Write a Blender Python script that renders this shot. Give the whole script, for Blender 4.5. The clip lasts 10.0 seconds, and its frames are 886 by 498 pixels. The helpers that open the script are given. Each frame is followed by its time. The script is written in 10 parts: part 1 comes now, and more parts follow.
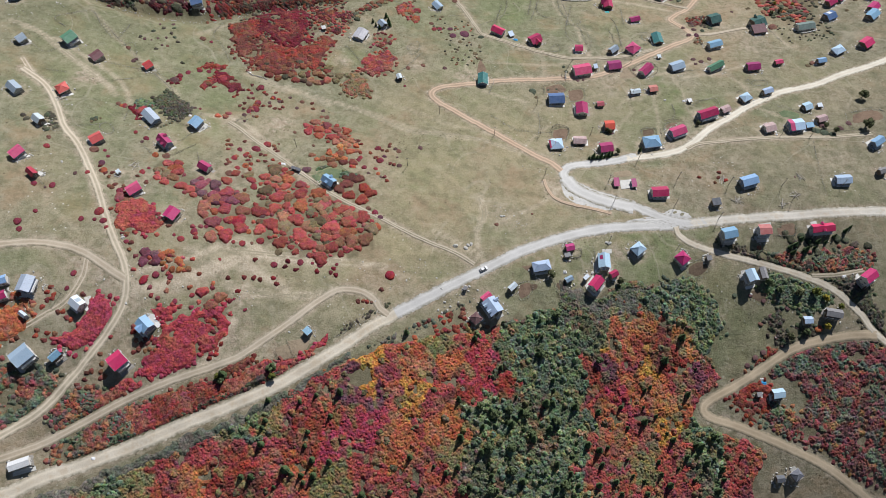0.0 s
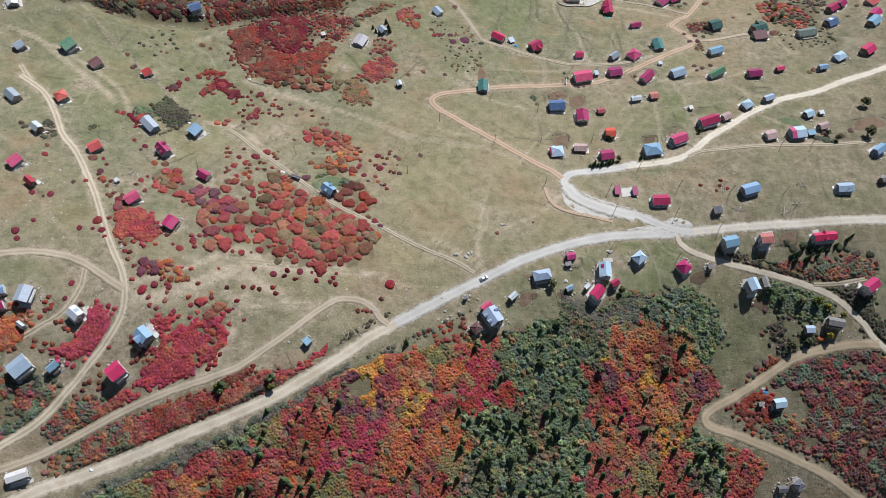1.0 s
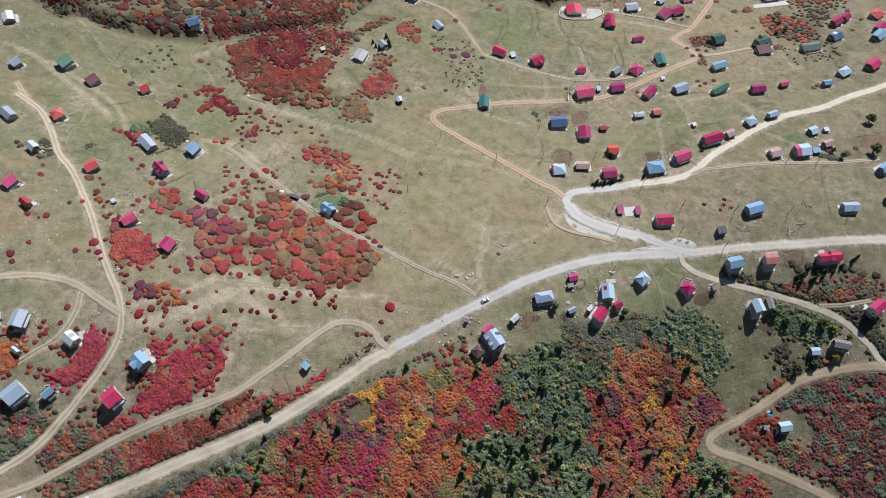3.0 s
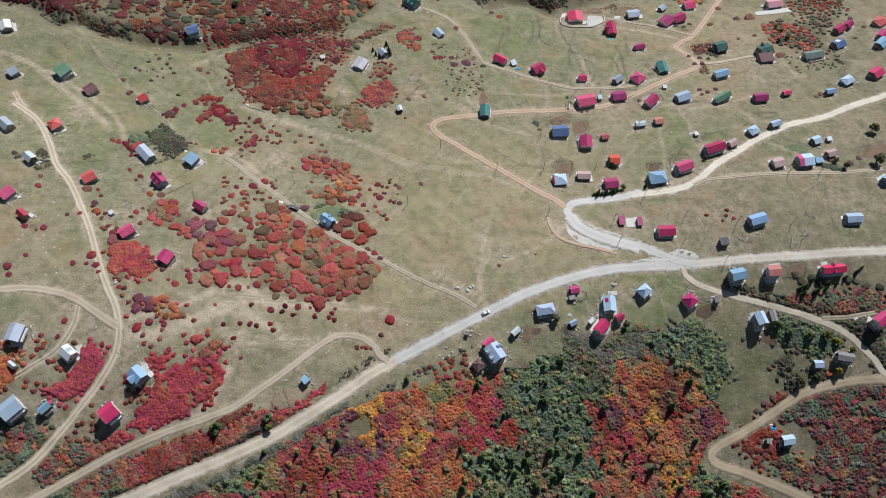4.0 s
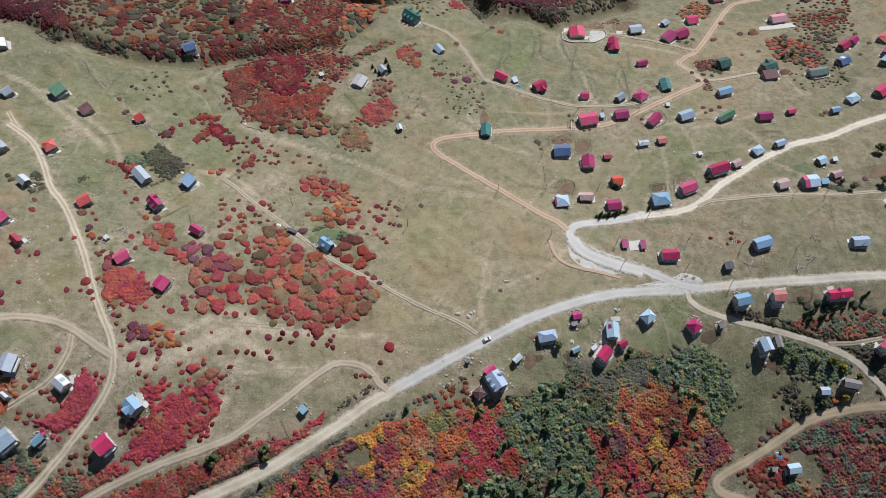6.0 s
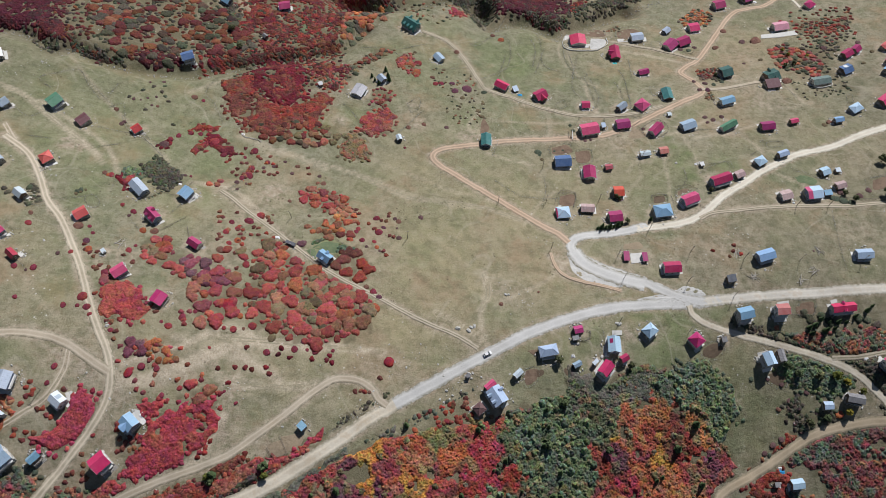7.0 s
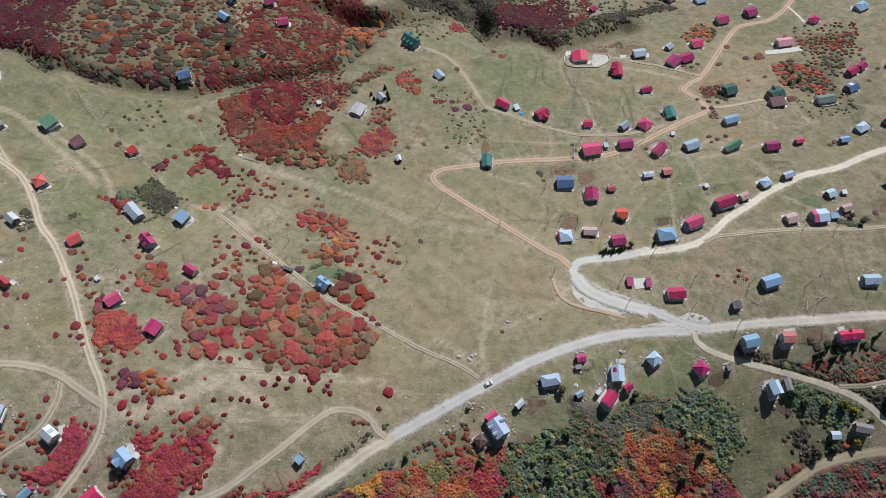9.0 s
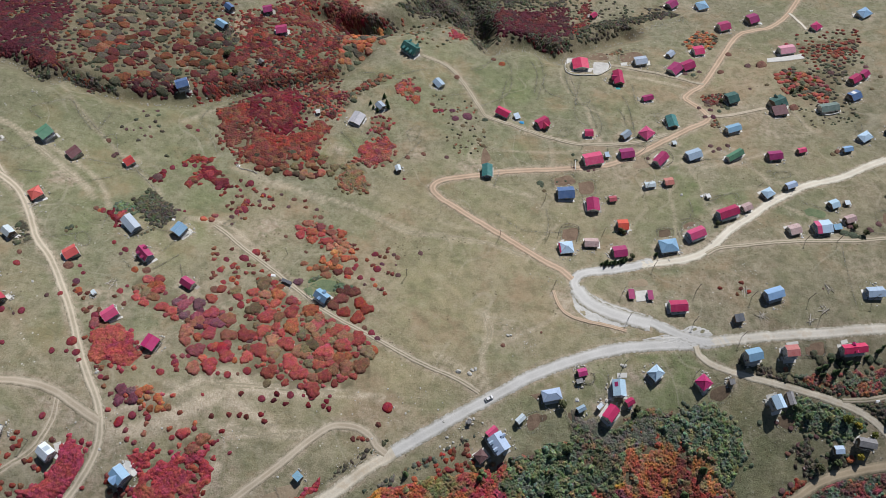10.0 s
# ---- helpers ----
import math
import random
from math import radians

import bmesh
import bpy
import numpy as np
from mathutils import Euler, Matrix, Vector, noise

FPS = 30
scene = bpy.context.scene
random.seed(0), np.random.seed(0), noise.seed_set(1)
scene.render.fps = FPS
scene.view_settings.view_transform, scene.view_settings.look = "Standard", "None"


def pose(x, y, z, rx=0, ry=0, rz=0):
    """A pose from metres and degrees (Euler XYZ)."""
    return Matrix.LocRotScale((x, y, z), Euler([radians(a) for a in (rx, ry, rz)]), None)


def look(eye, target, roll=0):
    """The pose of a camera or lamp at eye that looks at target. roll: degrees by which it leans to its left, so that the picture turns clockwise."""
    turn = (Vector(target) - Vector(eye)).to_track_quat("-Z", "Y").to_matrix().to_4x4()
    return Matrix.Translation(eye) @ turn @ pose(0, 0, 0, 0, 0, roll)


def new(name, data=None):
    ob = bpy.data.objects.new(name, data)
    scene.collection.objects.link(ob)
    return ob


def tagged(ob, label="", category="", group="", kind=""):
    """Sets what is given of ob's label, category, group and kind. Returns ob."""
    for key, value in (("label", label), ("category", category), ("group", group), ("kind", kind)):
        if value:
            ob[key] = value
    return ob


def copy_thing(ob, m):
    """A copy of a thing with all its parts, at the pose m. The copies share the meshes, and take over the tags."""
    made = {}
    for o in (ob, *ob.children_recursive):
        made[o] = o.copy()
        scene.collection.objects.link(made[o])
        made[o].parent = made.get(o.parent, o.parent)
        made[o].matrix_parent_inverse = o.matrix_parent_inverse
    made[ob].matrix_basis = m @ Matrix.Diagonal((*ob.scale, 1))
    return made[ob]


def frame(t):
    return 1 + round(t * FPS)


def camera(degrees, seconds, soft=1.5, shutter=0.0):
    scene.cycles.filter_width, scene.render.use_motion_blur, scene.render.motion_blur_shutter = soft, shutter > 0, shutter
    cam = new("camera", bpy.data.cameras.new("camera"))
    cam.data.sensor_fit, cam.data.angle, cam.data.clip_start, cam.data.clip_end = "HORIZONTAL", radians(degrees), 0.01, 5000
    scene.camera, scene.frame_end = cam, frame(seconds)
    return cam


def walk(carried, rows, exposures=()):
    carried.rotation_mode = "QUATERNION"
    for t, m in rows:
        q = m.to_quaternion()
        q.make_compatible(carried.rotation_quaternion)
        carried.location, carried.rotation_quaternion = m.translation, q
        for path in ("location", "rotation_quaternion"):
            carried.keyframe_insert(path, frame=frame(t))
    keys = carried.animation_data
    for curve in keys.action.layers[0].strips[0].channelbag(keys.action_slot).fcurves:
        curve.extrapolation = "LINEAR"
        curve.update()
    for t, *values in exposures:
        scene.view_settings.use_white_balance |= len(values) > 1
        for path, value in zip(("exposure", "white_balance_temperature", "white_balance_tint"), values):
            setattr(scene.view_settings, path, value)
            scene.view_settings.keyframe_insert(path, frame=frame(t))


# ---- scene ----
cam = camera(62.2, 10.0, soft=0.5)
METRES, EYE, TILT, LEAN, TURN = 67.0, 350.0, -64.5, 0.0, 0.0
ROWS = [
    (0.0, 0.0, 0.0, 0.0, -0.0, 0.0, 0.0),
    (0.5, -0.0007, 0.0131, 0.0302, -0.0, 0.01, -0.0),
    (1.0, -0.0016, 0.0289, 0.0659, 0.0, 0.03, -0.01),
    (1.5, -0.0024, 0.0447, 0.1013, 0.0, 0.05, -0.01),
    (2.0, -0.0034, 0.0628, 0.1425, 0.01, 0.06, -0.0),
    (2.5, -0.0038, 0.0803, 0.1817, 0.02, 0.08, -0.01),
    (4.0, -0.0062, 0.1423, 0.3151, 0.04, 0.1, -0.03),
    (4.5, -0.0073, 0.1633, 0.3591, 0.04, 0.11, -0.04),
    (5.0, -0.009, 0.1869, 0.4078, 0.03, 0.12, -0.04),
    (5.5, -0.01, 0.2088, 0.4531, 0.03, 0.13, -0.06),
    (7.0, -0.0131, 0.2816, 0.6025, 0.01, 0.13, -0.06),
    (7.5, -0.0134, 0.3049, 0.6503, 0.01, 0.13, -0.07),
    (8.0, -0.0145, 0.3307, 0.7021, 0.0, 0.13, -0.06),
    (8.5, -0.0154, 0.3543, 0.7503, 0.0, 0.13, -0.06),
    (9.0, -0.0163, 0.3808, 0.802, -0.0, 0.13, -0.07),
    (9.5, -0.0175, 0.4044, 0.8504, -0.02, 0.11, -0.07),
    (10.0, -0.0188, 0.4305, 0.9022, -0.03, 0.09, -0.06),
]
walk(cam, [(t, pose(0, 0, EYE, TILT, LEAN, TURN) @ pose(METRES * x, METRES * y, METRES * z, 90 + pitch, roll, yaw)) for t, x, y, z, yaw, pitch, roll in ROWS], ((0.0, -0.16), (4.0, -0.24), (10.0, -0.36)))

# ---- sky, sun and exposure ----
SUN_WAY = Vector((0.46, 0.89, 0.0)).normalized()
SUN_UP = radians(46)
world = bpy.data.worlds.new("sky")
scene.world = world
world.use_nodes = True
sky = world.node_tree.nodes.new("ShaderNodeTexSky")
sky.sky_type, sky.sun_disc, sky.altitude = "NISHITA", False, 2000
sky.sun_elevation, sky.sun_rotation = SUN_UP, math.atan2(SUN_WAY.x, SUN_WAY.y)
world.node_tree.links.new(sky.outputs[0], world.node_tree.nodes["Background"].inputs[0])
world.node_tree.nodes["Background"].inputs[1].default_value = 0.05
sun = new("sun", bpy.data.lights.new("sun", "SUN"))
sun.data.energy, sun.data.angle, sun.data.color = 5.0, radians(0.53), (1.0, 0.985, 0.985)
sun.matrix_world = look(Vector((0, 0, 600)) + 400 * (SUN_WAY * math.cos(SUN_UP) + Vector((0, 0, math.sin(SUN_UP)))), (0, 0, 600))

# ---- materials ----


class Nodes:
    """A short way to write node materials."""

    def __init__(self, name):
        self.mat = bpy.data.materials.new(name)
        self.mat.use_nodes = True
        self.tree = self.mat.node_tree
        self.bsdf = self.tree.nodes["Principled BSDF"]

    def add(self, kind, **settings):
        node = self.tree.nodes.new("ShaderNode" + kind)
        for key, value in settings.items():
            if key in node.inputs:
                self.put(value, node.inputs[key])
        return node

    def put(self, value, socket):
        if isinstance(value, bpy.types.NodeSocket):
            self.tree.links.new(value, socket)
        elif isinstance(value, tuple) and len(value) == 3 and socket.type == "RGBA":
            socket.default_value = (*value, 1)
        else:
            socket.default_value = value

    def noise(self, where, scale, detail=4.0, rough=0.55):
        n = self.add("TexNoise", Scale=scale, Detail=detail, Roughness=rough)
        self.put(where, n.inputs["Vector"])
        return n.outputs["Fac"]

    def ramp(self, fac, low, high, a=0.0, b=1.0):
        n = self.add("MapRange")
        for key, value in (("Value", fac), ("From Min", low), ("From Max", high), ("To Min", a), ("To Max", b)):
            self.put(value, n.inputs[key])
        return n.outputs["Result"]

    def mix(self, fac, a, b, blend="MIX"):
        n = self.add("MixRGB")
        n.blend_type = blend
        for key, value in (("Fac", fac), ("Color1", a), ("Color2", b)):
            self.put(value, n.inputs[key])
        return n.outputs["Color"]

    def math(self, op, a, b=0.0):
        n = self.add("Math")
        n.operation = op
        self.put(a, n.inputs[0])
        self.put(b, n.inputs[1])
        return n.outputs[0]

    def attribute(self, name):
        n = self.add("Attribute")
        n.attribute_name = name
        return n

    def coords(self, which="Object"):
        return self.add("TexCoord").outputs[which]

    def done(self, colour, rough=0.9, bump=None, depth=0.1, metal=0.0, specular=None):
        self.put(colour, self.bsdf.inputs["Base Color"])
        self.put(rough, self.bsdf.inputs["Roughness"])
        self.put(metal, self.bsdf.inputs["Metallic"])
        if specular is not None:
            self.put(specular, self.bsdf.inputs["Specular IOR Level"])
        if bump is not None:
            n = self.add("Bump", Distance=depth, Strength=0.6)
            self.put(bump, n.inputs["Height"])
            self.put(n.outputs[0], self.bsdf.inputs["Normal"])
        return self.mat


def ground_material():
    """Dry autumn meadow with worn tracks, bare earth, stones, tussocks and greener hollows."""
    n = Nodes("meadow")
    at = n.coords()
    stretch = n.add("Mapping")
    n.put(at, stretch.inputs["Vector"])
    stretch.inputs["Scale"].default_value = (0.16, 0.38, 0.3)
    stretch.inputs["Rotation"].default_value = (0, 0, 0.35)
    big, mid, fine, tuft = n.noise(at, 0.011), n.noise(at, 0.055, 7, 0.62), n.noise(at, 0.38, 7, 0.75), n.noise(at, 1.5, 4, 0.75)
    streak = n.noise(stretch.outputs[0], 1.0, 6, 0.7)
    grass = n.mix(n.ramp(big, 0.38, 0.64), (0.242, 0.234, 0.160), (0.310, 0.268, 0.192))
    grass = n.mix(n.ramp(mid, 0.42, 0.64, 0, 0.6), grass, (0.195, 0.200, 0.118))
    grass = n.mix(n.ramp(n.noise(at, 0.10, 6, 0.7), 0.52, 0.72, 0, 0.5), grass, (0.335, 0.290, 0.212))
    grass = n.mix(n.ramp(streak, 0.54, 0.74, 0, 0.55), grass, (0.365, 0.345, 0.282))
    grass = n.mix(n.ramp(streak, 0.44, 0.28, 0, 0.5), grass, (0.155, 0.145, 0.080))
    grass = n.mix(n.ramp(fine, 0.50, 0.34, 0.0, 0.8), grass, (0.110, 0.104, 0.060))
    grass = n.mix(n.ramp(tuft, 0.53, 0.71, 0.0, 0.52), grass, (0.44, 0.415, 0.32))
    grass = n.mix(n.ramp(tuft, 0.45, 0.29, 0.0, 0.6), grass, (0.082, 0.080, 0.042))
    dry = n.math("MULTIPLY", n.attribute("dry").outputs["Fac"], n.ramp(n.noise(at, 0.06, 7, 0.7), 0.34, 0.62, 0.55, 1.0))
    grass = n.mix(n.math("MINIMUM", dry, 0.85), grass, n.mix(n.ramp(tuft, 0.3, 0.7), (0.275, 0.232, 0.132), (0.408, 0.348, 0.218)))
    grass = n.mix(n.ramp(n.noise(at, 0.032, 7, 0.66), 0.50, 0.64, 0, 0.38), grass, n.mix(tuft, (0.125, 0.162, 0.066), (0.205, 0.235, 0.115)))
    grass = n.mix(n.ramp(n.noise(at, 0.030, 7, 0.7), 0.49, 0.36, 0, 0.8), grass, n.mix(fine, (0.235, 0.170, 0.100), (0.390, 0.295, 0.195)))
    lush = n.math("MULTIPLY", n.attribute("lush").outputs["Fac"], n.ramp(fine, 0.25, 0.6, 0.5, 1.0))
    grass = n.mix(n.math("MULTIPLY", lush, 0.8), grass, n.mix(tuft, (0.105, 0.150, 0.052), (0.205, 0.250, 0.105)))
    soil = n.mix(n.ramp(fine, 0.32, 0.68), (0.27, 0.205, 0.140), (0.50, 0.43, 0.345))
    bare = n.math("MULTIPLY", n.attribute("bare").outputs["Fac"], n.ramp(n.noise(at, 0.32, 7, 0.75), 0.38, 0.58, 0.1, 1.5))
    colour = n.mix(n.math("MINIMUM", bare, 0.95), grass, soil)
    track = n.math("MULTIPLY", n.attribute("track").outputs["Fac"], n.ramp(fine, 0.28, 0.60, 0.5, 1.5))
    colour = n.mix(n.math("MINIMUM", track, 0.95), colour, n.mix(n.ramp(tuft, 0.35, 0.65), (0.40, 0.325, 0.235), (0.60, 0.52, 0.41)))
    verge = n.math("MULTIPLY", n.attribute("verge").outputs["Fac"], n.ramp(n.noise(at, 0.5, 5, 0.7), 0.35, 0.6, 0.1, 1.0))
    colour = n.mix(n.math("MINIMUM", verge, 0.8), colour, n.mix(fine, (0.085, 0.088, 0.052), (0.150, 0.135, 0.085)))
    dull = n.math("MULTIPLY", n.attribute("dull").outputs["Fac"], n.ramp(n.noise(at, 0.07, 6, 0.7), 0.35, 0.6, 0.45, 1.0))
    colour = n.mix(n.math("MULTIPLY", dull, 0.62), colour, n.mix(n.ramp(fine, 0.35, 0.65), (0.118, 0.106, 0.070), (0.215, 0.185, 0.135)))
    litter = n.math("MULTIPLY", n.attribute("scrub").outputs["Fac"], n.ramp(fine, 0.3, 0.65, 0.55, 1.1))
    colour = n.mix(n.math("MINIMUM", litter, 0.85), colour, n.mix(fine, (0.115, 0.105, 0.062), (0.20, 0.160, 0.105)))
    # winding cattle paths, and soft blotches
    for scale, seed, wide, strength, shade in ((0.016, 3.0, 0.006, 0.26, (0.41, 0.365, 0.285)), (0.024, 11.0, 0.008, 0.25, (0.115, 0.115, 0.066)), (0.010, 23.0, 0.004, 0.30, (0.44, 0.395, 0.31)), (0.034, 31.0, 0.009, 0.16, (0.37, 0.335, 0.25))):
        lane = n.add("TexNoise", Scale=scale, Detail=2.2, Roughness=0.55)
        lane.noise_dimensions = "4D"
        n.put(at, lane.inputs["Vector"])
        n.put(seed, lane.inputs["W"])
        line = n.math("MULTIPLY", n.ramp(n.math("ABSOLUTE", n.math("SUBTRACT", lane.outputs["Fac"], 0.5)), 0.25 * wide, wide, 1.0, 0.0), n.ramp(n.noise(at, 0.028, 5, 0.6), 0.44, 0.56))
        colour = n.mix(n.math("MULTIPLY", line, strength), colour, shade)
    blotch = n.noise(at, 0.16, 5, 0.62)
    colour = n.mix(n.ramp(blotch, 0.50, 0.36, 0.0, 0.5), colour, n.mix(0.62, colour, (0.085, 0.095, 0.050)))
    colour = n.mix(n.ramp(blotch, 0.53, 0.68, 0.0, 0.5), colour, n.mix(0.45, colour, (0.46, 0.41, 0.30)))
    # small dark plants, and pale stones
    v = n.add("TexVoronoi", Scale=0.34)
    n.put(at, v.inputs["Vector"])
    spot = n.math("MULTIPLY", n.ramp(v.outputs["Distance"], 0.10, 0.22, 1.0, 0.0), n.ramp(mid, 0.52, 0.60))
    colour = n.mix(n.math("MULTIPLY", spot, 0.75), colour, (0.085, 0.068, 0.045))
    w = n.add("TexVoronoi", Scale=0.25)
    n.put(at, w.inputs["Vector"])
    stone = n.math("MULTIPLY", n.ramp(w.outputs["Distance"], 0.06, 0.13, 1.0, 0.0), n.ramp(n.noise(at, 0.021, 5, 0.6), 0.52, 0.62))
    colour = n.mix(n.math("MULTIPLY", stone, 0.8), colour, (0.62, 0.60, 0.54))
    return n.done(colour, 0.95, n.math("ADD", n.math("MULTIPLY", tuft, 0.3), n.math("ADD", fine, n.math("MULTIPLY", streak, 0.6))), 0.9, specular=0.15)


def road_material(name, pale, dark, rut, grassy=0.0, patchy=0.0):
    """Rolled gravel or earth: paler wheel ruts, damp and loose patches, ragged grassy edges."""
    n = Nodes(name)
    at = n.coords()
    across = n.attribute("across").outputs["Fac"]
    patch, grain = n.noise(at, 0.09, 6, 0.6), n.noise(at, 1.6, 5, 0.7)
    colour = n.mix(n.ramp(patch, 0.36, 0.66), pale, dark)
    ruts = n.ramp(n.math("ABSOLUTE", n.math("SUBTRACT", across, 0.45)), 0.05, 0.28, 1.0, 0.0)
    colour = n.mix(n.math("MULTIPLY", ruts, rut), colour, tuple(min(0.8, c * 1.18) for c in pale))
    colour = n.mix(n.ramp(grain, 0.30, 0.72, 0.0, 0.35), colour, tuple(c * 0.62 for c in dark))
    if patchy:
        blot = n.math("MULTIPLY", n.ramp(n.noise(at, 0.30, 6, 0.7), 0.50, 0.60), n.ramp(across, 0.2, 0.7, 1.0, 0.2))
        colour = n.mix(n.math("MULTIPLY", blot, patchy), colour, (0.50, 0.385, 0.255))
    if grassy:
        middle = n.math("MULTIPLY", n.ramp(across, 0.34, 0.12), n.ramp(n.noise(at, 0.5, 6, 0.7), 0.34, 0.56, 0.2, 1.1))
        colour = n.mix(n.math("MULTIPLY", middle, grassy), colour, (0.235, 0.215, 0.145))
    edge = n.math("MULTIPLY", n.ramp(across, 0.50, 0.95), n.ramp(n.noise(at, 0.55, 6, 0.75), 0.38, 0.58, 0.1, 1.1))
    colour = n.mix(n.math("MINIMUM", edge, 1.0), colour, (0.215, 0.195, 0.135))
    return n.done(colour, 0.95, grain, 0.12, specular=0.2)


def sheet_roof(name, colour, wear=0.25, rough=0.42):
    """Painted ribbed sheet metal: sheet seams, faded and rusty streaks."""
    n = Nodes(name)
    at = n.coords()
    spread = n.noise(at, 0.45, 5, 0.6)
    chance = n.add("ObjectInfo").outputs["Random"]
    c = n.mix(n.ramp(spread, 0.35, 0.7, 0.0, wear), colour, tuple(min(0.85, 0.25 + k * 0.8) for k in colour))
    c = n.mix(n.ramp(n.noise(at, 1.7, 4, 0.7), 0.56, 0.75, 0.0, wear * 1.6), c, tuple(0.35 * k + 0.02 for k in colour))
    sep = n.add("SeparateXYZ")
    n.put(at, sep.inputs[0])
    seam = n.math("PINGPONG", sep.outputs[0], 0.45)
    c = n.mix(n.ramp(seam, 0.0, 0.07, 0.35, 0.0), c, tuple(k * 0.45 for k in colour))
    hue = n.add("HueSaturation", Saturation=1.0)
    n.put(n.ramp(chance, 0, 1, 0.485, 0.515), hue.inputs["Hue"])
    n.put(n.ramp(chance, 0, 1, 0.82, 1.12), hue.inputs["Value"])
    n.put(c, hue.inputs["Color"])
    return n.done(hue.outputs[0], n.ramp(spread, 0.3, 0.7, rough - 0.08, rough + 0.2), n.ramp(n.math("PINGPONG", sep.outputs[0], 0.11), 0.02, 0.08), 0.03)


def plaster(name, colour, scale=1.0, depth=0.02):
    n = Nodes(name)
    at = n.coords()
    a, b = n.noise(at, 0.6 * scale, 5, 0.65), n.noise(at, 5 * scale, 4, 0.7)
    c = n.mix(n.ramp(a, 0.4, 0.75, 0.0, 0.45), colour, tuple(k * 0.6 for k in colour))
    c = n.mix(n.ramp(b, 0.5, 0.8, 0.0, 0.3), c, tuple(min(0.85, k * 1.25) for k in colour))
    return n.done(c, 0.85, b, depth)


def planks(name, colour):
    """Weathered boards: each board its own tone, dark joints."""
    n = Nodes(name)
    at = n.coords()
    sep = n.add("SeparateXYZ")
    n.put(at, sep.inputs[0])
    row = n.math("FLOOR", n.math("MULTIPLY", sep.outputs[2], 5.0))
    w = n.add("TexWhiteNoise")
    w.noise_dimensions = "1D"
    n.put(row, w.inputs["W"])
    c = n.mix(n.ramp(w.outputs["Value"], 0, 1, 0.0, 0.6), colour, tuple(k * 0.5 for k in colour))
    c = n.mix(n.ramp(n.noise(at, 3.0, 5, 0.7), 0.35, 0.7, 0.0, 0.4), c, tuple(min(0.6, k * 1.5) for k in colour))
    joint = n.ramp(n.math("FRACT", n.math("MULTIPLY", sep.outputs[2], 5.0)), 0.0, 0.12, 0.6, 0.0)
    return n.done(n.mix(joint, c, (0.02, 0.017, 0.014)), 0.85, n.noise(at, 8, 4), 0.02)


def leaf_material(name, attribute=True, grain=1.0):
    """Autumn leaves: a tint for each shrub, shade between the twigs painted in by noise, and leafy grain at two sizes.
    """
    n = Nodes(name)
    at = n.coords()
    tint = n.attribute("tint").outputs["Color"] if attribute else n.add("ObjectInfo").outputs["Color"]
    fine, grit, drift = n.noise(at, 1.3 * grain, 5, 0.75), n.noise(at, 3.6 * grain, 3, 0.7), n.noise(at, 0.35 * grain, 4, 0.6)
    # shade painted into the bump's hollows, then highlights onto its raised leaves
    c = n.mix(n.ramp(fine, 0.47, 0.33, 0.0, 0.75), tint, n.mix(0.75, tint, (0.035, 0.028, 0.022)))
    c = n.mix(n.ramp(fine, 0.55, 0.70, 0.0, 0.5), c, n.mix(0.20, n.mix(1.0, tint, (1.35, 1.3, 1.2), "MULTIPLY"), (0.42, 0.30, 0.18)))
    hue = n.add("HueSaturation", Saturation=1.06)
    n.put(n.ramp(drift, 0.3, 0.7, 0.482, 0.518), hue.inputs["Hue"])
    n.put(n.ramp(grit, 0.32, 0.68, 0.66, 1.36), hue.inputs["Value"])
    n.put(c, hue.inputs["Color"])
    return n.done(hue.outputs[0], 0.8, n.math("ADD", fine, n.math("MULTIPLY", grit, 0.5)), 0.45 / grain, specular=0.15)


def rock_material():
    n = Nodes("pale_rock")
    at = n.coords()
    a = n.noise(at, 1.2, 6, 0.65)
    c = n.mix(n.ramp(a, 0.35, 0.7), (0.58, 0.57, 0.54), (0.30, 0.285, 0.255))
    return n.done(c, 0.9, a, 0.15)


def garden_material(name, a, b):
    n = Nodes(name)
    at = n.coords()
    f = n.noise(at, 1.1, 6, 0.7)
    c = n.mix(n.ramp(f, 0.3, 0.7), a, b)
    c = n.mix(n.ramp(n.noise(at, 0.25, 4), 0.45, 0.7, 0, 0.5), c, tuple(k * 0.6 for k in a))
    return n.done(c, 0.95, f, 0.3, specular=0.15)


def glass_material():
    n = Nodes("window_glass")
    return n.done((0.03, 0.035, 0.04), 0.08, specular=0.6)


MEADOW = ground_material()
ROAD_MATS = {
    "gravel": road_material("grey_gravel", (0.61, 0.60, 0.58), (0.53, 0.52, 0.495), 0.35),
    "creamgrey": road_material("cream_grey_gravel", (0.68, 0.62, 0.515), (0.56, 0.49, 0.385), 0.45, 0.0, 0.45),
    "patchy": road_material("patchy_gravel", (0.68, 0.645, 0.575), (0.57, 0.53, 0.455), 0.35, 0.0, 0.4),
    "cream": road_material("cream_gravel", (0.74, 0.685, 0.585), (0.64, 0.575, 0.475), 0.4),
    "redearth": road_material("red_earth", (0.55, 0.415, 0.310), (0.46, 0.325, 0.230), 0.7, 0.3),
    "tan": road_material("tan_earth", (0.52, 0.450, 0.355), (0.41, 0.34, 0.25), 0.7),
    "lane": road_material("grassy_lane", (0.50, 0.435, 0.345), (0.40, 0.335, 0.25), 0.7, 1.0),
    "tanbrown": road_material("brown_earth", (0.54, 0.440, 0.315), (0.44, 0.35, 0.24), 0.5),
    "track": road_material("pale_track", (0.60, 0.525, 0.415), (0.49, 0.415, 0.31), 0.6, 0.4),
}
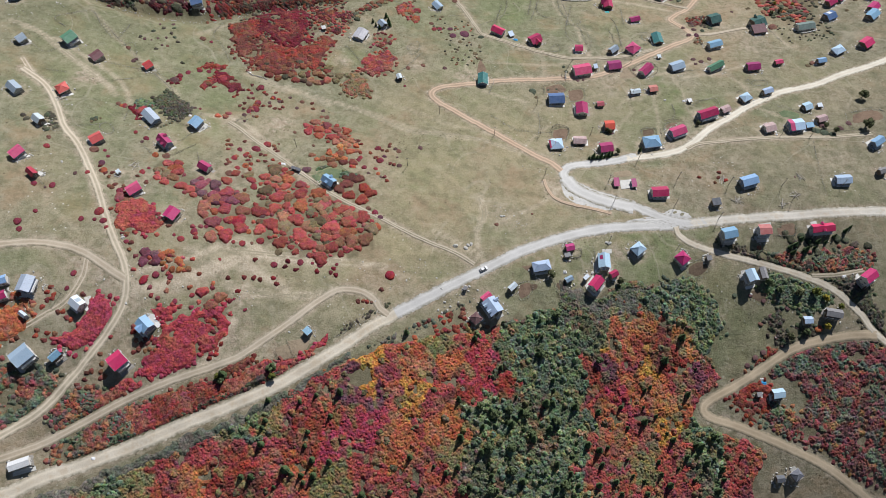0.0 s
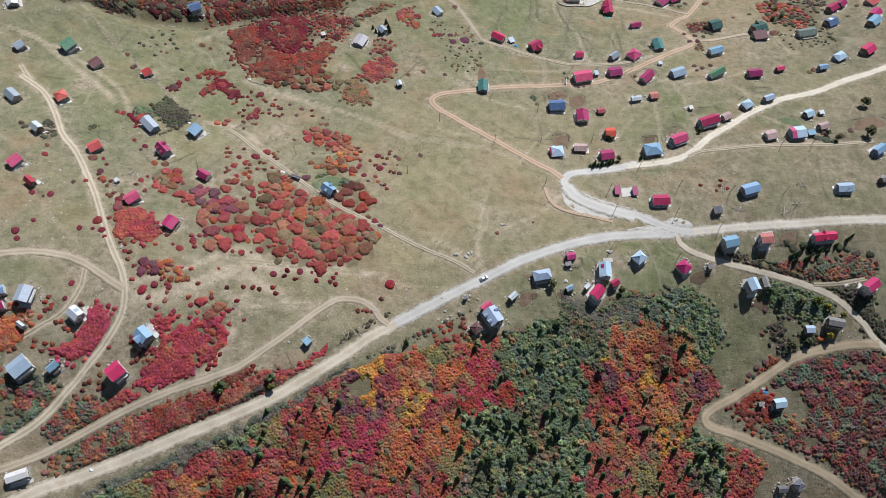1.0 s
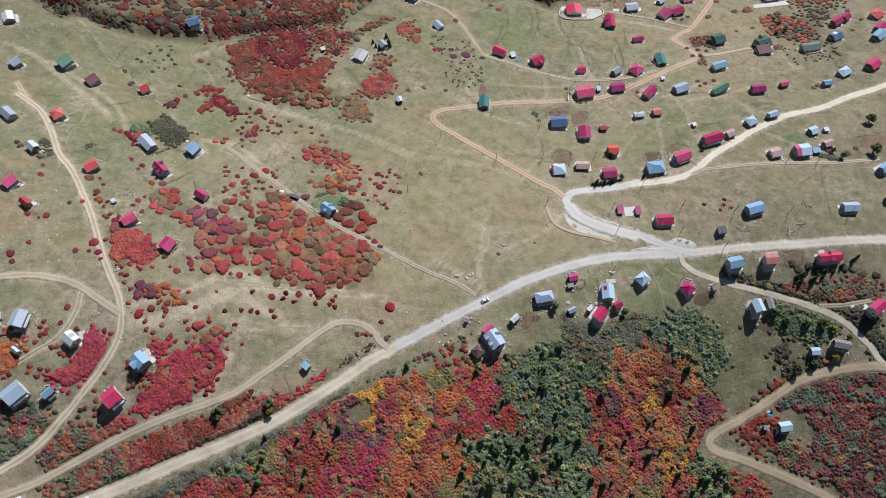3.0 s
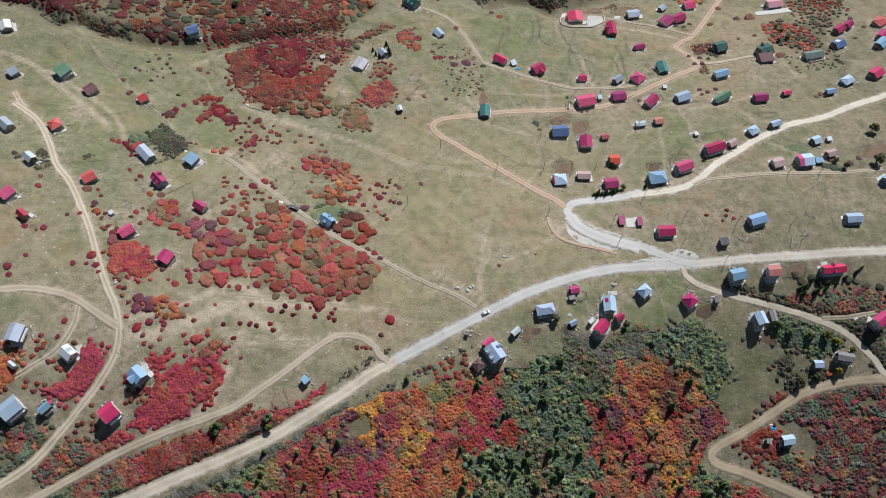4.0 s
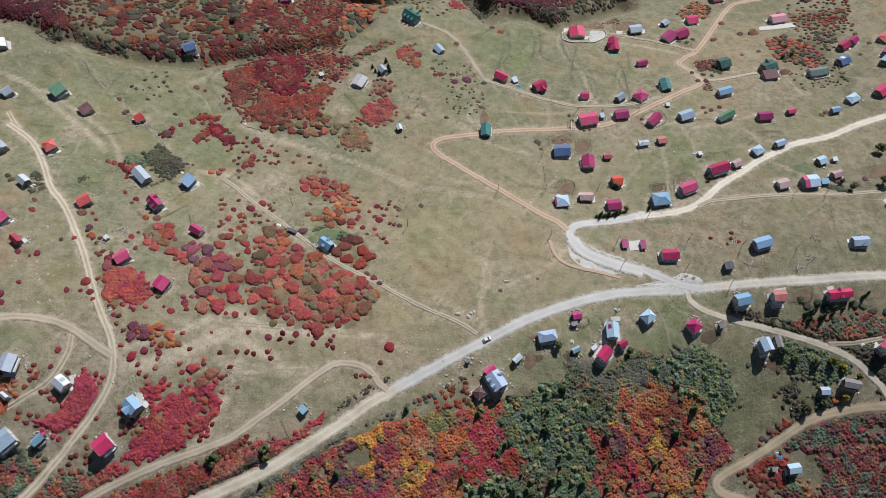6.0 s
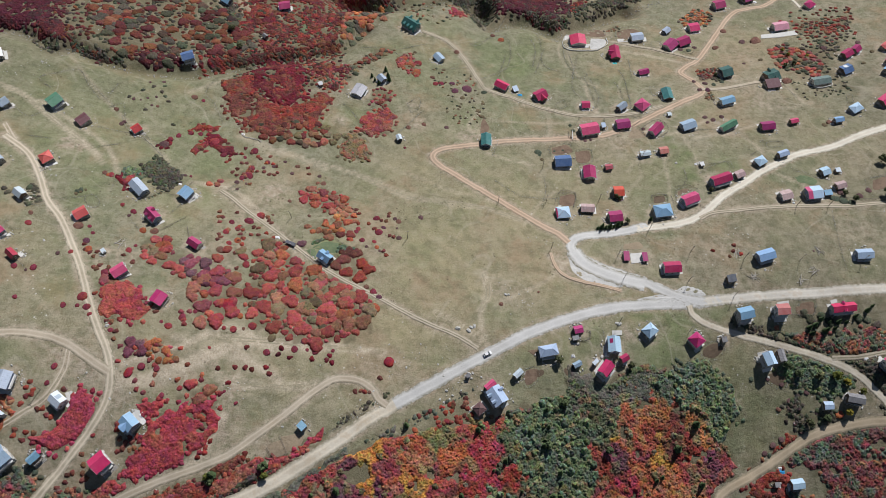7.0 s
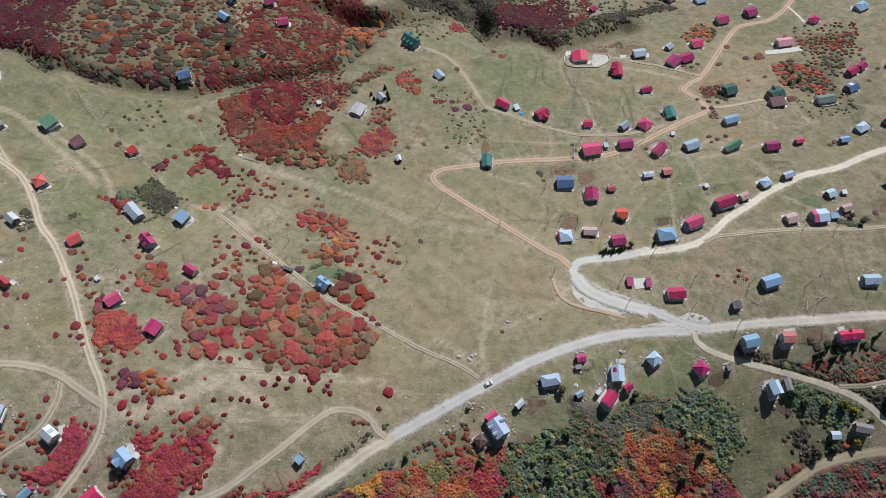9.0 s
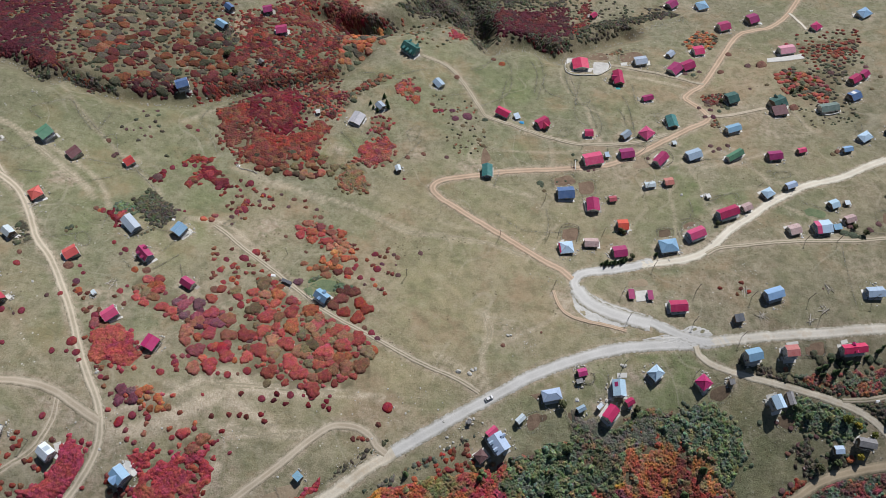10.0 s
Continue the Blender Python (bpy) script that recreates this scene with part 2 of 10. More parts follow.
ROOFS = {name: sheet_roof("roof_" + name, colour, wear, rough) for name, (colour, wear, rough) in {
    "crimson": ((0.43, 0.018, 0.118), 0.16, 0.45), "red": ((0.44, 0.022, 0.060), 0.2, 0.5), "pinkred": ((0.60, 0.026, 0.150), 0.15, 0.42),
    "rose": ((0.60, 0.060, 0.21), 0.25, 0.45), "magenta": ((0.38, 0.022, 0.145), 0.2, 0.45), "coral": ((0.60, 0.085, 0.110), 0.2, 0.5),
    "salmon": ((0.52, 0.16, 0.14), 0.5, 0.6), "salmonred": ((0.52, 0.10, 0.10), 0.3, 0.6), "salmonpink": ((0.74, 0.33, 0.42), 0.4, 0.5),
    "orange": ((0.60, 0.040, 0.050), 0.2, 0.5), "maroon": ((0.15, 0.045, 0.055), 0.3, 0.55), "maroonroof": ((0.10, 0.020, 0.035), 0.3, 0.6),
    "brown": ((0.16, 0.080, 0.075), 0.3, 0.6), "rust": ((0.46, 0.30, 0.30), 1.0, 0.6), "blue": ((0.075, 0.165, 0.335), 0.25, 0.4),
    "skyblue": ((0.245, 0.445, 0.665), 0.25, 0.42), "skysteel": ((0.375, 0.505, 0.665), 0.35, 0.4), "paleblue": ((0.44, 0.635, 0.79), 0.3, 0.42),
    "pale": ((0.62, 0.71, 0.79), 0.4, 0.45), "steel": ((0.36, 0.445, 0.55), 0.4, 0.4), "white": ((0.72, 0.73, 0.74), 0.2, 0.5),
    "grey": ((0.30, 0.30, 0.31), 0.5, 0.5), "greywood": ((0.21, 0.205, 0.215), 0.6, 0.75), "slate": ((0.115, 0.125, 0.155), 0.4, 0.6),
    "green": ((0.085, 0.250, 0.150), 0.3, 0.5), "darkgreen": ((0.022, 0.100, 0.085), 0.25, 0.5), "greengrey": ((0.12, 0.18, 0.16), 0.4, 0.55),
    "teal": ((0.035, 0.190, 0.180), 0.3, 0.45), "striped": ((0.42, 0.42, 0.46), 0.6, 0.5),
}.items()}
WALLS = {
    "white": plaster("white_wall", (0.66, 0.65, 0.62)), "grey": plaster("grey_wall", (0.36, 0.37, 0.39)), "bluegrey": plaster("bluegrey_wall", (0.20, 0.25, 0.36)),
    "pale": plaster("pale_wall", (0.50, 0.53, 0.60)), "dark": plaster("dark_wall", (0.085, 0.085, 0.10)), "teal": plaster("teal_wall", (0.10, 0.26, 0.27)),
    "wood": planks("board_wall", (0.17, 0.125, 0.095)),
}
STONE = plaster("stone_base", (0.34, 0.32, 0.29), 3.0, 0.06)
WHITE_PAINT = plaster("white_paint", (0.74, 0.73, 0.70), 2.0)
CONCRETE = plaster("concrete", (0.60, 0.59, 0.56), 0.8)
OLD_WOOD = planks("old_wood", (0.22, 0.19, 0.16))
BARK = plaster("bark", (0.12, 0.09, 0.065), 3.0, 0.05)
GLASS = glass_material()
ROCK = rock_material()
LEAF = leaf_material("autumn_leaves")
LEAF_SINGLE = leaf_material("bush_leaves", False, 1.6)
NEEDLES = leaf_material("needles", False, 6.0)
GARDENS = {"soil": garden_material("garden_soil", (0.17, 0.118, 0.085), (0.25, 0.178, 0.128)), "dark": garden_material("dark_soil", (0.12, 0.088, 0.065), (0.17, 0.125, 0.085)),
           "lawn": garden_material("lawn", (0.115, 0.165, 0.090), (0.19, 0.215, 0.125)), "gravel": garden_material("grey_gravel_yard", (0.52, 0.51, 0.485), (0.60, 0.59, 0.565)), "tan": garden_material("dry_yard", (0.36, 0.29, 0.21), (0.27, 0.21, 0.14))}

# ---- building helpers ----


def mesh_of(name, verts, faces, mat=None):
    me = bpy.data.meshes.new(name)
    me.from_pydata([tuple(v) for v in verts], [], [tuple(f) for f in faces])
    me.update()
    if mat:
        me.materials.append(mat)
    return me


def part(name, shape, mat, parent, label=""):
    """One mesh object under a thing or a part. shape: a mesh, or (verts, faces)."""
    me = shape if isinstance(shape, bpy.types.Mesh) else mesh_of(name, *shape)
    if mat and not me.materials:
        me.materials.append(mat)
    ob = new(name, me)
    ob.parent = parent
    return tagged(ob, label)


def join(*shapes):
    verts, faces = [], []
    for v, f in shapes:
        faces += [tuple(i + len(verts) for i in q) for q in f]
        verts += list(v)
    return verts, faces


def box(x0, x1, y0, y1, z0, z1):
    v = [(x, y, z) for z in (z0, z1) for x, y in ((x0, y0), (x1, y0), (x1, y1), (x0, y1))]
    return v, [(3, 2, 1, 0), (4, 5, 6, 7), (0, 1, 5, 4), (1, 2, 6, 5), (2, 3, 7, 6), (3, 0, 4, 7)]


def extrude_x(profile, x0, x1):
    """A closed profile in (y, z), drawn out along x."""
    n = len(profile)
    v = [(x, y, z) for x in (x0, x1) for y, z in profile]
    f = [(i, (i + 1) % n, n + (i + 1) % n, n + i) for i in range(n)]
    return v, f + [tuple(range(n))[::-1], tuple(range(n, 2 * n))]


def turned(shape, angle, dx=0.0, dy=0.0, dz=0.0):
    c, s = math.cos(angle), math.sin(angle)
    return [(c * x - s * y + dx, s * x + c * y + dy, z + dz) for x, y, z in shape[0]], shape[1]


def tube(a, b, ra, rb, sides=6):
    a, b = Vector(a), Vector(b)
    q = (b - a).to_track_quat("Z", "Y")
    ring = [Vector((math.cos(k * math.tau / sides), math.sin(k * math.tau / sides), 0)) for k in range(sides)]
    v = [tuple(a + q @ (p * ra)) for p in ring] + [tuple(b + q @ (p * rb)) for p in ring]
    f = [(i, (i + 1) % sides, sides + (i + 1) % sides, sides + i) for i in range(sides)]
    return v, f + [tuple(range(sides))[::-1], tuple(range(sides, 2 * sides))]


def smooth_line(points, step=2.0):
    """A smooth curve through the points, in even steps."""
    p = [np.array(q, float) for q in points]
    p = [2 * p[0] - p[1]] + p + [2 * p[-1] - p[-2]]
    fine = []
    for a, b, c, d in zip(p, p[1:], p[2:], p[3:]):
        n = max(2, int(np.hypot(*(c - b)) / step) + 1)
        for s in np.linspace(0, 1, n, endpoint=False):
            fine.append(0.5 * (2 * b + (c - a) * s + (2 * a - 5 * b + 4 * c - d) * s * s + (3 * b - a - 3 * c + d) * s ** 3))
    return np.array(fine + [p[-2]])


def inside(x, y, polygon):
    hit = np.zeros(np.shape(x), bool)
    n = len(polygon)
    for i in range(n):
        (ax, ay), (bx, by) = polygon[i], polygon[(i + 1) % n]
        cross = (ay > y) != (by > y)
        hit ^= cross & (x < (bx - ax) * (y - ay) / (by - ay + 1e-12) + ax)
    return hit


# ---- the land ----
LAND = ((0, 0, -5.96), (0, 1, -36.35), (0, 2, -40.47), (0, 3, 19.99), (1, 0, -22.65), (1, 1, 15.75), (1, 2, -17.52), (2, 0, 16.10), (2, 1, 4.38), (3, 0, 0.86))
KNOLLS = (
    (140, 100, 35, -4.7),
    (180, 200, 35, 3.9),
    (-60, 260, 55, -7.0),
    (-40, 140, 55, 3.8),
    (-140, 160, 35, 5.1),
    (-60, 420, 55, 4.2),
    (60, 160, 35, 4.4),
    (80, 260, 35, -5.4),
    (-180, 80, 35, -3.6),
    (-160, 260, 55, -3.2),
    (-240, 360, 35, 4.8),
    (80, 80, 35, -4.6),
    (240, 360, 55, -2.1),
    (180, 120, 35, -4.3),
    (-220, 380, 35, 5.1),
    (220, 200, 35, 3.9),
    (120, 200, 35, 2.8),
    (-160, 320, 35, -2.6),
    (80, 80, 35, -4.6),
    (-180, 60, 35, -4.5),
)
GULLIES = (
    (((-285.5, 364.1), (-264.4, 359.1), (-250.2, 354.0), (-237.4, 344.4), (-226.9, 348.2), (-214.1, 343.5), (-198.5, 340.3), (-180.7, 341.8), (-159.4, 345.2), (-137.7, 355.0), (-114.9, 364.8), (-94.2, 370.0), (-70.1, 383.2), (-56.8, 404.6)), 6.0, 6.5),
    (((-92.2, 449.3), (-59.5, 440.6), (-35.4, 441.8), (1.4, 461.3), (26.6, 455.0), (33.1, 427.5), (48.8, 436.3), (67.4, 433.9), (81.7, 420.8), (96.1, 430.5), (123.4, 445.5), (138.0, 452.0)), 10.0, 9.0),
    (((-25.5, 527.9), (1.5, 500.8), (19.6, 478.0), (29.9, 451.5)), 10.0, 9.0),
    (((-74.8, 434.7), (-51.7, 443.8), (-27.9, 457.7), (-11.4, 475.9)), 9.0, 9.0),
)


def near_line(x, y, line):
    """The distance from the points (x, y) to a polyline."""
    best = np.full(np.broadcast(x, y).shape, 1e9)
    for (ax, ay), (bx, by) in zip(line, line[1:]):
        dx, dy = bx - ax, by - ay
        s = np.clip(((x - ax) * dx + (y - ay) * dy) / (dx * dx + dy * dy), 0, 1)
        best = np.minimum(best, np.hypot(x - ax - s * dx, y - ay - s * dy))
    return best


def near_many(x, y, line, limit):
    """Distance to a polyline, worked out only near it."""
    x, y = np.asarray(x, float), np.asarray(y, float)
    d = np.full(np.broadcast(x, y).shape, 1e3)
    p = np.asarray(line, float)
    m = (x > p[:, 0].min() - limit) & (x < p[:, 0].max() + limit) & (y > p[:, 1].min() - limit) & (y < p[:, 1].max() + limit)
    if d.ndim == 0:
        return near_line(x, y, line) if m else d
    if m.any():
        d[m] = near_line(x[m], y[m], line)
    return d


def height(x, y):
    """The lie of the land: a broad slope, knolls and two gullies."""
    x, y = np.asarray(x, float), np.asarray(y, float)
    u, v = np.clip(x / 250, -1.5, 1.5), np.clip((y - 230) / 200, -1.25, 1.6)
    z = sum(k * u ** i * v ** j for i, j, k in LAND)
    for cx, cy, r, k in KNOLLS:
        z = z + k * np.exp(-((x - cx) ** 2 + (y - cy) ** 2) / (2 * r * r))
    for line, depth, wide in GULLIES:
        z = z - depth * np.exp(-(near_many(x, y, line, 4 * wide) / wide) ** 2)
    a, b = x + 5 * np.sin(y * 0.083 + 1.1), y + 6 * np.sin(x * 0.071 + 0.4)
    z = z + 0.30 * np.sin(a * 0.23 + 2.1 * np.sin(b * 0.061)) * np.sin(b * 0.27 + 1.9 * np.sin(a * 0.053))
    z = z + 0.10 * np.sin(a * 0.67 + 1.7 * np.sin(b * 0.19)) * np.sin(b * 0.73 + 2.3 * np.sin(a * 0.17))
    return z + 0.05 * np.sin(a * 1.31 - b * 0.57 + 2.0 * np.sin(b * 0.31 + a * 0.13))


ROAD_LINES = []
SHRUB_AREAS = []
HOUSE_SPOTS = []
WALL_LINES = []


def road(name, points, wide, mat, label):
    """A strip of gravel or earth laid on the land, its crown a little proud, its edges uneven."""
    line = smooth_line(points)
    ROAD_LINES.append((line, wide))
    rise = 0.07 + 0.012 * len(ROAD_LINES)
    way = np.gradient(line, axis=0)
    way /= np.linalg.norm(way, axis=1)[:, None]
    side = np.stack([-way[:, 1], way[:, 0]], 1)
    along = np.arange(len(line)) * 0.35
    rows, cols = len(line), (-1.0, -0.8, -0.45, 0.0, 0.45, 0.8, 1.0)
    verts, across = [], []
    for k in cols:
        half = wide / 2 * (1 + 0.17 * np.array([noise.noise((a, 3.7 * len(ROAD_LINES), 2.0 * (k > 0))) + 0.9 * noise.noise((4.5 * a, 9.1 * len(ROAD_LINES), 2.0 * (k > 0))) for a in along]))
        xy = line + side * (half * k)[:, None]
        lift = rise + 0.05 * (1 - k * k) - (0.12 if abs(k) == 1 else 0) - (0.03 if abs(k) == 0.45 else 0)
        verts.append(np.column_stack([xy, height(xy[:, 0], xy[:, 1]) + lift]))
        across += [abs(k)] * rows
    v = np.concatenate(verts)
    faces = [(c * rows + r, (c + 1) * rows + r, (c + 1) * rows + r + 1, c * rows + r + 1)[::-1] for c in range(len(cols) - 1) for r in range(rows - 1)]
    me = mesh_of(name, v, faces, ROAD_MATS[mat])
    me.attributes.new("across", "FLOAT", "POINT").data.foreach_set("value", np.array(across, np.float32))
    me.polygons.foreach_set("use_smooth", [True] * len(me.polygons))
    tagged(new(name, me), label, "road", kind="structure")


def spread(low, high, step, reach):
    """Even steps in the middle, growing steps outwards as far as reach."""
    out, edge, gap = [], 0.0, step
    while edge < reach:
        gap *= 1.35
        edge += gap
        out.append(edge)
    mid = np.arange(low, high + step / 2, step)
    return np.concatenate([low - np.array(out[::-1]), mid, mid[-1] + np.array(out)])


def ground():
    """One sheet of meadow that reaches the horizon."""
    xs, ys = spread(-320, 330, 1.5, 3600), spread(15, 520, 1.5, 3600)
    x, y = (a.ravel() for a in np.meshgrid(xs, ys))
    z = height(x, y)
    track, bare, lush, scrub, dry = (np.zeros(x.shape) for _ in range(5))
    verge, dull = np.zeros(x.shape), np.zeros(x.shape)
    for line, wide, strength, twin in TRACKS:
        d = near_many(x, y, smooth_line(line, 4.0).tolist(), 12)
        ruts = np.exp(-((d - wide * 0.33) / 0.75) ** 2) if twin else np.exp(-(d / (wide * 0.6)) ** 2)
        track = np.maximum(track, strength * ruts)
    for line, wide in ROAD_LINES:
        d = near_many(x, y, line[::2].tolist(), 20)
        bare = np.maximum(bare, 0.75 * np.exp(-(np.maximum(d - wide * 0.45, 0) / 1.6) ** 2))
    for cx, cy, r, s in BARE:
        bare = np.maximum(bare, s * np.exp(-((x - cx) ** 2 + (y - cy) ** 2) / (r * r)))
    for cx, cy, r, s in LUSH:
        lush = np.maximum(lush, s * np.exp(-((x - cx) ** 2 + (y - cy) ** 2) / (r * r)))
    for cx, cy, r, s in DRY:
        dry = np.maximum(dry, s * np.exp(-((x - cx) ** 2 + (y - cy) ** 2) / (r * r)))
    for cx, cy, r, s in DULL:
        dull = np.maximum(dull, s * np.exp(-((x - cx) ** 2 + (y - cy) ** 2) / (r * r)))
    for cx, cy, r in HOUSE_SPOTS:
        bare = np.maximum(bare, (0.55 + 0.3 * math.sin(cx * 7.0 + cy)) * np.exp(-(np.maximum(np.hypot(x - cx, y - cy) - r * 0.9, 0) / 2.8) ** 2))
    wave_x = 2.2 * np.sin(y * 0.55 + 1.3 * np.sin(x * 0.31)) + 1.2 * np.sin(x * 1.1 + y * 0.7)
    wave_y = 2.2 * np.sin(x * 0.48 + 1.7 * np.sin(y * 0.27)) + 1.2 * np.sin(y * 1.3 - x * 0.6)
    for poly, strength in SHRUB_AREAS:
        p = np.array(poly)
        m = (x > p[:, 0].min()) & (x < p[:, 0].max()) & (y > p[:, 1].min()) & (y < p[:, 1].max())
        scrub[m] = np.maximum(scrub[m], strength * inside(x[m] + wave_x[m], y[m] + wave_y[m], poly))
    for line in WALL_LINES:
        verge = np.maximum(verge, 0.75 * np.exp(-(near_many(x, y, line, 6) / 1.0) ** 2))
    for line, _, wide in GULLIES:
        scrub = np.maximum(scrub, 0.5 * np.exp(-(near_many(x, y, line, 40) / wide) ** 2))
    nx, ny = len(xs), len(ys)
    i, j = (a.ravel() for a in np.meshgrid(np.arange(nx - 1), np.arange(ny - 1)))
    a = j * nx + i
    me = quads("ground", np.column_stack([x, y, z]), np.column_stack([a, a + 1, a + nx + 1, a + nx]))
    for name, value in (("track", track), ("bare", bare), ("lush", lush), ("scrub", scrub), ("dry", dry), ("verge", verge), ("dull", dull)):
        me.attributes.new(name, "FLOAT", "POINT").data.foreach_set("value", value.astype(np.float32))
    me.polygons.foreach_set("use_smooth", np.ones(len(me.polygons), bool))
    me.materials.append(MEADOW)
    tagged(new("ground", me), "dry autumn mountain meadow with worn grass and bare earth", "meadow", kind="structure")


def quads(name, verts, faces):
    """A mesh of four-cornered faces, straight from arrays."""
    me = bpy.data.meshes.new(name)
    me.vertices.add(len(verts))
    me.vertices.foreach_set("co", np.ascontiguousarray(verts, np.float32).ravel())
    me.loops.add(faces.size)
    me.loops.foreach_set("vertex_index", np.ascontiguousarray(faces, np.int32).ravel())
    me.polygons.add(len(faces))
    me.polygons.foreach_set("loop_start", np.arange(0, faces.size, 4, dtype=np.int32))
    me.update(calc_edges=True)
    return me


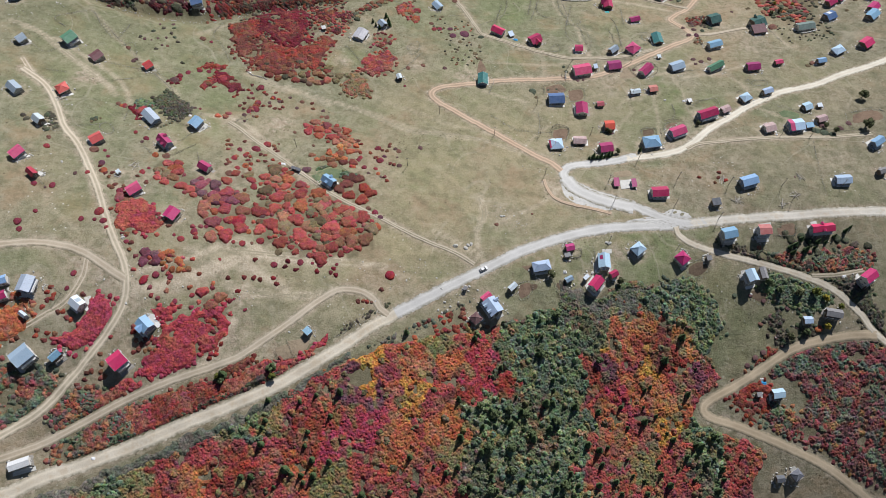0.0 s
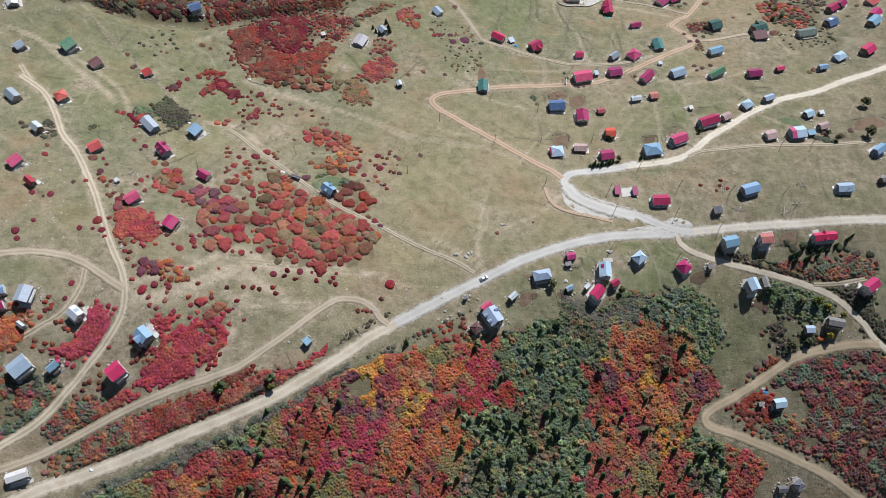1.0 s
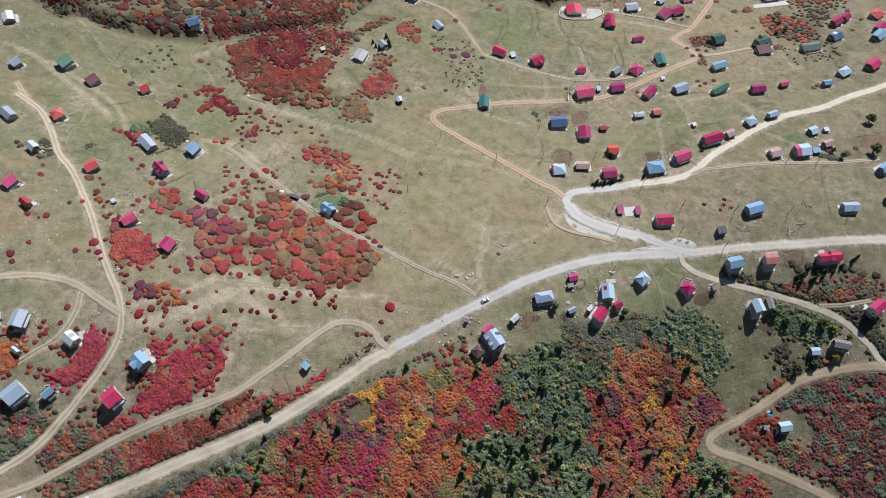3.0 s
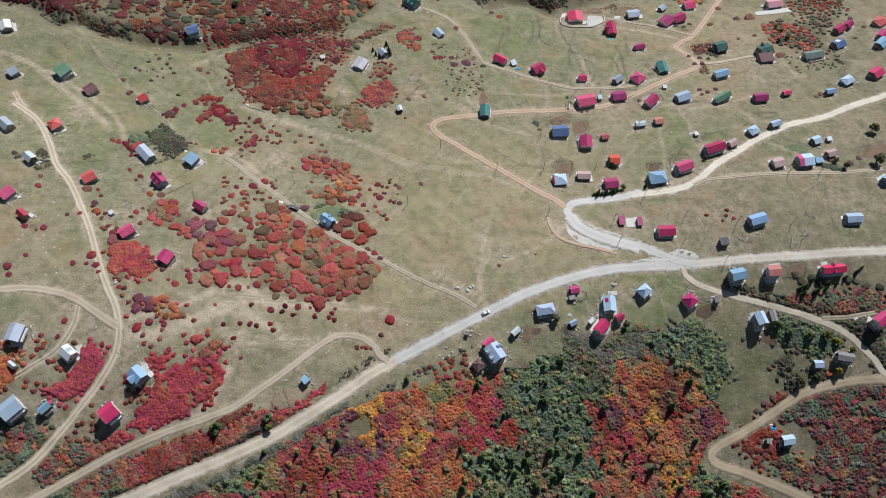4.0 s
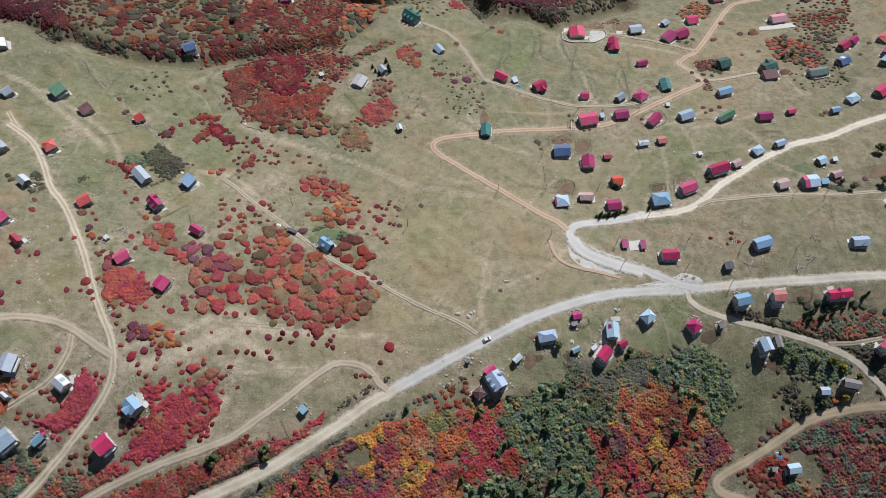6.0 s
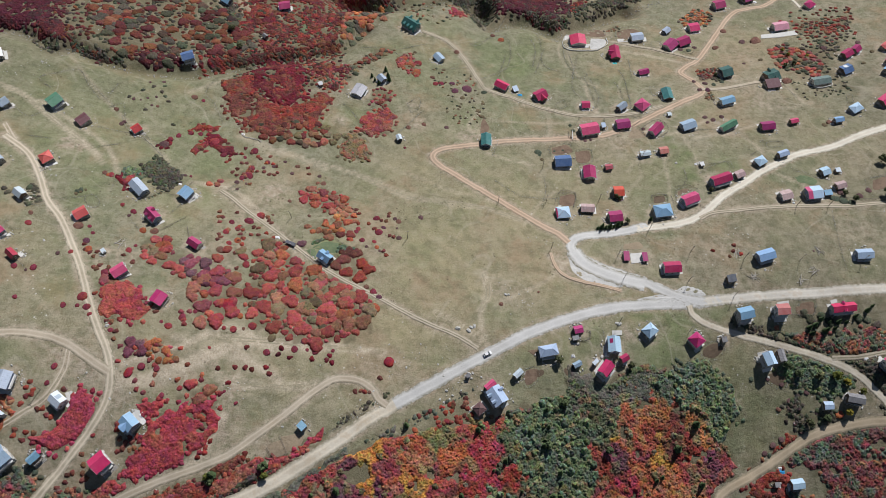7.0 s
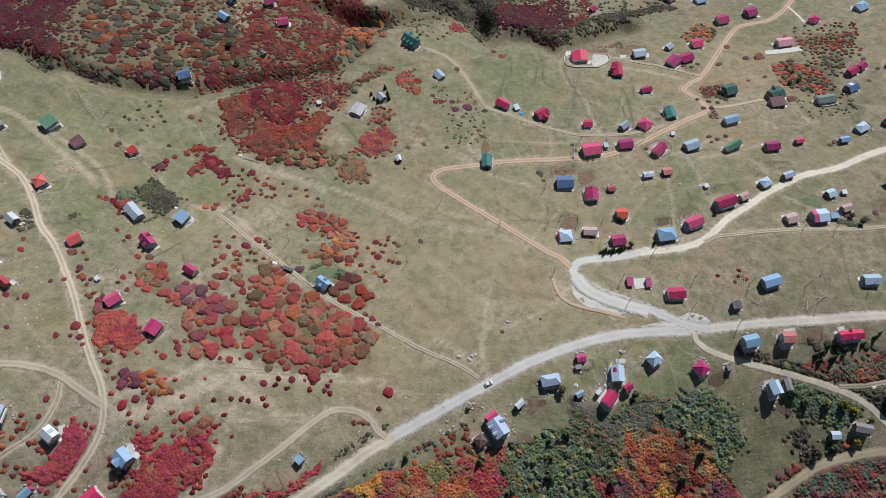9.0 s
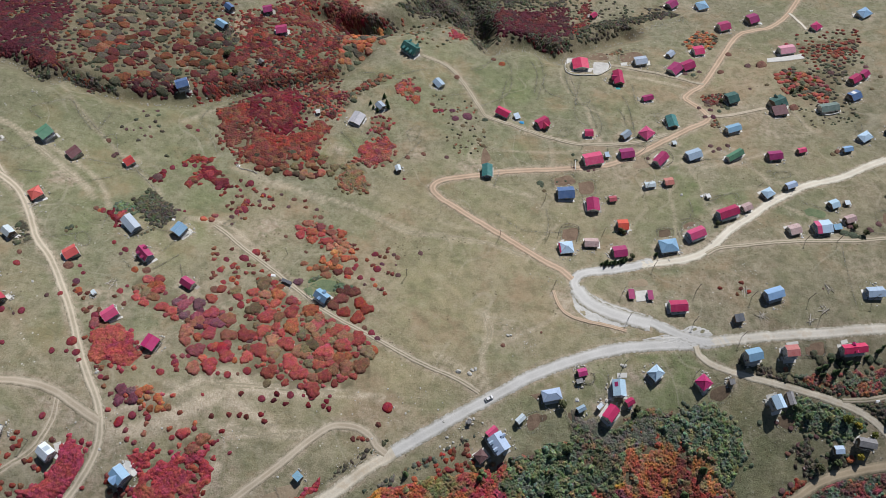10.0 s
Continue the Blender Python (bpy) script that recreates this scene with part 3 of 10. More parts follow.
TRACKS = (
    (((-248.3, 309.4), (-237.9, 303.4), (-226.6, 293.9), (-206.2, 278.6), (-190.6, 266.3)), 2.4, 0.7, 1),
    (((-48.4, 284.0), (-22.4, 270.5), (4.4, 257.2), (30.5, 249.3)), 2.2, 0.22, 1),
    (((20.1, 185.4), (18.2, 168.8), (20.9, 159.5)), 2.4, 0.5, 1),
    (((27.4, 182.2), (52.0, 195.1), (65.7, 208.9)), 2.2, 0.4, 0),
    (((107.1, 302.8), (125.4, 309.6), (141.8, 306.7), (165.7, 319.4)), 2.2, 0.5, 0),
    (((124.9, 288.7), (114.1, 282.7), (109.7, 276.2)), 2, 0.35, 0),
    (((146.9, 306.6), (151.1, 287.9), (150.4, 270.4)), 1.6, 0.4, 0),
    (((163.0, 244.6), (198.4, 245.5), (237.6, 247.1)), 2.2, 0.4, 0),
    (((-100.0, 157.6), (-85.0, 163.5), (-68.1, 155.4), (-51.7, 153.3)), 2.4, 0.5, 1),
    (((-145.2, 141.4), (-122.0, 151.3), (-105.7, 161.6), (-95.1, 159.6), (-81.0, 151.6)), 3.6, 0.8, 0),
    (((22.1, 324.7), (14.8, 311.9), (19.6, 300.5)), 2, 0.4, 0),
    (((28.8, 317.4), (56.7, 316.0), (81.4, 317.8)), 1.8, 0.4, 0),
    (((-170.2, 148.6), (-170.5, 137.7), (-175.8, 125.9), (-185.0, 118.0), (-195.0, 110.2)), 3.0, 0.7, 1),
    (((-150.3, 135.3), (-136.8, 133.9), (-122.7, 139.9), (-113.8, 147.5), (-99.3, 153.1), (-86.6, 154.8), (-62.5, 154.1)), 5.0, 0.8, 0),
    (((-98.8, 148.7), (-90.7, 145.1), (-79.8, 139.6)), 6, 0.5, 0),
    (((-105.2, 138.5), (-92.3, 135.3), (-76.7, 134.2), (-61.2, 136.1)), 4, 0.75, 1),
    (((-125.1, 155.4), (-105.0, 156.3), (-78.8, 156.1), (-51.8, 154.8), (-29.7, 152.9)), 3, 0.7, 1),
    (((-96.9, 284.2), (-76.3, 277.1), (-48.9, 267.4), (-21.7, 251.9), (4.4, 248.3), (23.8, 244.5), (42.8, 237.0)), 2.6, 0.45, 1),
    (((-121.3, 293.4), (-96.7, 283.3), (-69.1, 271.9)), 4.0, 0.4, 0),
    (((17.8, 176.8), (22.3, 187.2), (20.6, 199.8)), 3.0, 0.7, 1),
    (((13.7, 154.8), (16.6, 160.9), (13.8, 165.6), (3.8, 171.5), (-4.8, 176.2)), 3.0, 0.5, 1),
    (((-258.1, 312.2), (-244.6, 307.3), (-229.8, 296.4), (-215.0, 285.5), (-200.1, 274.4), (-187.4, 260.4)), 2.6, 0.45, 1),
    (((-242.2, 281.7), (-234.3, 271.3), (-225.7, 261.9)), 2.4, 0.6, 1),
    (((-198.1, 182.0), (-189.7, 171.3), (-180.0, 164.0)), 2.2, 0.3, 1),
    (((215.5, 239.2), (216.2, 226.9), (213.6, 207.9)), 1.6, 0.3, 0),
    (((-175.2, 349.6), (-172.1, 361.1), (-169.2, 381.2), (-168.3, 402.5), (-167.4, 418.7), (-162.9, 448.8)), 2.2, 0.7, 0),
    (((-268.2, 361.2), (-255.9, 371.1), (-250.4, 392.0), (-248.6, 412.9), (-247.1, 430.8)), 2.2, 0.5, 0),
    (((-229.2, 347.1), (-218.9, 333.0), (-208.4, 319.9), (-202.3, 312.6)), 1.6, 0.5, 0),
    (((-131.2, 349.9), (-140.0, 341.4), (-157.7, 327.3)), 3, 0.4, 0),
    (((122.4, 369.7), (115.1, 349.6), (119.6, 331.6)), 1.6, 0.25, 0),
    (((43.8, 335.2), (63.6, 327.4), (65.6, 308.8), (63.2, 301.1)), 2.0, 0.3, 0),
    (((91.4, 425.5), (80.4, 396.9), (84.0, 375.5), (87.1, 369.1)), 1.4, 0.3, 0),
    (((183.7, 310.7), (189.5, 294.1), (198.9, 290.4)), 2, 0.35, 0),
    (((87.9, 284.9), (109.2, 289.1), (117.0, 274.1), (104.3, 256.6), (100.5, 242.9)), 1.8, 0.25, 0),
    (((-149.9, 131.5), (-137.0, 135.2), (-122.7, 139.9), (-113.3, 144.2), (-103.5, 149.9)), 3.4, 0.95, 0),
    (((-97.5, 148.8), (-90.7, 145.1), (-82.4, 140.0), (-76.9, 136.9)), 2.8, 0.95, 0),
    (((-100.1, 118.9), (-104.6, 112.5), (-107.9, 104.9), (-111.4, 99.9), (-115.8, 96.1)), 3.6, 0.95, 0),
    (((-117.7, 156.6), (-99.9, 157.0), (-79.0, 157.7), (-57.4, 157.2), (-41.0, 156.4)), 1.0, 0.55, 0),
    (((-104.7, 154.0), (-86.6, 154.2), (-67.9, 153.6), (-46.2, 153.0)), 1.0, 0.45, 0),
    (((-62.5, 272.4), (-45.6, 267.4), (-28.6, 258.7), (-11.9, 251.3), (4.3, 245.7), (23.7, 243.7), (42.9, 237.9)), 1.2, 0.35, 0),
    (((25.4, 288.3), (39.0, 283.4), (52.7, 280.6)), 1.4, 0.6, 0),
    (((-97.7, 138.6), (-84.5, 135.7), (-66.4, 134.8), (-45.4, 139.1)), 1.0, 0.45, 0),
    (((-218.7, 331.9), (-198.9, 310.0), (-175.2, 287.0), (-155.5, 267.7)), 2, 0.6, 0),
    (((-231.1, 302.5), (-210.1, 288.9), (-188.5, 273.1), (-178.0, 255.7)), 2.2, 0.6, 0),
    (((-249.6, 307.6), (-233.8, 301.9), (-218.6, 289.3)), 2, 0.5, 0),
    (((-140.2, 252.6), (-119.5, 251.0), (-105.8, 240.4), (-94.8, 227.5)), 2.6, 0.7, 0),
    (((-74.1, 275.2), (-54.3, 269.7), (-38.5, 264.1)), 2.4, 0.25, 0),
    (((89.5, 436.4), (87.1, 389.0), (91.4, 363.2), (101.5, 354.7)), 1.8, 0.5, 0),
    (((93.9, 354.2), (94.9, 334.6), (97.3, 326.4)), 1.8, 0.5, 0),
    (((155.8, 303.2), (177.7, 308.0), (197.0, 315.2)), 2.2, 0.5, 0),
    (((179.0, 313.0), (188.2, 297.5), (192.3, 288.1)), 1.8, 0.5, 0),
    (((132.6, 289.3), (131.5, 267.1), (129.6, 250.1)), 1.8, 0.4, 0),
    (((92.4, 399.5), (116.0, 397.8), (142.7, 391.7), (171.0, 379.9)), 2.2, 0.6, 0),
    (((193.9, 272.0), (209.6, 260.9), (220.2, 254.5)), 1.8, 0.5, 0),
    (((203.7, 337.0), (219.4, 330.8), (238.4, 335.3)), 2, 0.4, 0),
    (((227.1, 353.6), (230.1, 341.6), (231.7, 335.9)), 2.2, 0.7, 0),
    (((44.1, 233.8), (55.1, 251.0), (64.1, 259.8)), 1.6, 0.4, 0),
    (((130.5, 152.4), (144.6, 142.2), (152.7, 129.3)), 1.8, 0.35, 0),
)
BARE = (((-103.3, 231.3, 5, 0.9), (-112.0, 242.0, 4, 0.7), (-122.0, 248.5, 5, 0.9), (68.7, 209.7, 7, 1), (58.8, 207.1, 3, 1), (63.0, 201.0, 3, 1), (70.4, 197.0, 3, 1), (79.5, 194.3, 3, 1), (87.3, 193.1, 3, 1), (143.1, 240.0, 5, 1), (154.3, 246.5, 5, 1), (111.3, 170.4, 4, 0.4), (55.2, 109.8, 3, 0.5), (156.6, 221.3, 9, 0.5), (149.0, 215.2, 6, 0.5), (164.0, 195.9, 5, 0.5), (229.5, 229.1, 9, 0.5), (233.6, 221.0, 6, 0.5), (-170.5, 143.4, 10, 0.8), (-159.3, 138.2, 8, 0.9), (-176.5, 147.6, 8, 0.7), (-148.0, 129.2, 8, 0.7), (-130.7, 134.2, 7, 0.6), (-118.5, 139.5, 7, 0.7), (-108.8, 144.7, 6, 0.7), (-97.1, 133.9, 4, 0.3), (-141.8, 107.1, 8, 0.7), (-149.7, 111.8, 7, 0.7), (-160.2, 116.6, 7, 0.5), (-174.3, 118.7, 5, 0.5), (-91.6, 97.5, 8, 0.7), (-81.6, 102.0, 7, 0.6), (-98.9, 93.3, 6, 0.6), (-181.8, 61.4, 8, 0.5), (-186.6, 49.3, 8, 0.6), (-208.3, 274.7, 4, 1), (-203.6, 272.4, 4, 1), (-200.9, 270.8, 3, 1), (204.1, 354.6, 12, 0.5), (195.0, 360.8, 8, 0.5), (206.0, 337.4, 14, 0.6), (106.5, 298.3, 8, 0.5), (117.6, 304.8, 7, 0.5), (-22.3, 409.9, 4, 1), (-16.4, 407.5, 4, 0.8), (-76.8, 207.6, 7, 0.9), (-81.8, 212.7, 6, 0.8), (-103.7, 233.3, 6, 0.8), (-94.7, 249.9, 7, 0.6), (112.0, 413.2, 6, 0.6), (-52.7, 454.2, 10, 1), (121.6, 346.4, 6, 0.4), (-69.6, 194.6, 4, 0.4), (-38.7, 212.9, 14, 0.4), (-103.1, 281.3, 8, 0.4), (-96.3, 247.7, 9, 0.75), (-109.4, 204.8, 7, 0.5), (-34.9, 145.4, 10, 0.45), (-24.0, 145.9, 9, 0.5), (27.7, 190.7, 9, 0.4), (36.5, 185.8, 12, 0.35), (-144.8, 138.7, 12, 0.4), (-127.6, 139.6, 10, 0.3), (-96.2, 148.9, 8, 0.5), (-96.7, 130.9, 9, 0.5), (-164.8, 140.5, 9, 0.5), (-154.6, 138.4, 8, 0.6), (-105.7, 119.9, 9, 0.6), (-106.8, 104.9, 9, 0.5), (-146.2, 110.9, 12, 0.5), (-159.3, 96.3, 10, 0.4), (161.1, 223.8, 14, 0.35), (141.2, 218.2, 12, 0.25), (244.3, 284.8, 14, 0.4), (224.2, 227.0, 16, 0.35), (114.3, 417.8, 9, 0.5), (206.5, 390.7, 14, 0.3),) +
    ((202.0, 336.7, 20, 0.3), (129.1, 218.6, 8, 0.2), (107.3, 424.8, 8, 0.4), (-58.2, 395.0, 8, 0.3), (131.8, 308.8, 6, 0.4), (119.7, 311.6, 8, 0.3), (8.3, 303.3, 7, 0.3), (-20.6, 328.7, 7, 0.5), (-158.7, 199.4, 7, 0.6), (-165.9, 191.5, 6, 0.5), (-186.6, 380.2, 8, 0.4), (-171.3, 196.5, 5, 0.5), (-205.9, 230.9, 5, 0.5), (-103.5, 235.2, 6, 0.6), (80.0, 172.4, 6, 0.3), (171.0, 227.2, 8, 0.3), (124.7, 308.9, 6, 0.4), (237.1, 282.8, 10, 0.3), (-80.4, 315.9, 8, 0.2), (-233.4, 353.2, 6, 0.3), (-109.4, 197.3, 5, 0.4), (-79.8, 108.4, 6, 0.5), (-93.7, 93.1, 7, 0.6), (142.7, 191.7, 5, 0.4),) +
    ((189.3, 153.4, 8, 0.3), (-97.6, 134.1, 7, 1), (-100.5, 117.6, 8, 1), (-101.3, 111.4, 6, 0.8), (-111.3, 98.7, 5, 0.9), (-159.9, 124.0, 8, 0.7), (18.8, 301.2, 10, 0.7), (-16.6, 312.8, 6, 0.7), (60.7, 206.6, 5, 1), (59.2, 212.7, 4, 1), (65.0, 202.6, 4, 1), (13.6, 303.4, 8, 0.7), (104.7, 306.6, 8, 0.5), (-145.6, 125.9, 8, 0.6), (-125.0, 116.6, 5, 0.6), (-205.6, 273.7, 5, 1), (-200.6, 270.8, 4, 1), (-95.8, 251.7, 7, 1), (-208.4, 269.6, 4, 0.8), (-106.8, 230.2, 5, 1), (-64.5, 312.0, 5, 0.8), (97.1, 404.3, 7, 0.8), (110.1, 410.4, 7, 0.7), (126.7, 312.3, 6, 0.9),) +
    ((175.2, 311.9, 6, 0.7), (88.9, 316.3, 6, 0.7), (133.6, 239.8, 6, 1), (96.0, 329.3, 4, 0.9), (167.7, 351.8, 6, 0.8), (197.2, 351.5, 7, 0.6), (93.7, 167.5, 5, 0.9), (81.0, 153.1, 6, 0.8),))
LUSH = (((-80.6, 414.0, 16, 0.8), (-100.4, 390.1, 14, 0.8), (-215.2, 372.9, 20, 0.6), (-68.2, 403.8, 14, 0.7), (-221.5, 320.1, 45, 0.55), (-171.3, 329.7, 40, 0.5), (-184.3, 280.3, 35, 0.45), (-134.8, 279.2, 25, 0.5), (-10.2, 367.7, 30, 0.5), (44.4, 373.4, 35, 0.5), (-225.8, 266.3, 35, 0.4), (15.4, 305.9, 30, 0.35), (125.3, 283.3, 25, 0.35), (137.5, 302.1, 4, 0.9), (139.4, 295.0, 4, 0.9), (142.1, 283.9, 5, 0.9), (143.3, 274.7, 5, 0.9), (144.2, 268.4, 4, 0.8), (60.0, 396.8, 12, 0.8), (48.2, 370.4, 10, 0.6), (28.4, 394.3, 10, 0.5), (1.2, 406.9, 12, 0.5), (-168.2, 276.7, 12, 0.7), (-152.9, 274.4, 10, 0.6), (-195.5, 303.0, 16, 0.5), (-131.5, 244.0, 12, 0.7), (-216.3, 343.3, 20, 0.5), (-191.8, 341.1, 14, 0.5), (-229.9, 304.3, 18, 0.5), (-101.9, 401.9, 7, 0.9), (-159.0, 252.6, 8, 0.8), (48.0, 370.0, 13, 0.9), (53.3, 388.0, 12, 0.7), (25.7, 399.3, 14, 0.5), (36.9, 343.7, 12, 0.5), (-62.9, 213.7, 9, 1), (-56.7, 212.0, 6, 1), (143.3, 287.8, 10, 0.7), (144.5, 277.6, 8, 0.7), (-187.7, 242.4, 9, 0.6), (-166.3, 257.5, 8, 0.6), (-141.5, 227.9, 10, 0.5), (-150.1, 239.7, 9, 0.4), (103.5, 167.2, 22, 0.5), (61.1, 157.8, 18, 0.5), (37.6, 148.2, 14, 0.5), (-33.8, 383.8, 16, 0.5), (-217.4, 241.4, 9, 0.4), (113.8, 201.8, 10, 0.35), (67.6, 411.7, 10, 0.4), (-134.2, 370.6, 6, 0.6), (-88.9, 395.9, 8, 0.4), (-183.5, 176.4, 9, 0.5), (-190.6, 233.4, 7, 0.5), (-65.3, 385.0, 10, 0.3),) +
    ((-35.4, 335.9, 12, 0.4), (211.5, 266.4, 7, 0.5), (49.6, 160.3, 14, 0.4), (91.5, 168.1, 14, 0.35), (227.2, 153.2, 8, 0.4), (103.4, 176.6, 14, 0.9), (117.1, 168.3, 15, 0.9), (110.4, 158.4, 12, 0.9), (142.1, 183.1, 10, 0.8), (155.7, 174.7, 10, 0.7), (130.7, 155.0, 8, 0.8), (174.8, 165.0, 8, 0.6), (147.9, 147.6, 16, 0.8), (152.7, 131.9, 18, 0.9), (158.3, 121.7, 16, 0.9), (140.6, 118.8, 14, 0.9), (182.1, 142.6, 12, 0.7), (172.9, 132.1, 12, 0.7), (140.6, 280.0, 5, 1), (145.1, 270.8, 5, 1), (147.4, 288.8, 5, 1), (166.8, 279.4, 10, 0.8), (50.6, 373.9, 14, 0.8), (47.0, 349.8, 10, 0.8),) +
    ((46.6, 317.4, 10, 0.6), (-143.6, 294.5, 14, 0.8), (-160.8, 301.5, 12, 0.6), (-77.4, 306.2, 12, 0.9), (-64.9, 396.9, 14, 0.6), (-204.2, 297.3, 14, 0.6), (-222.4, 267.0, 14, 0.6), (-171.7, 343.3, 14, 0.4), (76.3, 166.8, 10, 0.7), (203.4, 166.4, 10, 0.5), (-58.1, 317.4, 10, 0.7), (61.3, 408.0, 14, 0.6), (116.9, 357.7, 14, 0.4),))
DRY = (((1.0, 206.7, 60, 0.9), (-24.7, 167.2, 45, 0.85), (30.3, 245.0, 50, 0.85), (-15.6, 270.6, 42, 0.7), (52.2, 196.9, 42, 0.8), (-40.8, 154.0, 36, 0.8), (176.2, 223.1, 40, 0.3), (223.0, 223.1, 30, 0.3), (185.6, 330.7, 40, 0.7), (231.4, 306.2, 30, 0.6), (208.6, 398.0, 44, 0.7), (138.4, 391.3, 40, 0.55), (71.6, 261.4, 40, 0.6), (101.1, 279.9, 36, 0.5), (239.3, 289.8, 30, 0.7), (-72.3, 143.4, 34, 0.6), (-127.6, 139.6, 30, 0.5), (-119.8, 235.1, 24, 0.3), (-210.1, 279.2, 30, 0.3), (-188.1, 174.5, 30, 0.35), (91.4, 425.5, 30, 0.4), (-10.6, 401.2, 24, 0.2), (226.3, 354.8, 30, 0.5), (147.5, 147.6, 24, 0.35),) +
    ((197.5, 340.0, 14, 0.9), (223.4, 413.0, 14, 0.8), (204.6, 403.0, 12, 0.8), (109.9, 272.4, 10, 0.6), (93.8, 251.7, 12, 0.6), (189.2, 236.4, 14, 0.5), (-98.5, 146.0, 26, 0.55), (-139.7, 232.5, 22, 0.45), (-98.4, 251.1, 24, 0.5), (-142.7, 155.6, 22, 0.5), (-178.9, 148.3, 20, 0.5), (-26.2, 205.8, 30, 0.35), (-205.2, 204.1, 20, 0.4), (-95.6, 117.9, 14, 0.5), (-50.9, 141.7, 16, 0.4),))
DULL = ((155.9, 136.6, 26, 1), (158.3, 119.8, 24, 1), (168.4, 142.4, 26, 1), (192.9, 148.1, 24, 1), (141.1, 153.3, 20, 0.6), (207.6, 177.6, 30, 1), (237.1, 184.7, 30, 1), (189.5, 180.7, 24, 0.8), (173.2, 56.3, 26, 0.9), (166.1, 97.3, 14, 0.8), (239.6, 209.1, 30, 0.8), (287.6, 343.6, 40, 0.8), (253.7, 251.7, 45, 1), (209.4, 204.6, 45, 0.8), (178.6, 220.6, 30, 0.7), (220.2, 177.9, 40, 1), (168.1, 180.8, 30, 0.7), (217.9, 159.6, 30, 0.9), (152.4, 128.0, 30, 0.7), (181.5, 159.7, 30, 0.8), (273.4, 349.9, 50, 0.8), (228.9, 448.5, 40, 0.5), (89.0, 437.4, 40, 0.4), (147.8, 209.2, 28, 0.4), (216.6, 326.4, 40, 0.5), (233.8, 136.2, 40, 0.9), (-172.0, 407.3, 60, 0.8), (-247.0, 382.8, 60, 0.9), (-89.2, 422.7, 50, 0.7), (27.6, 461.1, 40, 0.6), (-184.3, 82.9, 30, 0.7), (-135.7, 79.7, 30, 0.6), (190.0, 100.0, 60, 0.9), (182.3, 56.3, 30, 0.5))
road("main_road_west", ((-203.1, 36.0), (-187.8, 41.9), (-176.6, 48.3), (-160.3, 54.5), (-136.9, 64.1), (-112.9, 74.9), (-100.7, 80.2), (-80.9, 89.8), (-65.8, 99.3), (-50.4, 109.7), (-37.2, 119.6), (-23.6, 128.4)), 6.6, "creamgrey", "cream grey compacted gravel road")
road("main_road", ((-23.6, 128.4), (-6.9, 138.3), (10.4, 148.2), (25.3, 156.6), (43.5, 166.3), (65.2, 174.8), (84.3, 180.4), (103.3, 183.0), (125.2, 184.5), (144.2, 186.6)), 6.6, "gravel", "pale grey compacted gravel road through the meadows")
road("main_road_east", ((134.0, 185.4), (144.2, 186.6), (166.2, 188.6), (190.9, 189.9), (216.2, 192.0), (244.8, 193.6), (274.3, 194.2)), 6.2, "patchy", "cream grey gravel road with ochre patches")
road("road_upper", ((135.7, 185.1), (125.6, 186.8), (116.7, 190.4), (106.8, 195.4), (95.3, 200.6), (83.8, 205.3), (73.6, 211.2), (68.8, 217.7), (71.2, 224.2), (78.9, 227.3), (93.4, 228.9), (113.3, 233.7)), 6.0, "gravel", "pale grey gravel road bending uphill")
road("road_upper_east", ((106.5, 231.6), (119.4, 233.0), (132.9, 235.1), (145.5, 241.7), (159.3, 254.1), (172.7, 263.4), (187.3, 273.8), (200.9, 281.3), (214.4, 287.9), (234.6, 293.0), (254.4, 302.3), (276.3, 310.0), (309.0, 323.7)), 5.4, "cream", "cream coloured gravel road climbing between houses")
road("dirt_road", ((68.1, 222.1), (63.1, 228.2), (55.5, 232.9), (37.0, 246.7), (21.0, 258.7), (7.8, 268.7), (-2.9, 277.6), (-7.1, 284.6), (-2.3, 290.7), (15.1, 294.8), (39.9, 299.7), (68.7, 302.8), (93.9, 305.3), (112.6, 311.8), (132.8, 324.2), (155.0, 338.4), (170.5, 348.4), (167.9, 360.5), (161.2, 369.9), (166.0, 377.0), (176.5, 385.7), (190.5, 406.0), (215.8, 443.9), (230.3, 452.6), (243.5, 455.3), (260.7, 469.9), (277.7, 493.1), (292.2, 518.5)), 4.7, "redearth", "reddish earth road with worn wheel ruts")
road("track_left", ((-238.8, 272.6), (-224.4, 262.1), (-214.4, 248.5), (-204.7, 231.1), (-193.9, 218.5), (-183.8, 202.6), (-175.5, 188.7), (-169.2, 175.7), (-161.4, 160.5), (-153.5, 146.5), (-150.2, 135.8), (-150.5, 125.7), (-154.5, 115.1), (-162.3, 102.1), (-170.4, 90.1), (-180.1, 77.1), (-189.8, 68.9), (-200.5, 60.7)), 4.2, "track", "pale earth track worn into the meadow")
road("track_west", ((-223.6, 149.4), (-209.9, 151.9), (-195.9, 154.6), (-182.9, 153.6), (-171.8, 150.2), (-161.4, 143.7), (-150.9, 137.4)), 4.6, "tan", "pale earth road on the slope")
road("road_lower", ((-27.0, 127.7), (-31.5, 130.9), (-34.4, 135.1), (-40.7, 138.9), (-51.8, 139.2), (-62.3, 131.9), (-72.4, 122.8), (-84.9, 112.5), (-97.2, 103.3), (-111.9, 96.7), (-126.6, 91.1), (-143.5, 83.2), (-162.3, 72.3), (-177.6, 63.1), (-193.8, 55.5), (-205.3, 50.7)), 4.0, "tan", "tan earth road curving off the main road")
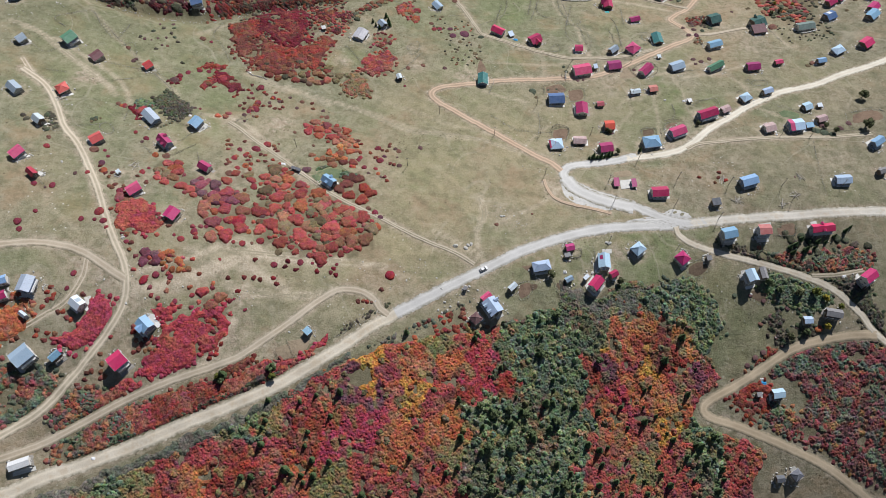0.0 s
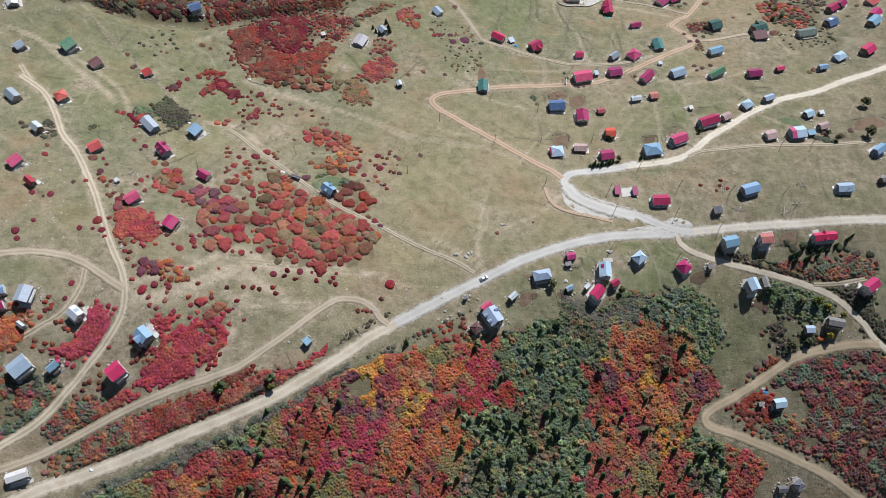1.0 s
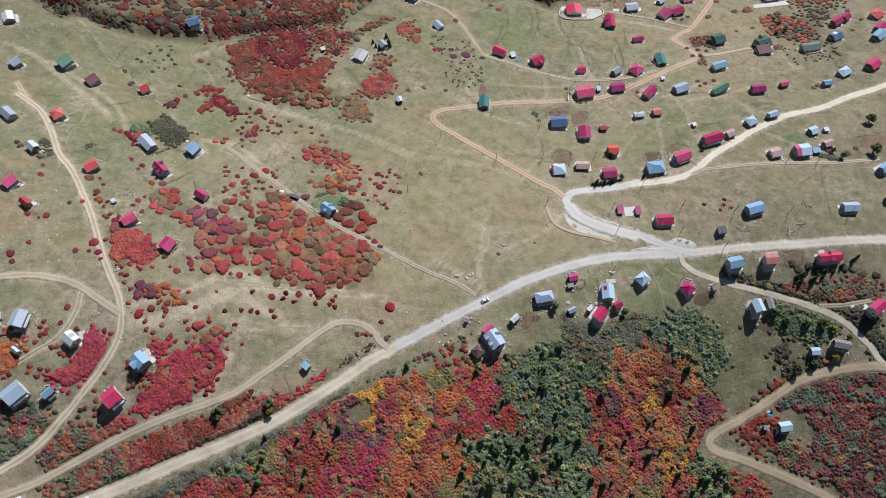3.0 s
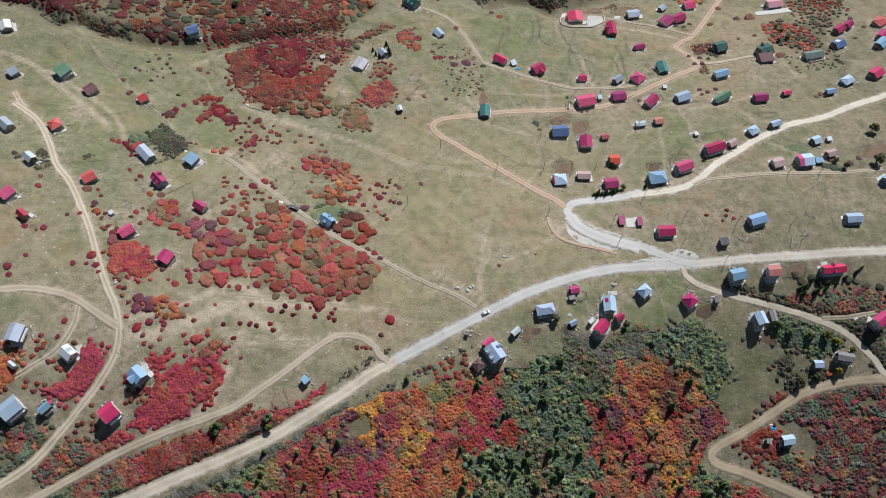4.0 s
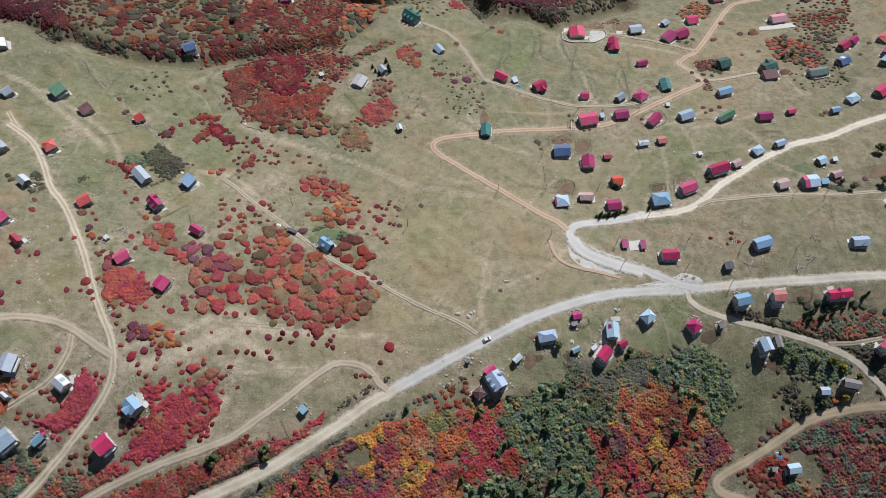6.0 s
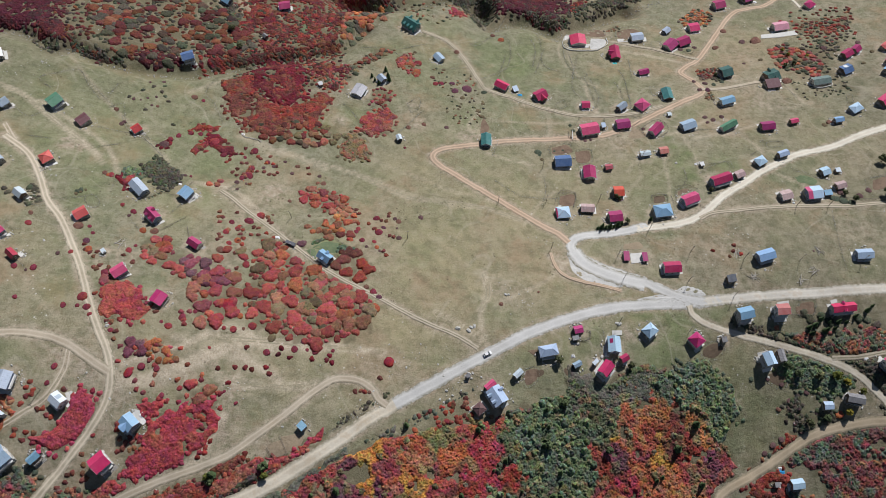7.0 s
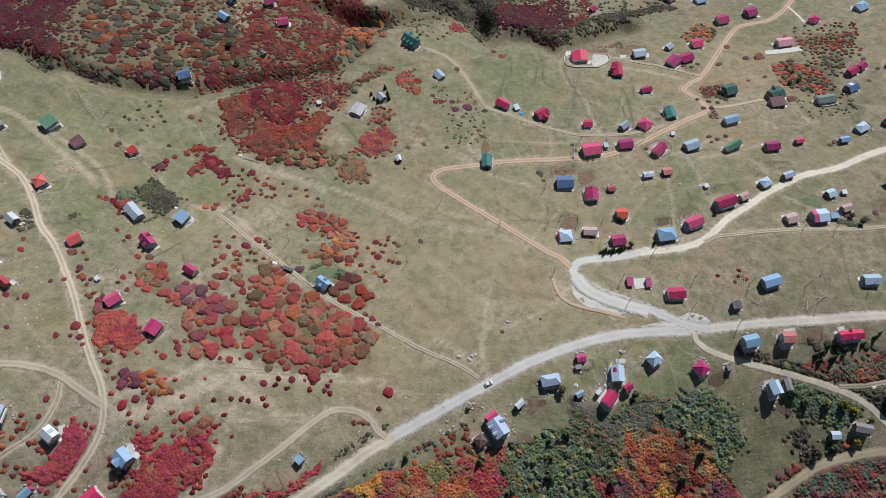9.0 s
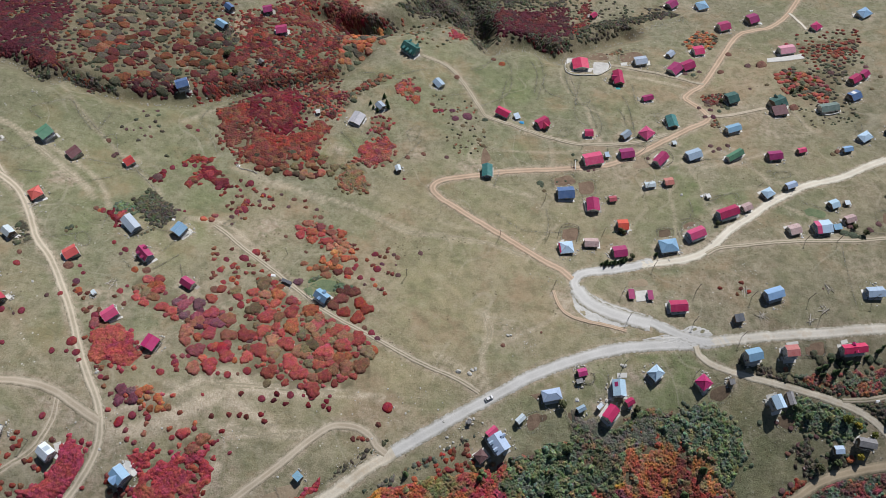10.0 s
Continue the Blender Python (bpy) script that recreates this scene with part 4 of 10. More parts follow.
road("road_east", ((127.0, 183.3), (129.2, 177.5), (139.4, 171.9), (163.6, 165.5), (187.5, 159.0), (208.2, 150.9), (222.1, 138.3), (228.8, 129.1), (238.3, 120.5), (255.7, 108.1)), 3.6, "creamgrey", "narrow tan earth lane past the houses")
road("road_bend", ((230.7, 126.6), (221.2, 126.9), (209.5, 125.8), (188.5, 121.2), (170.0, 110.8), (154.1, 101.4), (142.2, 95.6), (136.9, 90.8), (139.6, 86.4), (150.1, 83.3), (161.9, 79.2), (182.5, 71.1), (200.6, 63.2), (216.3, 53.5), (227.9, 46.2), (246.9, 35.7)), 5.0, "tanbrown", "brown earth road with a hairpin bend")
road("lane_meadow", ((16.4, 157.1), (4.7, 164.1), (-13.1, 171.8), (-28.2, 180.2), (-43.6, 188.6), (-59.3, 197.5), (-69.2, 205.1), (-81.1, 215.0), (-89.7, 222.1), (-103.8, 233.0), (-111.0, 239.0), (-117.3, 244.6), (-123.5, 249.0)), 2.7, "lane", "brown earth track with two wheel ruts across the meadow")
road("lane_upper", ((143.0, 238.0), (150.0, 241.6), (162.6, 243.2), (192.2, 245.8), (224.3, 245.9), (253.4, 248.5)), 2.8, "lane", "grassy earth track above the fields")
road("lane_house", ((198.5, 157.1), (211.6, 157.5), (227.1, 160.2)), 2.6, "lane", "short earth lane to a house")
road("track_north", ((-15.6, 408.5), (1.4, 399.7), (13.2, 380.7), (22.3, 358.1), (27.6, 347.6), (42.3, 340.8), (63.9, 330.3), (85.4, 324.3), (107.3, 324.4), (126.2, 327.8), (141.3, 333.4)), 2.8, "lane", "light earth track with two wheel ruts")
road("road_apron", ((69.6, 216.1), (74.7, 207.4), (83.9, 201.9), (94.0, 197.9), (105.2, 195.0)), 9.0, "gravel", "pale grey gravel apron beside the bend")
road("spoil_bank", ((57.2, 214.4), (59.2, 205.0), (64.3, 199.0), (73.4, 195.6), (82.6, 193.7), (92.3, 190.9)), 2.2, "redearth", "raw earth bank pushed up beside the bend")
road("lane_green_house", ((167.0, 351.0), (180.2, 351.8), (196.2, 355.2), (212.9, 359.8)), 2.8, "tan", "pale lane to a green roofed house")
road("lane_drive", ((264.7, 474.4), (267.3, 464.6), (269.5, 450.7)), 2.2, "cream", "pale concrete path down to a house")
road("lane_hamlet", ((118.6, 409.3), (143.8, 401.1), (158.2, 395.0), (172.3, 388.5), (177.6, 386.5)), 2.4, "lane", "narrow lane past the houses")

# ---- houses ----
WINDOW_MESHES = {}


def window_meshes(w, h):
    if (w, h) not in WINDOW_MESHES:
        bars = join(box(-w / 2, w / 2, -0.05, 0.03, 0, 0.1), box(-w / 2, w / 2, -0.05, 0.03, h - 0.1, h), box(-w / 2, -w / 2 + 0.1, -0.05, 0.03, 0.1, h - 0.1),
                    box(w / 2 - 0.1, w / 2, -0.05, 0.03, 0.1, h - 0.1), box(-0.03, 0.03, -0.05, 0.03, 0.1, h - 0.1))
        sill = box(-w / 2 - 0.1, w / 2 + 0.1, -0.16, 0.0, -0.08, 0)
        pane = box(-w / 2 + 0.1, w / 2 - 0.1, -0.02, 0.0, 0.1, h - 0.1)
        WINDOW_MESHES[(w, h)] = [mesh_of(n, *s) for n, s in (("window", bars), ("sill", sill), ("pane", pane))]
        for me, mat in zip(WINDOW_MESHES[(w, h)], (WHITE_PAINT, WHITE_PAINT, GLASS)):
            me.materials.append(mat)
    return WINDOW_MESHES[(w, h)]


def window(parent, x, y, z, angle, w=1.0, h=1.1):
    """A window whose outside looks along -y when angle is 0."""
    bars, sill, pane = window_meshes(w, h)
    ob = part("window", bars, None, parent)
    ob.matrix_local = Matrix.Translation((x, y, z)) @ Matrix.Rotation(angle, 4, "Z")
    part("sill", sill, None, ob)
    part("pane", pane, None, ob)


ROOF_WORDS = {"crimson": "crimson", "red": "red", "pinkred": "bright pinkish red", "rose": "rose pink", "magenta": "dark magenta red", "coral": "coral red", "salmon": "faded salmon",
              "salmonred": "faded red", "salmonpink": "salmon pink", "orange": "orange red", "maroon": "maroon", "maroonroof": "dark maroon", "brown": "dark brown", "rust": "rusty patched",
              "blue": "dark blue", "skyblue": "sky blue", "skysteel": "bluish steel", "paleblue": "pale blue", "pale": "pale silver", "steel": "grey steel", "white": "white", "grey": "grey",
              "greywood": "weathered grey", "slate": "slate grey", "green": "green", "darkgreen": "dark green", "greengrey": "grey green", "teal": "teal", "striped": "grey striped"}
WALL_WORDS = {"white": "white plastered", "grey": "grey", "bluegrey": "blue grey", "pale": "pale", "dark": "dark", "teal": "teal", "wood": "brown boarded"}


def gable_roof(L, W, eave, rise, t=0.12):
    y, k = W / 2, rise / (W / 2)
    return extrude_x([(-y, eave), (-y, eave + t), (0, eave + rise + t), (y, eave + t), (y, eave), (0, eave + rise)], -L / 2, L / 2)


def hip_roof(L, W, eave, rise, t=0.12):
    r = max(L - W, 0.0) / 2 + 0.12
    x, y = L / 2, W / 2
    v = [(-x, -y, eave), (x, -y, eave), (x, y, eave), (-x, y, eave), (-x, -y, eave + t), (x, -y, eave + t), (x, y, eave + t), (-x, y, eave + t), (-r, 0, eave + rise + t), (r, 0, eave + rise + t)]
    return v, [(3, 2, 1, 0), (0, 1, 5, 4), (1, 2, 6, 5), (2, 3, 7, 6), (3, 0, 4, 7), (4, 5, 9, 8), (5, 6, 9), (6, 7, 8, 9), (7, 4, 8)]


def house(x, y, L, W, turn, roof, colour, eave, rise, wall, gable="", dormers=0, cross=0, panel=0, patch=0, rededge=0, redhip=0):
    """A house: stone base, walls, sheet roof with ridge cap and boards under the eaves, door, windows, dormers."""
    small = L < 5.2 or W < 3.6
    a = radians(turn)
    c, s = math.cos(a), math.sin(a)
    corners = [(x + c * i * L / 2 - s * j * W / 2, y + s * i * L / 2 + c * j * W / 2) for i in (-1, 1) for j in (-1, 1)]
    heights = [float(height(*q)) for q in corners]
    base = float(height(x, y))
    low = min(heights) - base - 0.5
    kind = "shed" if small else "house"
    ob = new(kind, None)
    ob.matrix_world = Matrix.Translation((x, y, base)) @ Matrix.Rotation(a, 4, "Z")
    shape = {"gable": "gabled", "hip": "hipped", "mono": "lean-to"}[roof]
    tagged(ob, f"{'shed' if small else 'house'} with {shape} {ROOF_WORDS[colour]} roof and {WALL_WORDS[wall]} walls", kind, "village houses" if not small else "village sheds")
    HOUSE_SPOTS.append((x, y, math.hypot(L, W) / 2))
    o = 0.3 if small else 0.42
    hx, hy = L / 2 - o, W / 2 - o
    up = rise * hy / (W / 2) if roof == "gable" else 0
    k = rise / (W / 2)
    part("foundation", box(-hx - 0.06, hx + 0.06, -hy - 0.06, hy + 0.06, low, max(0.25, max(heights) - base + 0.1)), STONE, ob)
    if roof == "gable":
        part("wall", extrude_x([(-hy, 0.05), (hy, 0.05), (hy, eave + k * o - 0.02), (0, eave + rise - 0.02), (-hy, eave + k * o - 0.02)], -hx, hx), WALLS[wall], ob)
        r = part("roof", gable_roof(L, W, eave, rise), ROOFS[colour], ob)
        part("ridge_cap", extrude_x([(-0.2, eave + rise + 0.1 - 0.2 * k), (0, eave + rise + 0.17), (0.2, eave + rise + 0.1 - 0.2 * k), (0, eave + rise + 0.09)], -L / 2 - 0.02, L / 2 + 0.02), ROOFS[colour], r)
        for e in (-1, 1):
            xx = e * (L / 2 + 0.012)
            part("barge_board", join(*(extrude_x([(0, eave + rise + 0.13), (j * (W / 2 + 0.02), eave + 0.13), (j * (W / 2 + 0.02), eave - 0.06), (0, eave + rise - 0.06)][::j], xx - 0.02, xx + 0.02) for j in (-1, 1))), WHITE_PAINT if wall in ("white", "bluegrey", "pale") else OLD_WOOD, r)
        if gable:
            # white panels put the sunlight on pale end walls into the paint
            for e in (-1, 1):
                part("end_wall", extrude_x([(-hy + 0.03, 0.1), (hy - 0.03, 0.1), (hy - 0.03, eave + k * o - 0.08), (0, eave + rise - 0.10), (-hy + 0.03, eave + k * o - 0.08)], e * (hx + 0.015) - 0.015, e * (hx + 0.015) + 0.015), WHITE_PAINT, ob, "white end wall, its paint brightened for the sun on it")
    elif roof == "hip":
        part("wall", box(-hx, hx, -hy, hy, 0.05, eave), WALLS[wall], ob)
        r = part("roof", hip_roof(L, W, eave, rise), ROOFS[colour], ob)
        ridge = max(L - W, 0.0) / 2 + 0.12
        for i in (-1, 1):
            for j in (-1, 1):
                part("hip_cap", tube((i * L / 2, j * W / 2, eave + 0.13), (i * ridge, 0, eave + rise + 0.13), 0.09, 0.09, 5), ROOFS[colour], r)
        part("fascia", join(box(-L / 2, L / 2, -W / 2 - 0.03, -W / 2 - 0.002, eave - 0.08, eave + 0.09), box(-L / 2, L / 2, W / 2 + 0.002, W / 2 + 0.03, eave - 0.08, eave + 0.09)), WHITE_PAINT, r)
    else:
        part("wall", extrude_x([(-hy, 0.05), (hy, 0.05), (hy, eave + rise * (0.5 + hy / W) - 0.02), (-hy, eave + rise * (0.5 - hy / W) - 0.02)], -hx, hx), WALLS[wall], ob)
        r = part("roof", extrude_x([(-W / 2, eave), (W / 2, eave + rise), (W / 2, eave + rise + 0.1), (-W / 2, eave + 0.1)], -L / 2, L / 2), ROOFS[colour], ob)
    chance = random.Random(int(x * 13 + y * 7))
    if not small:
        for side in chance.sample(range(4), chance.choice((1, 2, 2, 3))):
            wide, half, far = chance.uniform(0.7, 1.7), (hx, hy)[side % 2], (hy, hx)[side % 2]
            a0, a1 = (-half - 0.4, half + 0.4) if chance.random() < 0.6 else sorted((chance.choice((-1, 1)) * (half + 0.4), chance.uniform(-0.2, 0.2) * half))
            flat = [(p, -far - q) for p, q in ((a0, 0.07), (a1, 0.07), (a1, o + wide), (a0, o + wide * chance.uniform(0.7, 1.2)))]
            flat = [(p * math.cos(side * math.pi / 2) - q * math.sin(side * math.pi / 2), p * math.sin(side * math.pi / 2) + q * math.cos(side * math.pi / 2)) for p, q in flat]
            level = [float(height(x + c * p - s * q, y + s * p + c * q)) - base for p, q in flat]
            part("apron", ([(*p, z - 0.5) for p, z in zip(flat, level)] + [(*p, z + 0.14) for p, z in zip(flat, level)], box(0, 1, 0, 1, 0, 1)[1]), chance.choice((CONCRETE, CONCRETE, WHITE_PAINT, STONE)), ob, "pale paved strip along the wall")
        if eave >= 3.0 and roof != "mono":
            deck = chance.uniform(0.9, 1.3)
            d = part("balcony", box(-hx * 0.9, hx * 0.9, -hy - deck, -hy, 2.25 if eave > 3.7 else 0.55, 2.4 if eave > 3.7 else 0.7), WHITE_PAINT if wall != "wood" else OLD_WOOD, ob)
            z = 2.4 if eave > 3.7 else 0.7
            for k in range(5):
                px = hx * 0.9 * (k / 2 - 1) * 0.97
                part("post", box(px - 0.05, px + 0.05, -hy - deck + 0.02, -hy - deck + 0.12, -0.3 if z > 1 else -0.5, z + 0.95), WHITE_PAINT, d)
            part("handrail", box(-hx * 0.9, hx * 0.9, -hy - deck, -hy - deck + 0.08, z + 0.9, z + 1.0), WHITE_PAINT, d)
    # openings: windows on every side, in one or two rows, a door on the side that looks down the valley
    rows = [1.0] if eave < 4.3 else [0.9, 3.1]
    door_side = 0 if math.cos(a) > 0.4 else (1 if s > 0 else 3)
    for side, (half, far, angle) in enumerate(((hx, hy, 0.0), (hy, hx, math.pi / 2), (hx, hy, math.pi), (hy, hx, -math.pi / 2))):
        if small and side not in (0, door_side):
            continue
        n = 1 if small else max(1, min(3, int(2 * half / 2.3)))
        for row in rows:
            for q in range(n):
                p = (q + 0.5) / n * 2 * half - half
                px, py = p * math.cos(angle) + far * math.sin(angle), p * math.sin(angle) - far * math.cos(angle)
                if side == door_side and q == n // 2 and row == rows[0]:
                    d = part("door", join(box(-0.5, 0.5, -0.06, 0.02, 0.1, 2.1)), OLD_WOOD, ob)
                    d.matrix_local = Matrix.Translation((px, py, 0)) @ Matrix.Rotation(angle, 4, "Z")
                    part("door_frame", join(box(-0.6, -0.5, -0.08, 0.02, 0.1, 2.2), box(0.5, 0.6, -0.08, 0.02, 0.1, 2.2), box(-0.5, 0.5, -0.08, 0.02, 2.1, 2.2)), WHITE_PAINT, d)
                elif not small or q == 0:
                    window(ob, px + 0.04 * math.sin(angle), py - 0.04 * math.cos(angle), row, angle, 0.7 if small else 1.1, 0.7 if small else 1.2)
    # dormers, cross gable, roof patches
    for q in range(dormers):
        px = (q + 0.5) / dormers * L * 0.8 - L * 0.4
        for side in (-1, 1):
            if side == 1 and q % 2:
                continue
            w, depth, z0 = 0.6, W * 0.26, eave + rise * 0.34
            body = turned(extrude_x([(-w, -0.3), (w, -0.3), (w, 0.75), (0, 1.25), (-w, 0.75)], 0.0, depth), -math.pi / 2 * side + math.pi, px, side * W * 0.30, z0)
            body = ([(vx, vy, vz) for vx, vy, vz in body[0]], body[1])
            d = part("dormer", body, WALLS[wall], r)
            part("dormer_roof", turned(extrude_x([(-w - 0.2, 0.62), (-w - 0.2, 0.7), (0, 1.4), (w + 0.2, 0.7), (w + 0.2, 0.62), (0, 1.3)], -0.25, depth), -math.pi / 2 * side + math.pi, px, side * W * 0.30, z0), ROOFS[colour], d)
    if cross:
        w = W * 0.62
        part("cross_wall", turned(extrude_x([(-w / 2 + 0.3, 0.05), (w / 2 - 0.3, 0.05), (w / 2 - 0.3, eave), (0, eave + rise * 0.85 - 0.1), (-w / 2 + 0.3, eave)], 0, W / 2 + 1.0), -math.pi / 2), WALLS[wall], ob)
        part("cross_roof", turned(extrude_x([(-w / 2, eave - 0.05), (-w / 2, eave + 0.08), (0, eave + rise * 0.9), (w / 2, eave + 0.08), (w / 2, eave - 0.05), (0, eave + rise * 0.9 - 0.12)], 0, W / 2 + 1.35), -math.pi / 2), ROOFS[colour], r)
    slope = lambda u, v, side: (u, side * v, eave + rise * (1 - v / (W / 2)) + 0.145)
    if panel and roof == "gable":
        q = [slope(u, v, 1) for u, v in ((-L * 0.18, 0.3), (L * 0.16, 0.3), (L * 0.16, W * 0.42), (-L * 0.18, W * 0.42))]
        part("roof_sheet", (q + [(i, j, z + 0.03) for i, j, z in q], [(3, 2, 1, 0), (4, 5, 6, 7), (0, 1, 5, 4), (1, 2, 6, 5), (2, 3, 7, 6), (3, 0, 4, 7)]), ROOFS["steel" if colour != "blue" else "white"], r, "replaced roof sheet in another shade")
    if patch and roof == "gable":
        q = [slope(u, v, 1 if turn > 0 else -1) for u, v in ((L * 0.05, 0.8), (L * 0.32, 0.8), (L * 0.32, W * 0.36), (L * 0.05, W * 0.36))]
        part("roof_sheet", (q + [(i, j, z + 0.03) for i, j, z in q], [(3, 2, 1, 0), (4, 5, 6, 7), (0, 1, 5, 4), (1, 2, 6, 5), (2, 3, 7, 6), (3, 0, 4, 7)]), ROOFS["crimson"], r, "red sheet patch on the roof")
    if rededge:
        part("roof_end", gable_roof(L * 0.3, W + 0.06, eave + 0.05, rise, 0.12), ROOFS["rose"], r, "rose pink end of the roof").location.x = -L * 0.35
    if redhip:
        p = [(-L / 2, -W / 2, eave + 0.15), (-L / 2, W / 2, eave + 0.15), (-0.1, 0, eave + rise + 0.16)]
        part("roof_face", (p + [(i, j, z + 0.02) for i, j, z in p], [(2, 1, 0), (3, 4, 5), (0, 1, 4, 3), (1, 2, 5, 4), (2, 0, 3, 5)]), ROOFS["crimson"], r, "crimson face of the hipped roof")
    return ob


house(-262.1, 333.1, 7.4, 6.5, -65, "gable", "white", 2.8, 1.7, "grey")
house(-246.1, 295.3, 5.5, 5.9, 44, "gable", "steel", 2.8, 1.7, "grey")
house(-221.8, 301.0, 7.7, 8.1, 48, "gable", "green", 4.6, 1.8, "bluegrey")
house(-205.0, 290.2, 6.9, 6.7, 47, "gable", "maroon", 2.8, 1.2, "white")
house(-176.8, 288.8, 5.3, 5.7, 41, "gable", "red", 2.8, 1.5, "white")
house(-163.2, 356.7, 7.8, 7.0, 21, "gable", "blue", 3.6, 1.7, "bluegrey")
house(-235.6, 253.9, 8.3, 5.8, -41, "gable", "steel", 2.8, 1.7, "grey")
house(-212.9, 258.1, 6.4, 6.7, 37, "hip", "coral", 2.8, 1.7, "wood")
house(-216.3, 231.7, 6.0, 4.9, -39, "gable", "pale", 3.4, 1.7, "wood")
house(-218.2, 206.6, 6.8, 6.2, 50, "gable", "rose", 3.2, 1.7, "bluegrey", gable='white')
house(-207.5, 194.5, 5.9, 3.8, -40, "gable", "red", 2.4, 1.7, "wood")
house(-185.4, 222.6, 6.8, 6.3, 35, "gable", "coral", 2.8, 1.7, "bluegrey")
house(-163.4, 243.8, 10.5, 6.2, -46, "gable", "steel", 3.6, 1.4, "bluegrey")
house(-139.4, 242.6, 6.5, 6.8, 56, "gable", "skyblue", 3.6, 1.7, "bluegrey")
house(-151.5, 225.0, 8.3, 5.4, -45, "gable", "magenta", 3.8, 2.2, "bluegrey", dormers=2)
house(-127.3, 208.6, 6.8, 4.8, -33, "gable", "magenta", 3.4, 1.7, "wood", gable='white')
house(-157.1, 188.2, 7.1, 5.9, 38, "gable", "rose", 3.6, 1.7, "bluegrey", gable='white')
house(-135.8, 174.2, 6.4, 6.8, 62, "gable", "pinkred", 3.0, 1.7, "wood", gable='white')
house(-62.1, 205.6, 7.6, 5.4, -36, "gable", "skyblue", 3.8, 2.0, "dark", dormers=1)
house(-192.7, 131.5, 8.0, 7.0, 81, "gable", "steel", 4.2, 1.7, "bluegrey")
house(-169.6, 123.9, 6.5, 5.6, -37, "gable", "pale", 3.2, 1.7, "white", panel=1)
house(-192.1, 117.5, 4.2, 2.3, -35, "gable", "pale", 2.4, 1, "grey")
house(-189.3, 98.8, 8.8, 8.3, 46, "gable", "skysteel", 4.6, 2.2, "bluegrey", gable='white')
house(-176.4, 99.9, 5.3, 3.7, 48, "gable", "skyblue", 3.0, 1.7, "wood")
house(-148.8, 98.4, 7.2, 7.8, 45, "gable", "pinkred", 5.2, 2.4, "bluegrey", gable='white')
house(-138.4, 115.2, 7.1, 6.3, -43, "gable", "skyblue", 4.0, 1.7, "bluegrey", cross=1)
house(-65.2, 116.5, 3.4, 3.7, 47, "mono", "skyblue", 2.6, 0.5, "dark")
house(24.9, 132.8, 9.0, 7.6, -58, "gable", "skysteel", 5.2, 2.2, "dark", dormers=2)
house(21.8, 138.2, 5.7, 3.3, 41, "gable", "rose", 3.6, 0.9, "wood")
house(16.5, 127.2, 5.2, 5.2, 39, "hip", "brown", 2.8, 1.8, "wood")
house(51.0, 155.9, 9.4, 5.7, 11, "hip", "skysteel", 3.4, 2.0, "dark")
house(35.7, 144.5, 5.0, 3.0, 43, "gable", "pale", 2.6, 0.8, "wood")
house(67.0, 167.6, 4.6, 4.0, 12, "gable", "rose", 2.4, 1.1, "wood")
house(65.4, 163.2, 3.4, 2.2, 14, "mono", "grey", 2.0, 0.4, "wood")
house(65.3, 150.0, 4.4, 2.9, 27, "gable", "skysteel", 2.4, 1.1, "wood")
house(79.5, 148.1, 7.6, 5.6, 51, "gable", "pinkred", 4.4, 2.2, "wood", gable='white')
house(74.7, 151.5, 3.3, 2.0, 45, "mono", "pale", 2.3, 0.4, "wood")
house(89.5, 153.8, 4.3, 3.6, 29, "gable", "crimson", 3.2, 1.5, "wood")
house(84.4, 160.0, 8.2, 6.4, 89, "gable", "paleblue", 4.6, 2.0, "bluegrey", patch=1)
house(103.8, 168.2, 7.0, 6.0, 39, "hip", "paleblue", 3.6, 2.6, "dark")
house(127.9, 164.4, 6.7, 6.5, 37, "hip", "pinkred", 3.4, 2.6, "white")
house(153.9, 177.6, 7.8, 6.5, 13, "gable", "skyblue", 6.0, 2.0, "grey")
house(173.3, 179.6, 6.7, 6.1, 4, "gable", "salmon", 5.4, 1.3, "pale")
house(204.9, 180.9, 12.4, 5.1, 6, "gable", "pinkred", 4.4, 1.9, "grey", dormers=1)
house(164.2, 155.3, 7.0, 5.6, -76, "gable", "paleblue", 6.2, 1.7, "grey")
house(171.7, 157.6, 6.5, 3.5, -84, "gable", "greywood", 3.4, 0.9, "wood")
house(226.3, 154.8, 8.2, 6.0, 35, "gable", "pinkred", 6.0, 2.0, "white")
house(207.2, 136.8, 8.5, 4.9, -11, "gable", "greywood", 4.0, 1.4, "wood")
house(194.3, 134.1, 4.8, 4.2, 2, "gable", "skysteel", 2.6, 0.9, "wood")
house(175.9, 97.4, 6.4, 5.1, 8, "gable", "paleblue", 3.6, 1.5, "wood")
house(166.5, 97.2, 2.7, 2.5, 4, "mono", "greywood", 2.2, 0.4, "wood")
house(183.9, 58.3, 5.8, 4.8, 32, "hip", "slate", 3.4, 2.0, "wood")
house(175.6, 56.5, 4.3, 3.7, 3, "gable", "slate", 2.6, 1.0, "wood")
house(-184.8, 53.3, 9.1, 4.3, 20, "gable", "white", 3.6, 1.0, "white")
house(120.4, 204.2, 9.3, 6.4, 3, "gable", "crimson", 3.2, 1.8, "white")
house(170.6, 210.6, 9.5, 6.3, 17, "gable", "skyblue", 3.4, 1.8, "bluegrey")
house(223.6, 211.7, 8.9, 5.8, 3, "gable", "skysteel", 3.2, 1.6, "bluegrey")
house(150.5, 197.4, 4.8, 4.0, 10, "mono", "slate", 2.6, 0.8, "wood")
